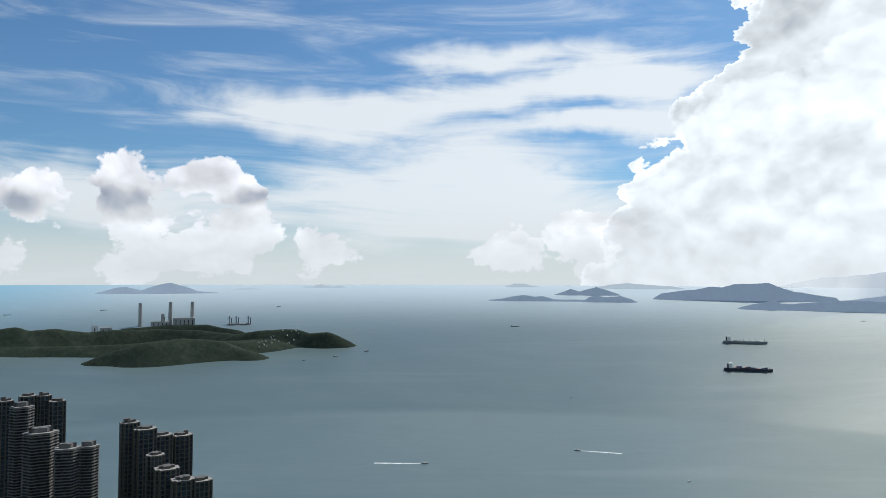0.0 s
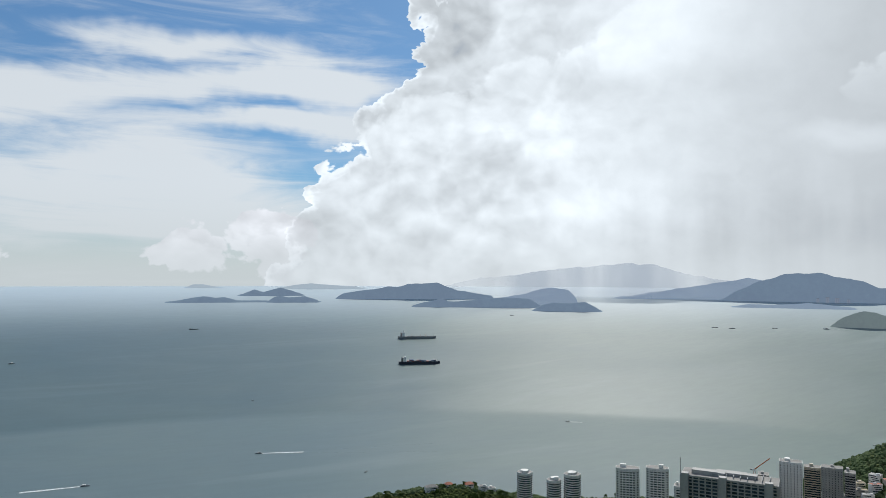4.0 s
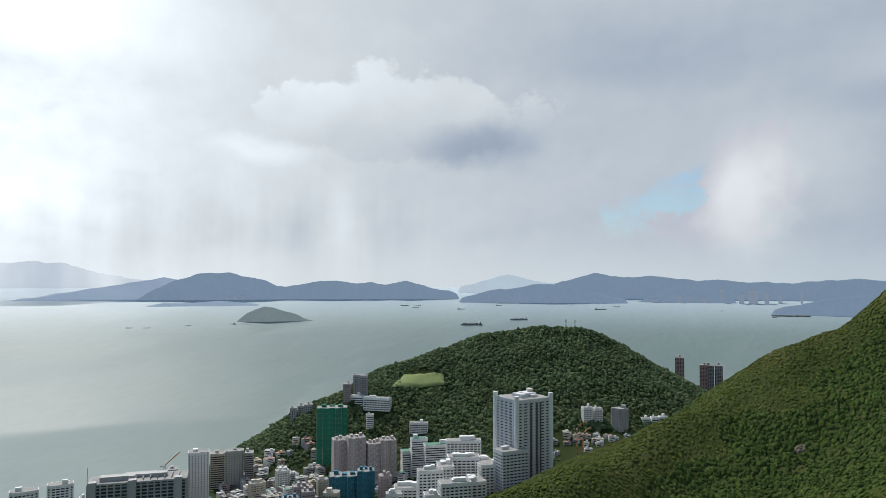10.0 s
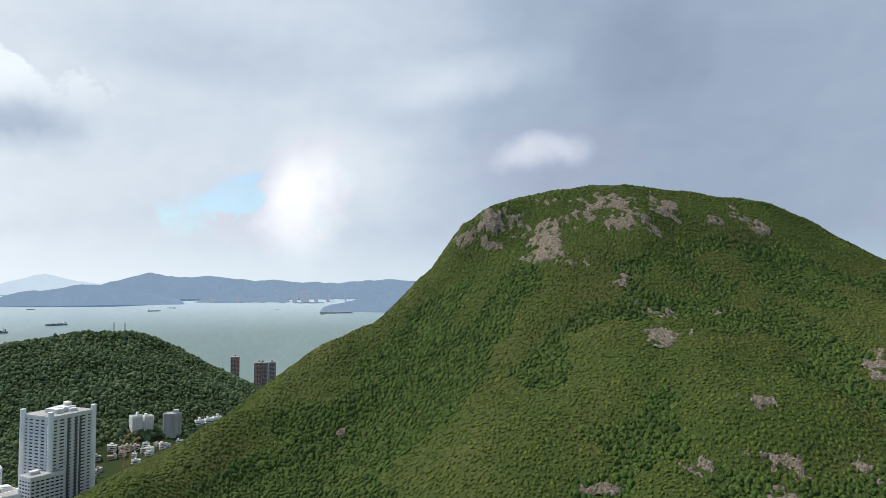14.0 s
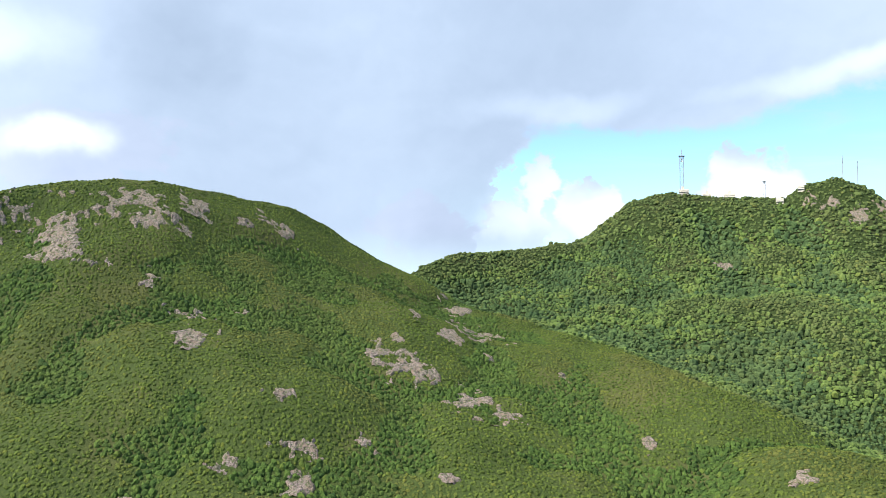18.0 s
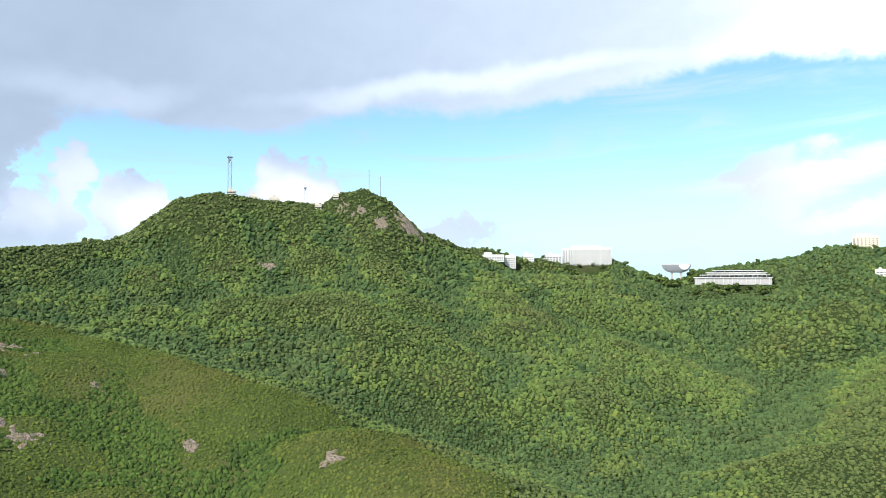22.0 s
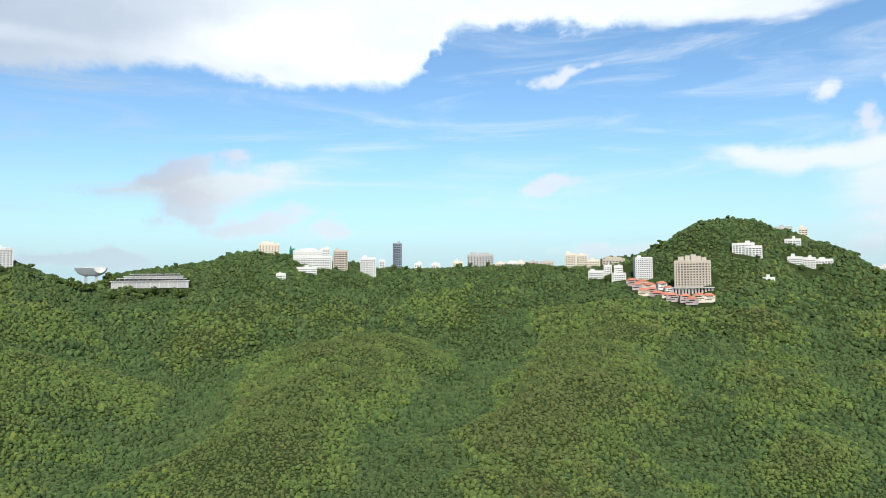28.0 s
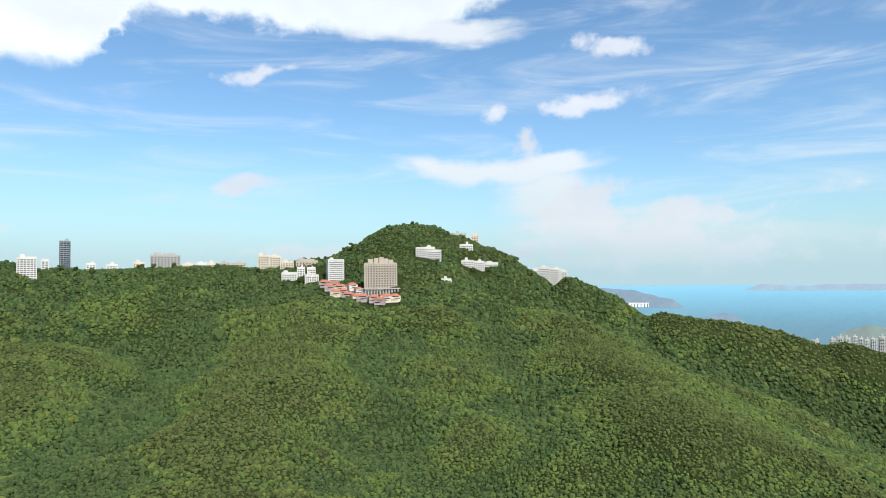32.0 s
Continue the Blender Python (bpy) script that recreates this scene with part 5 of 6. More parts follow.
def build_trees():
    out, rnd = [], random.Random(8)
    for i in range(4):
        root = thing("tree", (0, 0, -500), 0, "broad green tree standing among the hillside houses", "tree", "trees by the houses")
        bm = bmesh.new()
        h = 5.0 + i * 0.8
        bmesh.ops.create_cone(bm, cap_ends=True, segments=7, radius1=0.45, radius2=0.16, depth=h + 3, matrix=Matrix.Translation((0, 0, h / 2 - 1.5)))
        for k in range(4):
            a = k * 1.7 + i
            m = Matrix.Translation((math.cos(a) * 1.2, math.sin(a) * 1.2, h * 0.86)) @ Euler((0, 0.8, a)).to_matrix().to_4x4()
            bmesh.ops.create_cone(bm, cap_ends=True, segments=5, radius1=0.17, radius2=0.06, depth=3.4, matrix=m)
        part("trunk", bm, BARK, root)
        crown = bmesh.new()
        for k in range(9):
            c = leaf_clump(rnd, rnd.uniform(1.3, 2.3))
            shift = Vector((rnd.uniform(-2.4, 2.4), rnd.uniform(-2.4, 2.4), h + rnd.uniform(-0.8, 2.4)))
            me = bpy.data.meshes.new("clump")
            for v in c.verts:
                v.co += shift
            c.to_mesh(me)
            c.free()
            crown.from_mesh(me)
            bpy.data.meshes.remove(me)
        part("crown", crown, MAT_WOOD, root)
        out.append(root)
    return out


TREES = build_trees()


def plant(az_deg, d, size, rnd, z=None):
    """A copy of one of the trees; the first four are moved into place themselves."""
    q = polar(az_deg, d)
    m = Matrix.Translation((q.x, q.y, (land_z(q) - 2.6 * size if z is None else z))) @ Matrix.Rotation(rnd.uniform(0, 6.3), 4, "Z")
    src = rnd.choice(TREES)
    if src.location.z < -400:
        src.scale = (size, size, size)
        src.matrix_basis = m @ Matrix.Diagonal((size, size, size, 1))
        return src
    ob = copy_thing(src, m)
    ob.scale = (size, size, size)
    return ob


# ---- the curved towers on the south shore ----
# both tile tones darkened: shade of the backlit towers painted into the walls
SHADED_BRONZE_WALL = plain("shaded_bronze_tile", (0.13, 0.12, 0.105), 0.5, 0.0, 0.5, 0.14)
SHADOW_WALL = plain("shaded_grey_tile", (0.17, 0.165, 0.16), 0.7, 0.0, 0.5, 0.14)
SHORE = "dark curved residential towers on the shore"
for az_deg, d, w, top, lobes in ((329.51, 1000, 22.3, 219, 6), (330.69, 950, 31.4, 196, 6), (332.32, 930, 24.8, 179, 5), (333.67, 935, 21.3, 178, 5)):
    tower(az_deg, d, w * 1.2, top, lambda a, b, k=lobes: plan_scallop(a, b, k, 0.09, 30), SHADOW_WALL, "tall curved apartment tower ringed by pale balcony bands", depth=w * 0.9,
          band=0.34, deep=1.3, glass=GLASS, group=SHORE, crown=5.0, name="apartment_tower")
for az_deg, d, w, top in ((328.54, 1120, 19.3, 209), (329.85, 1110, 21.7, 215), (330.83, 1110, 18.8, 214), (331.64, 1100, 21.6, 207),
                          (336.38, 1050, 25.1, 180), (337.41, 1040, 30.1, 172), (338.56, 1050, 28.7, 160), (339.93, 1070, 30.6, 154),
                          (338.16, 980, 22.7, 150), (338.96, 960, 30.3, 137), (340.1, 940, 28.2, 127), (341.39, 945, 27.4, 123)):
    tower(az_deg, d, w * 0.96, top, lambda a, b: plan_cross(a, b, 0.34), SHADED_BRONZE_WALL, "tall dark bronze apartment tower with vertical bays", depth=w * 0.8, fh=6.0, band=0.12, deep=0.9,
          piers=5.6, pier_w=1.5, glass=BLUE_GLASS, group=SHORE, crown=3.0, name="apartment_tower", off=8.0)

# ---- the western town, along the shore ----
for az_deg, d, w, top in ((31.63, 1130, 24.6, 74), (33.92, 1120, 22.8, 67), (35.35, 1120, 26.4, 77)):
    root = tower(az_deg, d, w, top, lambda a, b: plan_scallop(a, b, 8, 0.05, 32), WHITE_WALL, "round white apartment tower with a domed roof crown", depth=w, band=0.45, deep=0.5,
                 piers=4.2, pier_w=1.2, name="apartment_tower", group="round white towers", huts=1, crown=3.0)
for az_deg, d, w, top in ((39.56, 1100, 33.8, 97), (41.77, 1100, 32.0, 100), (43.26, 1050, 10.7, 91)):
    tower(az_deg, d, w, top, lambda a, b: plan_cross(a, b, 0.3), WHITE_WALL, "white slab apartment tower with grey window bays", depth=20.0, band=0.45, deep=0.6, piers=5.0, pier_w=1.5,
          name="apartment_tower", group="white shore towers")
# the long concrete office block with dark glazing
root = tower(46.9, 1000, 117.0, 122, plan_rect, GREY_WALL, "long grey concrete block with dark gridded glazing", depth=40.0, fh=4.2, band=0.28, deep=1.6, piers=8.0, pier_w=1.6, glass=BLUE_GLASS,
             name="office_block", huts=4, off=-6.0)
for x in (-52.0, -6.0, 48.0):
    piece("stair_tower", box_mesh("stair_tower", 9.0, 9.0, 128.0 - 40.0, GREY_WALL), root, x, -20.0, -2.0, label="grey concrete stair tower")
piece("flag_mast", box_mesh("flag_mast", 0.6, 0.6, 22.0, STEEL), root, -58.0, -18.0, 82.0)
for i in range(9):
    piece("roof_rail", box_mesh("roof_rail", 0.4, 30.0, 3.2, STEEL), root, -20 + 8.5 * i, 0.0, 122 - root.location.z + 1.2)
for az_deg, d, w, top, wall in ((51.0, 1150, 30.2, 115, WHITE_WALL), (52.37, 1260, 23.4, 85, CREAM_WALL), (53.61, 1250, 29.3, 90, CONCRETE), (54.7, 1240, 14.4, 88, CONCRETE), (49.2, 1120, 14.0, 100, CONCRETE)):
    tower(az_deg, d, w, top, lambda a, b: plan_bays(a, b, 3, 1.6), wall, "plain pale apartment block with ribbed front", depth=18.0, band=0.4, deep=0.5, piers=5.2, pier_w=1.7, name="apartment_block", group="ribbed apartment blocks")


def crane(place, h, reach, turn, label):
    root = thing("tower_crane", place, turn, label, "crane")
    for sx, sy in ((-1, -1), (1, -1), (1, 1), (-1, 1)):
        piece("leg", box_mesh("leg", 0.35, 0.35, h, ORANGE_STEEL), root, sx, sy, 0)
    for i in range(int(h / 4)):
        piece("ring", box_mesh("ring", 2.3, 2.3, 0.3, ORANGE_STEEL), root, 0, 0, 2 + i * 4)
    piece("cab", box_mesh("cab", 2.6, 2.6, 2.6, WHITE_WALL), root, 0, 0, h)
    jib = piece("jib", box_mesh("jib", 1.2, 1.2, reach, ORANGE_STEEL), root, 0, 0, h + 2.6)
    jib.matrix_basis = Matrix.Translation((0, 0, h + 2.4)) @ Matrix.Rotation(0.85, 4, "Y")
    piece("counterweight", box_mesh("counterweight", 3.0, 2.0, 2.0, CONCRETE), root, -4.0, 0, h + 1.0)
    return root


for az_deg, d, h, reach, turn in ((48.6, 1060, 78, 26, -0.9), (80.4, 1190, 44, 20, -1.4), (80.9, 1215, 30, 16, -1.2)):
    q = polar(az_deg, d)
    crane((q.x, q.y, land_z(q)), h, reach, turn, "orange tower crane with a raised jib")

# ---- netted towers under repair ----
def netted(az_deg, d, w, top, net, label, lobes, depth, off=0.0):
    q = polar(az_deg, d)
    z = land_z(q) - 4
    root = thing("scaffolded_tower", (q.x, q.y, z), -radians(az_deg) + radians(off), label, "building", "towers wrapped in scaffold netting")
    pts = plan_bays(w, depth, lobes, 2.6)
    lift = 9.0
    n = max(2, round((top - z) / lift))
    lift = (top - z) / n
    piece("wall", prism_mesh("wall", inset(pts, 0.8), 0.0, top - z - 0.5, CONCRETE), root)
    sheet = prism_mesh("netting_lift", pts, 0.0, lift - 0.35, net)
    for i in range(n):
        piece("netting_lift", sheet, root, 0, 0, i * lift)
    pole = box_mesh("scaffold_pole", 0.25, 0.25, top - z + 2.5, CREAM_WALL)
    for x, y in pts[::2]:
        piece("scaffold_pole", pole, root, x * 1.004, y * 1.004, 0)
    piece("roof", prism_mesh("roof", inset(pts, 1.2), 0.0, 0.5, ROOF_GREY), root, 0, 0, top - z - 0.4)
    rnd = random.Random(int(d + w))
    for i in range(3):
        piece("lift_house", box_mesh("lift_house", round(w * 0.16, 1), round(depth * 0.3, 1), round(rnd.uniform(2, 5), 1), net), root, (i - 1) * w * 0.27, rnd.uniform(-0.2, 0.2) * depth, top - z)
    return root


netted(61.01, 1270, 53.0, 153, NET_GREEN, "tall tower wrapped in bright green scaffold netting", 2, 26.0)
netted(61.7, 1165, 26.0, 121, NET_GREY, "tower wrapped in grey-pink scaffold netting", 2, 24.0, 10)
netted(62.9, 1150, 28.0, 127, NET_GREY, "tower wrapped in grey-pink scaffold netting", 2, 24.0, 10)
netted(64.3, 1150, 22.0, 117, NET_GREY, "tower wrapped in grey-pink scaffold netting", 1, 24.0, 10)
netted(65.4, 1150, 25.0, 122, NET_GREY, "tower wrapped in grey-pink scaffold netting", 2, 24.0, 10)
netted(62.0, 1010, 42.0, 106, NET_TEAL, "block wrapped in dark teal scaffold netting", 2, 26.0)
netted(63.7, 1000, 24.0, 114, NET_TEAL, "block wrapped in dark teal scaffold netting", 1, 20.0)
netted(57.8, 960, 22.0, 92, NET_TEAL, "low round block in teal netting", 1, 20.0)
netted(59.9, 945, 20.0, 88, NET_TEAL, "low block in teal netting", 1, 16.0)

# ---- the hospital ----
HOSPITAL_WALL = plain("hospital_panels", (0.66, 0.65, 0.64), 0.7, 0.0, 0.5, 0.12)
root = tower(76.19, 1000, 58.0, 214, plan_rect, HOSPITAL_WALL, "tall white hospital tower with white stair shafts and dark slots", depth=50.0, fh=3.9, band=0.58, deep=0.8, piers=9.6, pier_w=3.4,
             name="hospital_tower", off=38.0, huts=3)
H_TOP = 214 - root.location.z
for x, y in ((-29.5, -24.5), (-29.5, 24.0), (29.5, -24.5), (29.0, 24.0)):
    piece("stair_shaft", prism_mesh("stair_shaft", [(3.3 * math.cos(t), 3.3 * math.sin(t)) for t in (i * math.pi / 8 for i in range(16))], 0.0, H_TOP + 7.0, WHITE_WALL), root, x, y, 0.0, label="white round stair shaft")
# dark strips on the wall face draw the slots; nothing is recessed
for x in (-6.0, 4.5, 10.5):
    piece("slot", box_mesh("slot", 2.6, 1.0, H_TOP - 4, DARK_WALL), root, x, -25.2, 0.0, label="dark vertical strip in place of a slot")
piece("water_tower", prism_mesh("water_tower", [(4.2 * math.cos(t), 4.2 * math.sin(t)) for t in (i * math.pi / 8 for i in range(16))], 0.0, 9.0, CREAM_WALL), root, 14.0, 2.0, H_TOP + 1.2)
tower(75.25, 960, 40.0, 151, plan_rect, HOSPITAL_WALL, "grey hospital annexe with a flat roof", depth=24.0, fh=4.0, band=0.55, deep=0.5, piers=6.0, pier_w=1.4, name="hospital_annexe", off=30.0)
WARD = "white hospital ward blocks"
for az_deg, d, w, top, dep, off in ((71.45, 1090, 52.8, 133, 18, 5), (68.8, 930, 33.0, 131, 16, 10), (70.77, 900, 40.0, 124, 18, 16), (71.45, 1000, 44.0, 131, 20, 5), (73.89, 965, 42.0, 131, 18, 20),
                                     (67.2, 965, 42.0, 100, 20, 0), (72.3, 930, 26.0, 118, 24, 20), (70.0, 975, 22.0, 126, 30, 5), (73.0, 1010, 24.0, 124, 26, 20), (68.9, 890, 18.0, 112, 16, 10)):
    tower(az_deg, d, w, top, plan_rect, WHITE_WALL, "white hospital ward block with rows of windows", depth=dep, off=off, fh=3.8, band=0.5, deep=0.6, piers=6, pier_w=1.8, name="ward_block", group=WARD, huts=3)
for az_deg, d, w, top, dep in ((67.89, 1150, 25.4, 122, 16), (69.32, 1130, 39.9, 117, 18), (67.4, 1165, 36.6, 99, 20)):
    r = tower(az_deg, d, w, top, plan_rect, WHITE_WALL, "white institute block with a green roof", depth=dep, off=12, fh=3.6, band=0.55, deep=0.5, name="institute_block", group="green-roofed institute blocks", huts=1)
    piece("green_roof", prism_mesh("green_roof", inset(plan_rect(w, dep), 1.0), 0.0, 0.3, ROOF_GREEN), r, 0, 0, top - r.location.z + 1.2, label="green painted roof")

# ---- the hospital hill and what stands round it ----
tower(67.89, 1318, 33.0, 113, plan_rect, WHITE_WALL, "low white block among the trees", depth=12, off=-10, fh=3.4, band=0.45, deep=0.5, piers=4, name="school_block")
tower(64.58, 1380, 52.0, 149, plan_rect, WHITE_WALL, "long white school building on the slope", depth=14, off=-20, fh=3.8, band=0.5, deep=0.5, piers=6, name="school_block")
tower(63.0, 1408, 24.0, 149, plan_rect, WHITE_WALL, "white school wing on the slope", depth=14, off=-20, fh=3.8, band=0.5, deep=0.5, name="school_block")
for az_deg, d, w, top, wall in ((62.15, 1408, 14.4, 172, PINK_WALL), (62.9, 1432, 13.0, 186, CONCRETE), (63.5, 1434, 15.0, 184, CONCRETE), (58.0, 1432, 13.0, 124, CONCRETE), (58.6, 1436, 14.0, 127, CONCRETE), (59.15, 1424, 16.0, 131, CONCRETE)):
    tower(az_deg, d, w, top, plan_cross, wall, "slim apartment tower on the headland", depth=16, band=0.4, deep=0.5, piers=4.2, pier_w=1.4, name="apartment_tower", group="headland towers")
tower(63.98, 1336, 13.6, 125, plan_rect, WHITE_WALL, "small white house tower among trees", depth=10, band=0.5, name="apartment_block")
tower(81.2, 1330, 17.0, 144, plan_rect, WHITE_WALL, "white apartment tower on the saddle", depth=14, off=20, band=0.45, piers=3, name="apartment_tower", group="towers on the saddle")
tower(82.0, 1335, 15.0, 142, plan_rect, WHITE_WALL, "white apartment tower on the saddle", depth=14, off=20, band=0.45, piers=3, name="apartment_tower", group="towers on the saddle")
tower(83.71, 1320, 30.0, 146, lambda a, b: plan_scallop(a, b, 4, 0.12, 28), CONCRETE, "grey rounded apartment tower on the saddle", depth=22, band=0.42, piers=2.6, name="apartment_tower", group="towers on the saddle")
for i, (az_deg, d) in enumerate(((85.6, 1362), (86.3, 1364), (86.9, 1366))):
    tower(az_deg, d, 14.0, 123 + 2 * i, plan_rect, WHITE_WALL, "low white villa block with white roof", depth=12, off=15, band=0.5, name="villa_block", group="white villas")
for az_deg, d, w, top, wall in ((88.17, 1980, 22.7, 170, RED_WALL), (89.86, 1980, 18.2, 153, RED_WALL), (90.35, 1985, 18.7, 152, PINK_WALL), (90.95, 1980, 19.5, 153, PINK_WALL)):
    tower(az_deg, d, w, top, plan_cross, wall, "tall reddish apartment tower behind the ridge", depth=18, band=0.4, deep=0.5, piers=4.6, pier_w=1.6, name="apartment_tower", group="reddish towers")

rnd = random.Random(21)
for i in range(34):
    az_deg, d = rnd.uniform(77.5, 84.5), rnd.uniform(1180, 1290)
    q = polar(az_deg, d)
    house((q.x, q.y, land_z(q)), -radians(az_deg) + rnd.uniform(-0.6, 0.6), rnd.choice((8, 10, 13)), rnd.choice((7, 9)), rnd.choice((4, 6, 8)), rnd.choice((CREAM_WALL, WHITE_WALL, CONCRETE)),
          rnd.choice((ROOF_GREY, ROOF_GREY, ROOF_RED, SAND)), "low pale house below the wooded hill", rnd, group="houses on the saddle")

# the old village: a crowd of small flat-roofed houses
rnd = random.Random(5)
walls = (WHITE_WALL, WHITE_WALL, CREAM_WALL, CONCRETE, GREY_WALL, PINK_WALL)
spots = []
while len(spots) < 184:
    az_deg, d = rnd.uniform(50.0, 67.0), rnd.uniform(930, 1330)
    if d > 1150 and not 52.5 < az_deg < 60.3:
        continue
    if az_deg > 60.5 and d < 1040 and rnd.random() < 0.5:
        continue
    q = polar(az_deg, d)
    if all((q.x - s[0]) ** 2 + (q.y - s[1]) ** 2 > 130 for s in spots):
        spots.append((q.x, q.y))
        h = rnd.choice((5.5, 8.5, 8.5, 11.5)) + (6 if rnd.random() < 0.12 else 0)
        house((q.x, q.y, land_z(q)), -radians(az_deg) + rnd.choice((0.2, 0.5, -0.3, 0.35)) + rnd.uniform(-0.1, 0.1), round(rnd.uniform(9, 18)), round(rnd.uniform(8, 13)), h, rnd.choice(walls),
              rnd.choice((ROOF_GREY, ROOF_GREY, SAND, CONCRETE, ROOF_RED)) if rnd.random() < 0.9 else ROOF_GREEN, "small flat-roofed village house with tanks on its roof", rnd, group="village houses")
# taller tenements between the village houses
for az_deg, d, w, h in ((55.3, 1130, 24, 26), (57.2, 1180, 20, 30), (58.6, 1060, 22, 26), (59.2, 1010, 18, 28), (60.3, 1090, 16, 26), (56.2, 1010, 24, 18), (61.0, 960, 20, 34), (65.2, 980, 16, 44), (65.9, 930, 20, 30)):
    q = polar(az_deg, d)
    tower(az_deg, d, w, land_z(q) + h, lambda a, b: plan_bays(a, b, 2, 1.2), rnd.choice((WHITE_WALL, CREAM_WALL, PINK_WALL)), "tenement block between the village houses", depth=14, off=rnd.uniform(-20, 20),
          band=0.45, deep=0.4, piers=3.2, name="tenement", group="tenements", huts=3)
# houses on the wooded knoll by the shore
for az_deg, d, w, h, roof, p in ((24.2, 1150, 20, 7, ROOF_GREY, True), (25.6, 1180, 12, 6, ROOF_RED, True), (27.2, 1170, 14, 6, ROOF_RED, True), (28.3, 1160, 12, 8, ROOF_GREY, False), (29.0, 1175, 12, 7, ROOF_GREY, False), (38.0, 1120, 16, 6, ROOF_GREY, False), (42.8, 1060, 18, 8, WHITE_WALL, True)):
    q = polar(az_deg, d)
    house((q.x, q.y, land_z(q) + 1), -radians(az_deg) + 0.3, w, 10, h, WHITE_WALL, roof, "white villa on the wooded knoll by the sea", rnd, group="villas on the knoll", pitched=p)

# playing field on a shoulder of the hill
fx, fy = np.meshgrid(np.linspace(-1, 1, 15), np.linspace(-1, 1, 11))
fc, fu = polar(68.05, 1452), radians(68.05)
wx, wy = fx * 50 * (1 - 0.12 * fy) + 5 * np.sin(3 * fy), fy * (19 - 5 * fx) + 4 * np.sin(2.4 * fx)
px, py = fc.x + wx * math.cos(fu) + wy * math.sin(fu), fc.y - wx * math.sin(fu) + wy * math.cos(fu)
pz = 0.82 * land(px, py) + 0.18 * land(np.array([[fc.x]]), np.array([[fc.y]])) + np.where(np.maximum(abs(fx), abs(fy)) > 0.97, -1.0, 2.2)
fi = np.arange(fx.size).reshape(fx.shape)
field = mesh_object("playing_field", np.stack([px, py, pz], -1).reshape(-1, 3), np.stack([fi[:-1, :-1], fi[:-1, 1:], fi[1:, 1:], fi[1:, :-1]], -1).reshape(-1, 4), LAWN, smooth=True)
tagged(field, "light green mown playing field on a shoulder of the hill", "field")

for az_deg, d, h in ((79.6, 1615, 20.0), (80.33, 1618, 20.0)):
    q = polar(az_deg, d)
    mast((q.x, q.y, land_z(q)), h, 2.2, "slim grey lattice mast on the wooded hilltop")


# ---- the peak and the rim ----
q = polar(159.81, 1285)
mast((q.x, q.y, land_z(q)), 593.0 - land_z(q), 6.0, "tall grey lattice radio mast on the peak")
tower(159.95, 1276, 16.0, land_z(q) + 6.0, plan_rect, CREAM_WALL, "flat cream radio building at the foot of the mast", depth=10, name="radio_building", huts=1, sink=2)
q = polar(165.58, 1308)
mast((q.x, q.y, land_z(q)), 546.0 - land_z(q), 3.6, "short lattice mast with drum antennas")
for az_deg, top in ((170.65, 584.0), (171.56, 573.0)):
    q = polar(az_deg, 1330)
    mast((q.x, q.y, land_z(q)), top - land_z(q), 0.55, "thin grey pole mast on the summit", False)
for az_deg, w in ((161.6, 14.0), (163.2, 18.0), (166.6, 12.0), (168.0, 10.0)):
    q = polar(az_deg, 1292)
    tower(az_deg, 1292, w, land_z(q) + 6.5, plan_rect, CREAM_WALL, "low radio hut on the summit ridge", depth=8, name="radio_building", huts=1, sink=2, group="radio huts")

RIM = "apartment houses along the wooded rim"


def rim_block(az_deg, d, w, top, wall, label, depth=16.0, off=0.0, band=0.5, piers=6.0, plan=plan_rect, huts=1, fh=3.9, name="apartment_block", pier_w=1.9, sink=6.0, glass=None):
    return tower(az_deg, d, w, top, plan, wall, label, depth=depth, off=off, band=band, deep=0.5, piers=piers, pier_w=pier_w, huts=huts, fh=fh, name=name, group=RIM, sink=sink, glass=glass)


rim_block(188.08, 1485, 98.0, 441, RIM_WHITE, "long white apartment block with dark window rows", 20, plan=lambda a, b: plan_bays(a, b, 4, 2.0), huts=5)
rim_block(185.41, 1475, 36.0, 428, RIM_WHITE, "low white house block behind trees", 12)
rim_block(180.53, 1371, 48.0, 425, RIM_WHITE, "low white villa row on the slope", 10, piers=5)
rim_block(182.03, 1386, 21.0, 424, RIM_WHITE, "white villa with terraces", 12)
rim_block(183.51, 1428, 21.0, 427, RIM_WHITE, "white villa on the slope", 12)
rim_block(207.44, 1600, 45.0, 459, CREAM_WALL, "cream apartment block with a stepped roof", 18, plan=lambda a, b: plan_bays(a, b, 3, 2.0), huts=5)
rim_block(210.43, 1592, 64.0, 444, RIM_WHITE, "long white apartment block on the rim", 16, plan=lambda a, b: plan_bays(a, b, 5, 1.6), huts=4)
rim_block(210.79, 1568, 82.0, 430, RIM_WHITE, "long white terrace row below the block", 12, piers=5)
rim_block(209.2, 1640, 12.0, 450, NET_GREEN, "small building in bright green netting", 8)
rim_block(212.98, 1590, 32.0, 444, BEIGE_WALL, "tan brick apartment block", 14)
rim_block(211.77, 1640, 21.0, 452, RIM_WHITE, "white house above the rim", 12)
rim_block(210.31, 1525, 42.0, 406, RIM_WHITE, "white clubhouse with a sloping roof", 12, piers=6)
rim_block(208.33, 1467, 19.0, 393, RIM_WHITE, "small white house in the woods", 8)
rim_block(215.19, 1580, 34.0, 427, RIM_WHITE, "white apartment house on a podium", 14)
rim_block(216.3, 1640, 14.0, 424, RIM_WHITE, "white house among trees", 10)
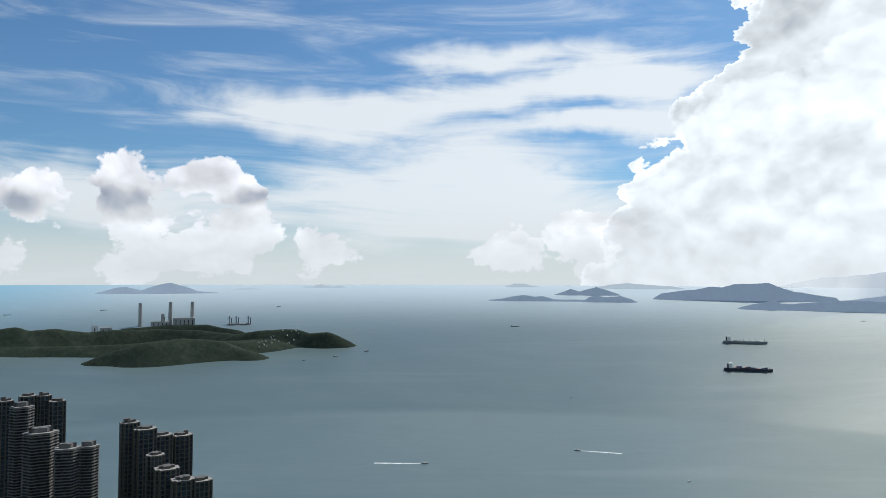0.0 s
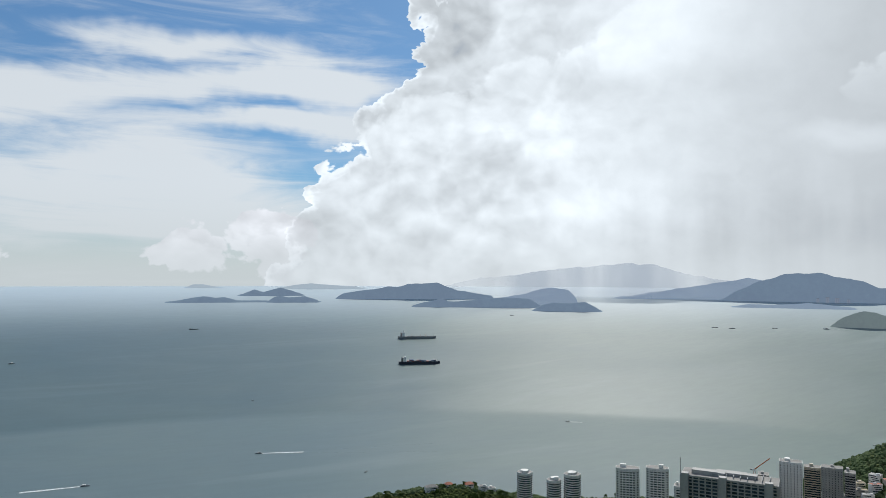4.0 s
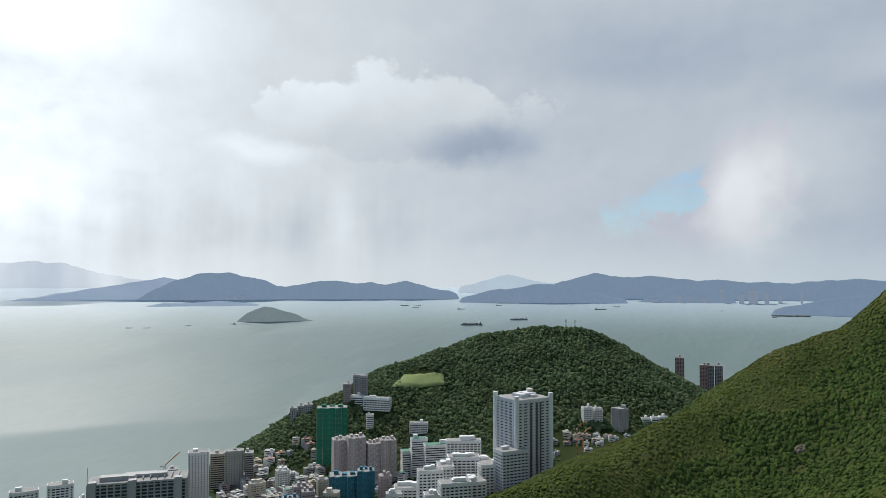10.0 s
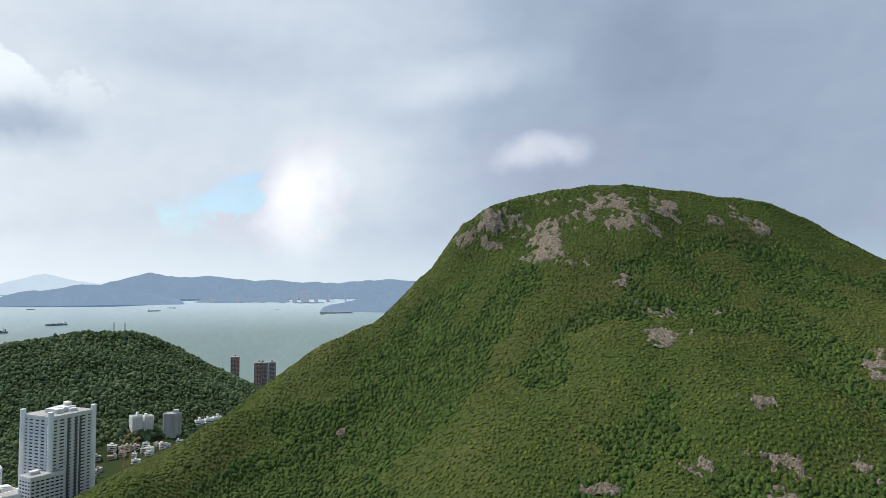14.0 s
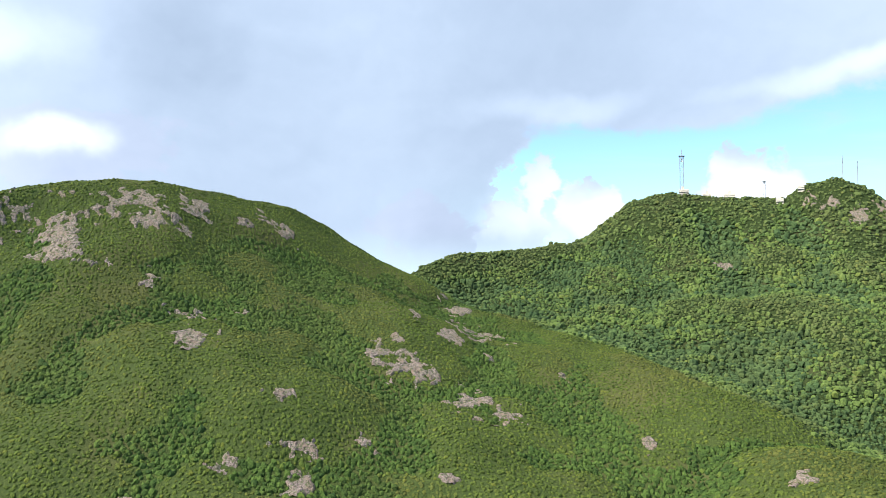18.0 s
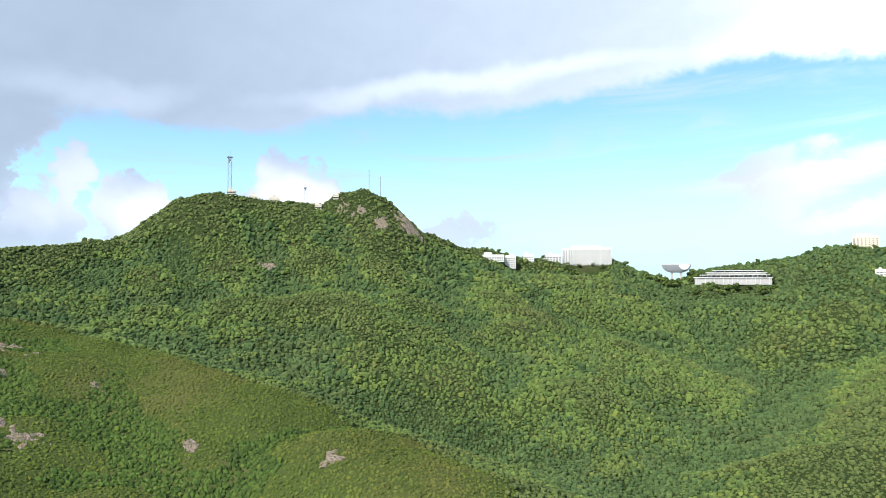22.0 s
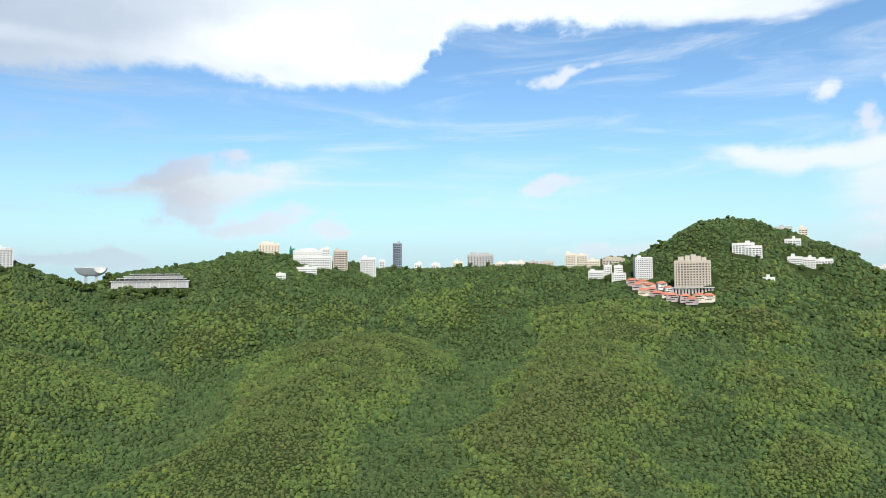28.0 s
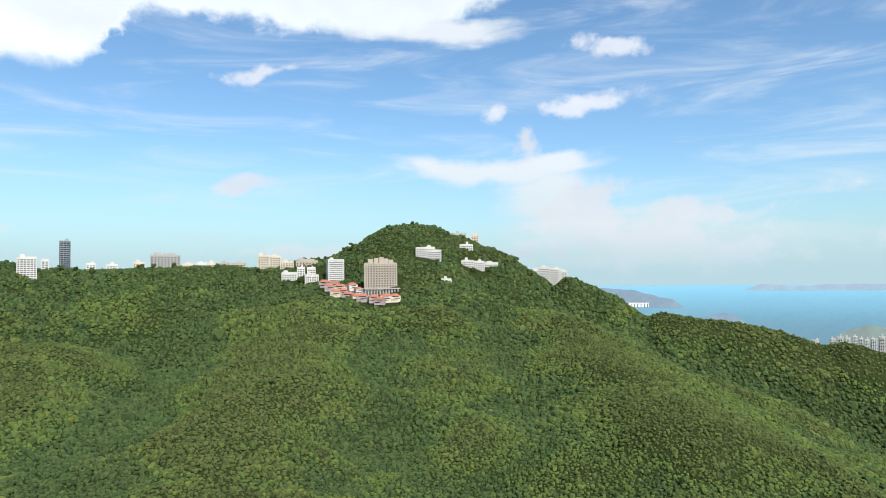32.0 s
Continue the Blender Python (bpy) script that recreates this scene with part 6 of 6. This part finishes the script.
rim_block(217.53, 1640, 20.9, 462, STEEL, "slim dark glass tower above the woods", 18, band=0.22, glass=BLUE_GLASS, piers=5, pier_w=0.5, name="glass_tower", plan=plan_cross)
rim_block(224.23, 1640, 60.0, 434, GREY_WALL, "grey apartment block with stepped roof", 16, plan=lambda a, b: plan_bays(a, b, 4, 2.0), huts=5)
for i, (az_deg, w, top, wall) in enumerate(((225.9, 26, 415, CREAM_WALL), (226.8, 22, 417, RIM_WHITE), (227.6, 28, 416, CREAM_WALL), (228.5, 20, 417, PINK_WALL), (219.2, 18, 416, RIM_WHITE), (220.6, 22, 414, RIM_WHITE), (222.4, 24, 418, CREAM_WALL), (229.53, 31, 416, BEIGE_WALL))):
    rim_block(az_deg, 1628, w, top, wall, "low pale house row on the rim", 12)
rim_block(231.4, 1590, 24.0, 432, CREAM_WALL, "cream apartment tower on the rim", 18)
rim_block(232.3, 1592, 24.0, 430, CREAM_WALL, "cream apartment tower on the rim", 16)
rim_block(233.19, 1580, 28.9, 418, CREAM_WALL, "cream apartment row on the rim", 14)
rim_block(234.75, 1570, 47.3, 419, BEIGE_WALL, "beige apartment row with red-brown roofs", 14, plan=lambda a, b: plan_bays(a, b, 3, 1.5), huts=4)
rim_block(233.37, 1500, 30.8, 393, RIM_WHITE, "white villa with open terraces", 12, piers=5)
rim_block(234.29, 1508, 16.5, 404, RIM_WHITE, "small white apartment house", 12)
rim_block(235.09, 1494, 17.5, 403, RIM_WHITE, "small white apartment house", 12)
rim_block(235.12, 1467, 28.0, 388, RIM_WHITE, "low white villa row", 10, piers=5)
rim_block(236.95, 1461, 33.4, 418, RIM_WHITE, "white apartment house with square windows", 20, off=12, band=0.42, piers=4.2)
root = rim_block(240.56, 1359, 62.0, 408, BEIGE_WALL, "broad beige stone apartment house with a stepped crown", 22, off=4, band=0.45, piers=5.2, pier_w=2.4, fh=4.4, huts=0)
for x, w2, h2 in ((-19, 9, 7), (-8, 8, 9), (2, 9, 11), (11, 8, 8), (20, 8, 6)):
    piece("penthouse", box_mesh("penthouse", w2, 14.0, h2, BEIGE_WALL), root, x, 0, 408 - root.location.z + 1.1)
q = polar(240.54, 1330)
root = thing("podium", (q.x, q.y, land_z(q) - 8), -radians(240.5) + 0.07, "long pale podium terrace below the beige house", "terrace")
piece("deck", box_mesh("deck", 74.0, 14.0, 2.0, CONCRETE), root, 0, 0, 361.5 - root.location.z - 2)
for i in range(13):
    piece("column", box_mesh("column", 3.2, 10.0, 361.5 - root.location.z - 2, CONCRETE), root, -33 + 5.5 * i, 0, 0)
rim_block(244.19, 1485, 40.0, 443, RIM_WHITE, "large white villa below the hilltop", 16, piers=6)
rim_block(244.9, 1480, 30.0, 437, RIM_WHITE, "white villa wing with a terrace", 12, piers=6)
rim_block(247.51, 1545, 29.0, 451, RIM_WHITE, "white villa among trees", 12, piers=5)
rim_block(247.6, 1490, 26.0, 415, RIM_WHITE, "white terraced villa among trees", 12, piers=5)
rim_block(248.5, 1495, 24.0, 413, RIM_WHITE, "white terraced villa among trees", 12, piers=5)
rim_block(249.41, 1512, 34.0, 410, RIM_WHITE, "low white terraced villa", 10, piers=5)
rim_block(246.8, 1620, 40.0, 480, CONCRETE, "flat concrete service building near the hilltop", 12, piers=8)
rim_block(248.2, 1610, 18.0, 476, CREAM_WALL, "pale house near the hilltop", 12)
for az_deg, w, top in ((252.9, 22, 395), (253.7, 26, 399), (254.6, 24, 396), (255.2, 18, 391)):
    rim_block(az_deg, 1575, w, top + 1, RIM_WHITE, "white apartment house on the falling ridge", 14)
rim_block(245.87, 1392, 20.0, 377, RIM_WHITE, "small white house in the woods", 8)
for az_deg, w, top in ((273.2, 17, 216), (274.26, 14, 220), (274.74, 13, 225), (275.19, 11, 223), (275.62, 12, 227), (275.99, 9, 223), (276.34, 10.5, 221), (276.76, 14, 223), (277.22, 14, 228), (277.68, 14, 227)):
    tower(az_deg, 1985, w * 0.95, top, plan_cross, RIM_WHITE, "slim white housing tower beyond the ridge", depth=14, band=0.4, deep=0.4, piers=4.4, pier_w=1.5, name="housing_tower", group="far housing towers")

# the look-out with its bowl roof
q = polar(194.82, 1540)
base_z = land_z(q) - 4
root = thing("lookout_tower", (q.x, q.y, base_z), -radians(194.82), "look-out building with a grey upturned bowl roof", "building")
for x in (-9.0, 9.0):
    piece("leg", box_mesh("leg", 5.0, 12.0, 395 - base_z, CONCRETE), root, x, 0, 0)
bm = bmesh.new()
rows = []
for i in range(7):
    t = i / 6
    half, z = 9 + 20 * math.sin(t * math.pi / 2), 391 - base_z + 15 * (1 - math.cos(t * math.pi / 2)) + 1.5 * t
    rows.append([bm.verts.new((sx * half, sy * (7 + 3 * t), z)) for sx, sy in ((-1, -1), (-0.5, -1.08), (0, -1.1), (0.5, -1.08), (1, -1), (1, 1), (0.5, 1.08), (0, 1.1), (-0.5, 1.08), (-1, 1))])
for a, b in zip(rows, rows[1:]):
    for i in range(10):
        bm.faces.new((a[i], a[(i + 1) % 10], b[(i + 1) % 10], b[i]))
bm.faces.new(rows[0][::-1])
bm.faces.new(rows[-1])
part("bowl_roof", bm, STEEL, root, "grey metal bowl roof")
piece("terrace_rail", prism_mesh("terrace_rail", plan_rect(52.0, 19.0), 0.0, 1.2, RIM_WHITE), root, 0, 0, 391 - base_z + 16.52)
disc = [(10.5 * math.cos(t), 10.5 * math.sin(t)) for t in (math.pi + i * math.pi / 12 for i in range(13))]
ob = piece("white_disc", prism_mesh("white_disc", disc, 0.0, 0.6, RIM_WHITE), root, 0, 0, 0, label="white half-disc window front")
ob.matrix_basis = Matrix.Translation((15.5, -11.2, 391 - base_z + 16.0)) @ Matrix.Rotation(math.pi / 2, 4, "X")
# the shopping gallery beside it
q = polar(198.8, 1466)
root = thing("gallery_building", (q.x, q.y, land_z(q) - 6), -radians(198.8), "low tiered white gallery with long terraces", "building")
for i, (w, d2, z, h) in enumerate(((136, 26, 0, 14), (120, 24, 14, 4.5), (104, 22, 19, 4.0), (86, 18, 23.4, 3.5))):
    piece("tier", box_mesh("tier", w, d2, h - 0.6, GLASS if i % 2 else GREY_WALL), root, 3 * i, 0, z)
    piece("terrace_slab", box_mesh("terrace_slab", w + 4, d2 + 4, 1.0, RIM_WHITE), root, 3 * i, 0, z + h - 0.6)
    for k in range(int(w // 8)):
        piece("post", box_mesh("post", 0.6, 0.6, h - 0.6, RIM_WHITE), root, 3 * i - w / 2 + 4 + 8 * k, -d2 / 2 - 1.2, z)

# red-roofed houses below the beige block
rnd = random.Random(3)
for az_deg, d, w, h in ((236.1, 1401, 13, 7), (236.8, 1410, 12, 7), (236.5, 1352, 12, 6), (237.4, 1360, 14, 7), (238.3, 1371, 12, 8), (237.0, 1322, 13, 6), (238.0, 1332, 15, 7), (237.6, 1345, 11, 7), (239.1, 1283, 14, 7), (238.6, 1305, 12, 7),
                        (240.0, 1268, 12, 7), (241.0, 1270, 13, 8), (241.7, 1274, 13, 7), (240.5, 1256, 12, 6), (236.9, 1380, 12, 6), (238.8, 1350, 10, 6)):
    q = polar(az_deg, d)
    house((q.x, q.y, land_z(q) + 2.0), -radians(az_deg) + rnd.uniform(-0.5, 0.5), w * 1.45, 13, h + 1.5, rnd.choice((CREAM_WALL, RIM_WHITE, PINK_WALL)), ROOF_RED, "small cream house with a terracotta hipped roof", rnd, group="red-roofed houses", pitched=True)

# single trees against the sky and between the houses
rnd = random.Random(12)
for i in range(40):
    az_deg = rnd.choice((rnd.uniform(181, 194), rnd.uniform(196, 216), rnd.uniform(216, 256)))
    best = max(range(1380, 1660, 20), key=lambda dd: (land_z(polar(az_deg, dd)) - 380) / dd)
    plant(az_deg, best + rnd.uniform(-60, 10), rnd.uniform(1.0, 1.8), rnd)
for az_deg, d in ((184.6, 1452), (186.6, 1460), (187.5, 1458), (189.3, 1460), (190.0, 1462), (206.8, 1575), (208.0, 1575), (209.4, 1545), (210.3, 1542), (211.6, 1545), (212.6, 1565), (213.5, 1565), (214.6, 1555), (215.8, 1555), (217.0, 1610), (218.2, 1610),
                  (223.4, 1605), (224.8, 1605), (226.3, 1590), (228.0, 1590), (231.0, 1565), (232.7, 1555), (234.0, 1540), (233.0, 1478), (234.2, 1482), (235.6, 1448), (236.4, 1440), (237.6, 1440), (239.2, 1335), (242.0, 1335),
                  (243.4, 1462), (245.2, 1455), (247.0, 1470), (248.1, 1472), (249.3, 1490), (247.3, 1520), (252.5, 1480), (253.4, 1478), (254.3, 1478), (255.4, 1480)):
    plant(az_deg, d, rnd.uniform(1.0, 1.5), rnd)
for i in range(18):
    plant(rnd.uniform(193.2, 196.6), rnd.uniform(1470, 1515), rnd.uniform(1.7, 2.4), rnd)
for i in range(16):
    plant(rnd.uniform(196.0, 201.6), rnd.uniform(1425, 1445), rnd.uniform(1.3, 2.0), rnd)
for i in range(30):
    plant(rnd.uniform(20.5, 31.0), rnd.uniform(1110, 1200), rnd.uniform(0.8, 1.3), rnd)
for i in range(40):
    plant(rnd.uniform(36, 68), rnd.uniform(900, 1290), rnd.uniform(0.7, 1.2), rnd)


# ---- on the water ----
HULL_DARK = plain("dark_hull_paint", (0.035, 0.04, 0.06), 0.5, 0.0, 0.3, 0.2)
HULL_GREY = plain("grey_hull_paint", (0.22, 0.24, 0.25), 0.5, 0.0, 0.3, 0.2)
BOX_RED = plain("container_red", (0.22, 0.07, 0.06), 0.6, 0.0, 0.5, 0.2)
BOX_BLUE = plain("container_blue", (0.06, 0.10, 0.18), 0.6, 0.0, 0.5, 0.2)


def foam_material():
    mat, n = material("foam")
    pos = n.add("ShaderNodeTexCoord").outputs["Object"]
    f = n.noise(n.v("MULTIPLY", pos, (0.5, 2.0, 1.0)), 0.35, 5.0, 0.7)[0]
    b = finish(n, (0.70, 0.74, 0.74), 0.8)
    n.put(b.inputs["Alpha"], n.step(f, 0.30, 0.55))
    return mat


FOAM = foam_material()


def swell_material():
    mat, n = material("wake_swell")
    pos = n.add("ShaderNodeTexCoord").outputs["Object"]
    f = n.noise(n.v("MULTIPLY", pos, (0.12, 1.0, 1.0)), 0.5, 4.0, 0.6)[0]
    b = finish(n, (0.30, 0.36, 0.37), 0.4)
    n.put(b.inputs["Alpha"], n.step(f, 0.42, 0.62, 0.0, 0.55))
    return mat


SWELL = swell_material()


def far_pose(az_deg, d, turn):
    """Stands a thing on the receding sea, smaller by as much as it is drawn nearer."""
    q = recede(np.array([[d * math.sin(radians(az_deg)), d * math.cos(radians(az_deg)), 0.0]]))[0]
    k = float(np.hypot(q[0], q[1]) / d)
    return Matrix.Translation(Vector(q)) @ Matrix.Rotation(turn, 4, "Z"), k


def hull(bm, length, beam, height, sheer=0.15):
    """A hull lofted from stern (-x) to bow (+x)."""
    rows = []
    for i in range(11):
        s = i / 10
        b = beam / 2 * (min(1.0, 0.82 + s * 1.2) if s < 0.75 else max(0.03, 1 - ((s - 0.75) / 0.25) ** 1.8))
        z = height * (1 + sheer * max(0, s - 0.7) * 3 + 0.05 * max(0, 0.15 - s) * 6)
        x = (s - 0.5) * length
        rows.append([bm.verts.new(v) for v in ((x * 0.985, -b * 0.86, -1.0), (x, -b, z), (x, b, z), (x * 0.985, b * 0.86, -1.0))])
    for a, b in zip(rows, rows[1:]):
        for i in range(3):
            bm.faces.new((a[i], b[i], b[i + 1], a[i + 1]))
    bm.faces.new(rows[0])
    bm.faces.new(rows[-1][::-1])
    bmesh.ops.recalc_face_normals(bm, faces=bm.faces)
    return bm


def ship(az_deg, d, length, heading, style, label, mat=None, group=""):
    """A sea-going ship; heading is the bow's turn from the crossing direction."""
    m, k = far_pose(az_deg, d, -radians(az_deg) + heading)
    root = new("cargo_ship")
    root.matrix_basis = m @ Matrix.Diagonal((k, k, k, 1))
    tagged(root, label, "ship", group)
    beam, high = length * 0.15, length * 0.055
    part("hull", hull(bmesh.new(), length, beam, high), mat or HULL_DARK, root)
    aft = -length * 0.36
    house_h = length * 0.085
    piece("deckhouse", box_mesh("deckhouse", length * 0.08, beam * 0.8, house_h, WHITE_WALL), root, aft, 0, high)
    piece("bridge", box_mesh("bridge", length * 0.05, beam * 1.0, house_h * 0.28, WHITE_WALL), root, aft + length * 0.01, 0, high + house_h)
    piece("bridge_windows", box_mesh("bridge_windows", length * 0.052, beam * 0.96, house_h * 0.12, GLASS), root, aft + length * 0.01, 0, high + house_h * 1.06)
    piece("funnel", box_mesh("funnel", length * 0.03, beam * 0.28, house_h * 1.15, HULL_DARK), root, aft - length * 0.055, 0, high)
    piece("mast", box_mesh("mast", length * 0.006, length * 0.006, house_h * 0.8, STEEL), root, aft + length * 0.01, 0, high + house_h * 1.28)
    rnd = random.Random(int(d))
    if style == "containers":
        unit = length * 0.058
        stack = {c: box_mesh("container", round(unit * 0.94, 1), round(beam * 0.88, 1), round(length * 0.016, 1), c) for c in (BOX_RED, BOX_BLUE, HULL_DARK, HULL_GREY)}
        for i in range(12):
            for j in range(rnd.randint(1, 3)):
                piece("container", stack[rnd.choice(list(stack))], root, aft + length * 0.09 + i * unit, 0, high + j * length * 0.0165 + 0.02)
    else:
        for i in range(5):
            piece("hatch", box_mesh("hatch", round(length * 0.1, 1), round(beam * 0.62, 1), round(length * 0.012, 1), HULL_GREY), root, aft + length * (0.14 + 0.125 * i), 0, high)
        for i in range(4):
            piece("deck_crane", box_mesh("deck_crane", round(length * 0.012, 1), round(length * 0.012, 1), round(length * 0.05, 1), CREAM_WALL), root, aft + length * (0.205 + 0.125 * i), 0, high)
    piece("fore_mast", box_mesh("fore_mast", length * 0.006, length * 0.006, house_h * 0.7, STEEL), root, length * 0.43, 0, high)
    return root


ship(23.2, 3106, 182, 0.05, "containers", "dark container ship with stacked boxes at anchor")
ship(23.0, 4369, 235, 0.04, "bulk", "long grey bulk carrier at anchor", HULL_GREY)
FLEET = "small cargo ships in the strait"
for az_deg, d, length, heading in ((5.8, 5313, 62, 0.1), (46.0, 5773, 46, 0.1), (47.2, 5732, 46, 3.2), (50.1, 5879, 40, 0.1), (66.7, 9548, 110, 0.05), (67.8, 9509, 80, 3.1), (72.1, 5700, 175, 3.2), (75.9, 6422, 160, 3.3),
                                   (71.3, 8523, 95, 0.1), (67.6, 8885, 90, 3.1), (74.3, 9643, 90, 0.1), (82.3, 8699, 140, 0.1), (83.5, 9517, 100, 2.9), (91.3, 8766, 50, 0.2), (94.8, 7545, 45, 0.2), (30.6, 7000, 40, 0.1), (-25.5, 8200, 70, 0.1), (-31.5, 7600, 60, 0.2), (-13.0, 8600, 50, 0.3)):
    ship(az_deg, d, length, heading, "bulk" if length < 150 else "containers", "small cargo ship lying in the strait", HULL_GREY if length > 70 else HULL_DARK, FLEET)


def boat(az_deg, d, length, heading, wake, label):
    m, k = far_pose(az_deg, d, -radians(az_deg) + heading)
    root = new("motor_boat")
    root.matrix_basis = m @ Matrix.Diagonal((k, k, k, 1))
    tagged(root, label, "boat", "boats under way")
    part("hull", hull(bmesh.new(), length, length * 0.26, length * 0.11, 0.4), HULL_GREY, root)
    piece("cabin", box_mesh("cabin", length * 0.4, length * 0.2, length * 0.12, WHITE_WALL), root, -length * 0.06, 0, length * 0.1)
    piece("cabin_windows", box_mesh("cabin_windows", length * 0.405, length * 0.206, length * 0.04, GLASS), root, -length * 0.06, 0, length * 0.15)
    piece("mast", box_mesh("mast", 0.15, 0.15, length * 0.2, STEEL), root, -length * 0.1, 0, length * 0.22)
    if wake:
        ob = new("boat_wake", None)
        ob.matrix_basis = m @ Matrix.Diagonal((k, k, k, 1))
        tagged(ob, "white foaming wake trailing behind the boat", "wake", "boat wakes")
        for name, spread, wide, reach in (("foam_trail", 0.0, 7.5, 0.8), ("wake_arm", 0.10, 0.9, 3.4), ("wake_arm", -0.10, 0.9, 3.4)):
            bm = bmesh.new()
            prev = None
            for i in range(9):
                s = i / 8
                x = -length * 0.4 - s * wake * reach
                y = spread * s * wake * reach * (1.0 if name == "wake_arm" else 0)
                half = (wide * (0.5 + 0.5 * s) if name == "wake_arm" else wide * (0.35 + 0.65 * s) * (1.0 - 0.55 * s))
                row = [bm.verts.new((x, y - half, 0.35)), bm.verts.new((x, y + half, 0.35))]
                if prev:
                    bm.faces.new((prev[0], prev[1], row[1], row[0]))
                prev = row
            part(name, bm, FOAM if name == "foam_trail" else SWELL, ob)
    return root


for az_deg, d, length, heading, wake in ((-1.4, 1443, 15, -0.05, 120), (10.7, 1581, 15, 3.05, 110), (-6.1, 3558, 24, -2.7, 70), (-8.6, 3329, 24, -2.8, 60), (-11.0, 3217, 16, 0.2, 0), (35.0, 1906, 12, 3.1, 40), (53.4, 5980, 40, 3.0, 150), (10.2, 2250, 8, 0.4, 0), (19.0, 1400, 9, 0.9, 0), (56.2, 1900, 8, 0.2, 0)):
    boat(az_deg, d, length, heading, wake, "small motor boat under way with a white wake" if wake else "small boat lying on the calm sea")

# ---- the power station ----
def far_block(name, az_deg, d, w, dep, h, mat, label, z=0.0, cat="building", glass=None):
    q = recede(np.array([[d * math.sin(radians(az_deg)), d * math.cos(radians(az_deg)), z]]))[0]
    k = float(np.hypot(q[0], q[1]) / d)
    root = thing(name, q, -radians(az_deg), label, cat)
    root.scale = (k, k, k)
    piece("wall", box_mesh("wall", w, dep, h, mat), root)
    piece("roof", box_mesh("roof", w * 0.98, dep * 0.98, 2.0, ROOF_GREY), root, 0, 0, h)
    for i in range(max(2, int(w // 14))):
        piece("bay", box_mesh("bay", 5.0, dep + 1.2, h * 0.8, (glass or GLASS) if i % 2 else mat), root, -w / 2 + 7 + 14 * i, 0, 0)
    return root


for az_deg, top in ((336.94, 168), (339.03, 174), (340.58, 176)):
    m, k = far_pose(az_deg, 5600, 0.0)
    root = new("power_station_chimney")
    root.matrix_basis = m @ Matrix.Diagonal((k, k, k, 1))
    tagged(root, "tall grey power station chimney behind the hill", "chimney", "power station chimneys")
    bm = bmesh.new()
    bmesh.ops.create_cone(bm, cap_ends=True, segments=16, radius1=15, radius2=12, depth=top, matrix=Matrix.Translation((0, 0, top / 2)))
    part("shaft", bm, CONCRETE, root)
    for z in (0.55, 0.8, 0.97):
        bm = bmesh.new()
        bmesh.ops.create_cone(bm, cap_ends=True, segments=16, radius1=15.2 - 2 * z, radius2=15.2 - 2 * z, depth=5, matrix=Matrix.Translation((0, 0, top * z)))
        part("ring", bm, GREY_WALL, root)
far_block("boiler_house", 340.0, 5500, 150, 60, 60, GREY_WALL, "long grey boiler house of the power station")
far_block("boiler_house", 338.3, 5500, 120, 60, 38, GREY_WALL, "grey turbine hall of the power station")
far_block("stack_house", 338.5, 5480, 22, 22, 92, GREY_WALL, "slim grey tower of the power station")
far_block("storage_shed", 333.92, 4900, 40, 30, 56, WHITE_WALL, "pale storage shed on the island")
far_block("storage_shed", 334.66, 4900, 70, 30, 44, CONCRETE, "long pale storage shed on the island")
far_block("coal_quay", 344.0, 5600, 170, 30, 6, CONCRETE, "low coal quay by the power station")
for az_deg in (343.3, 343.8, 344.7):
    r = far_block("quay_crane", az_deg, 5590, 10, 10, 60, STEEL, "tall unloading crane on the coal quay", 4.0, "crane")
    piece("boom", box_mesh("boom", 46, 3, 4, STEEL), r, 6, 0, 44)
rnd = random.Random(14)
for i in range(26):
    az_deg = rnd.uniform(345.2, 350.2)
    d = 3560 + (az_deg - 345.2) * 90 + rnd.uniform(0, 170)
    q = polar(az_deg, d)
    z = float(lamma_height(np.array([q.x]), np.array([q.y]))[0])
    if z > 1:
        p2 = recede(np.array([[q.x, q.y, z]]))[0]
        h = house(p2, rnd.uniform(-0.6, 0.6), 9, 8, 7, WHITE_WALL, ROOF_GREY, "small white village house on the island shore", rnd, group="island houses")
        k = float(np.hypot(p2[0], p2[1]) / d)
        h.scale = (k * 0.55, k * 0.55, k * 0.55)

# far towns across the strait
# far walls carry the same haze glow in their material
HAZY_WALL = hazy_hill("hazy_far_wall", (0.12, 0.12, 0.12), (0.56, 0.68, 0.90), 0.36)
HAZY_GLASS = hazy_hill("hazy_far_glass", (0.05, 0.05, 0.06), (0.50, 0.64, 0.90), 0.34)
rnd = random.Random(6)
for az_deg, d, w, h in ((88.3, 11600, 60, 90), (89.0, 11700, 90, 70), (90.0, 11600, 70, 60), (91.2, 11700, 40, 200), (92.6, 11400, 70, 150), (93.4, 11500, 130, 190), (94.3, 11500, 60, 170), (95.2, 11800, 50, 110), (96.6, 11800, 30, 160), (86.4, 11500, 70, 60), (52.9, 12400, 40, 60), (53.5, 12400, 50, 80), (54.1, 12400, 60, 70), (54.8, 12400, 40, 50)):
    far_block("far_tower", az_deg, d, w, 40, h, HAZY_WALL, "hazy grey tower block of the town across the strait", glass=HAZY_GLASS)
for az_deg, d, w in ((94.9, 7900, 90), (95.6, 7900, 120), (96.6, 7950, 140)):
    far_block("container_quay", az_deg, d, w, 60, 9, CONCRETE, "pale container quay with sheds below the dark island")
far_block("white_houses", 260.97, 6500, 170, 40, 40, WHITE_WALL, "row of white apartment blocks on the headland", 100.0)
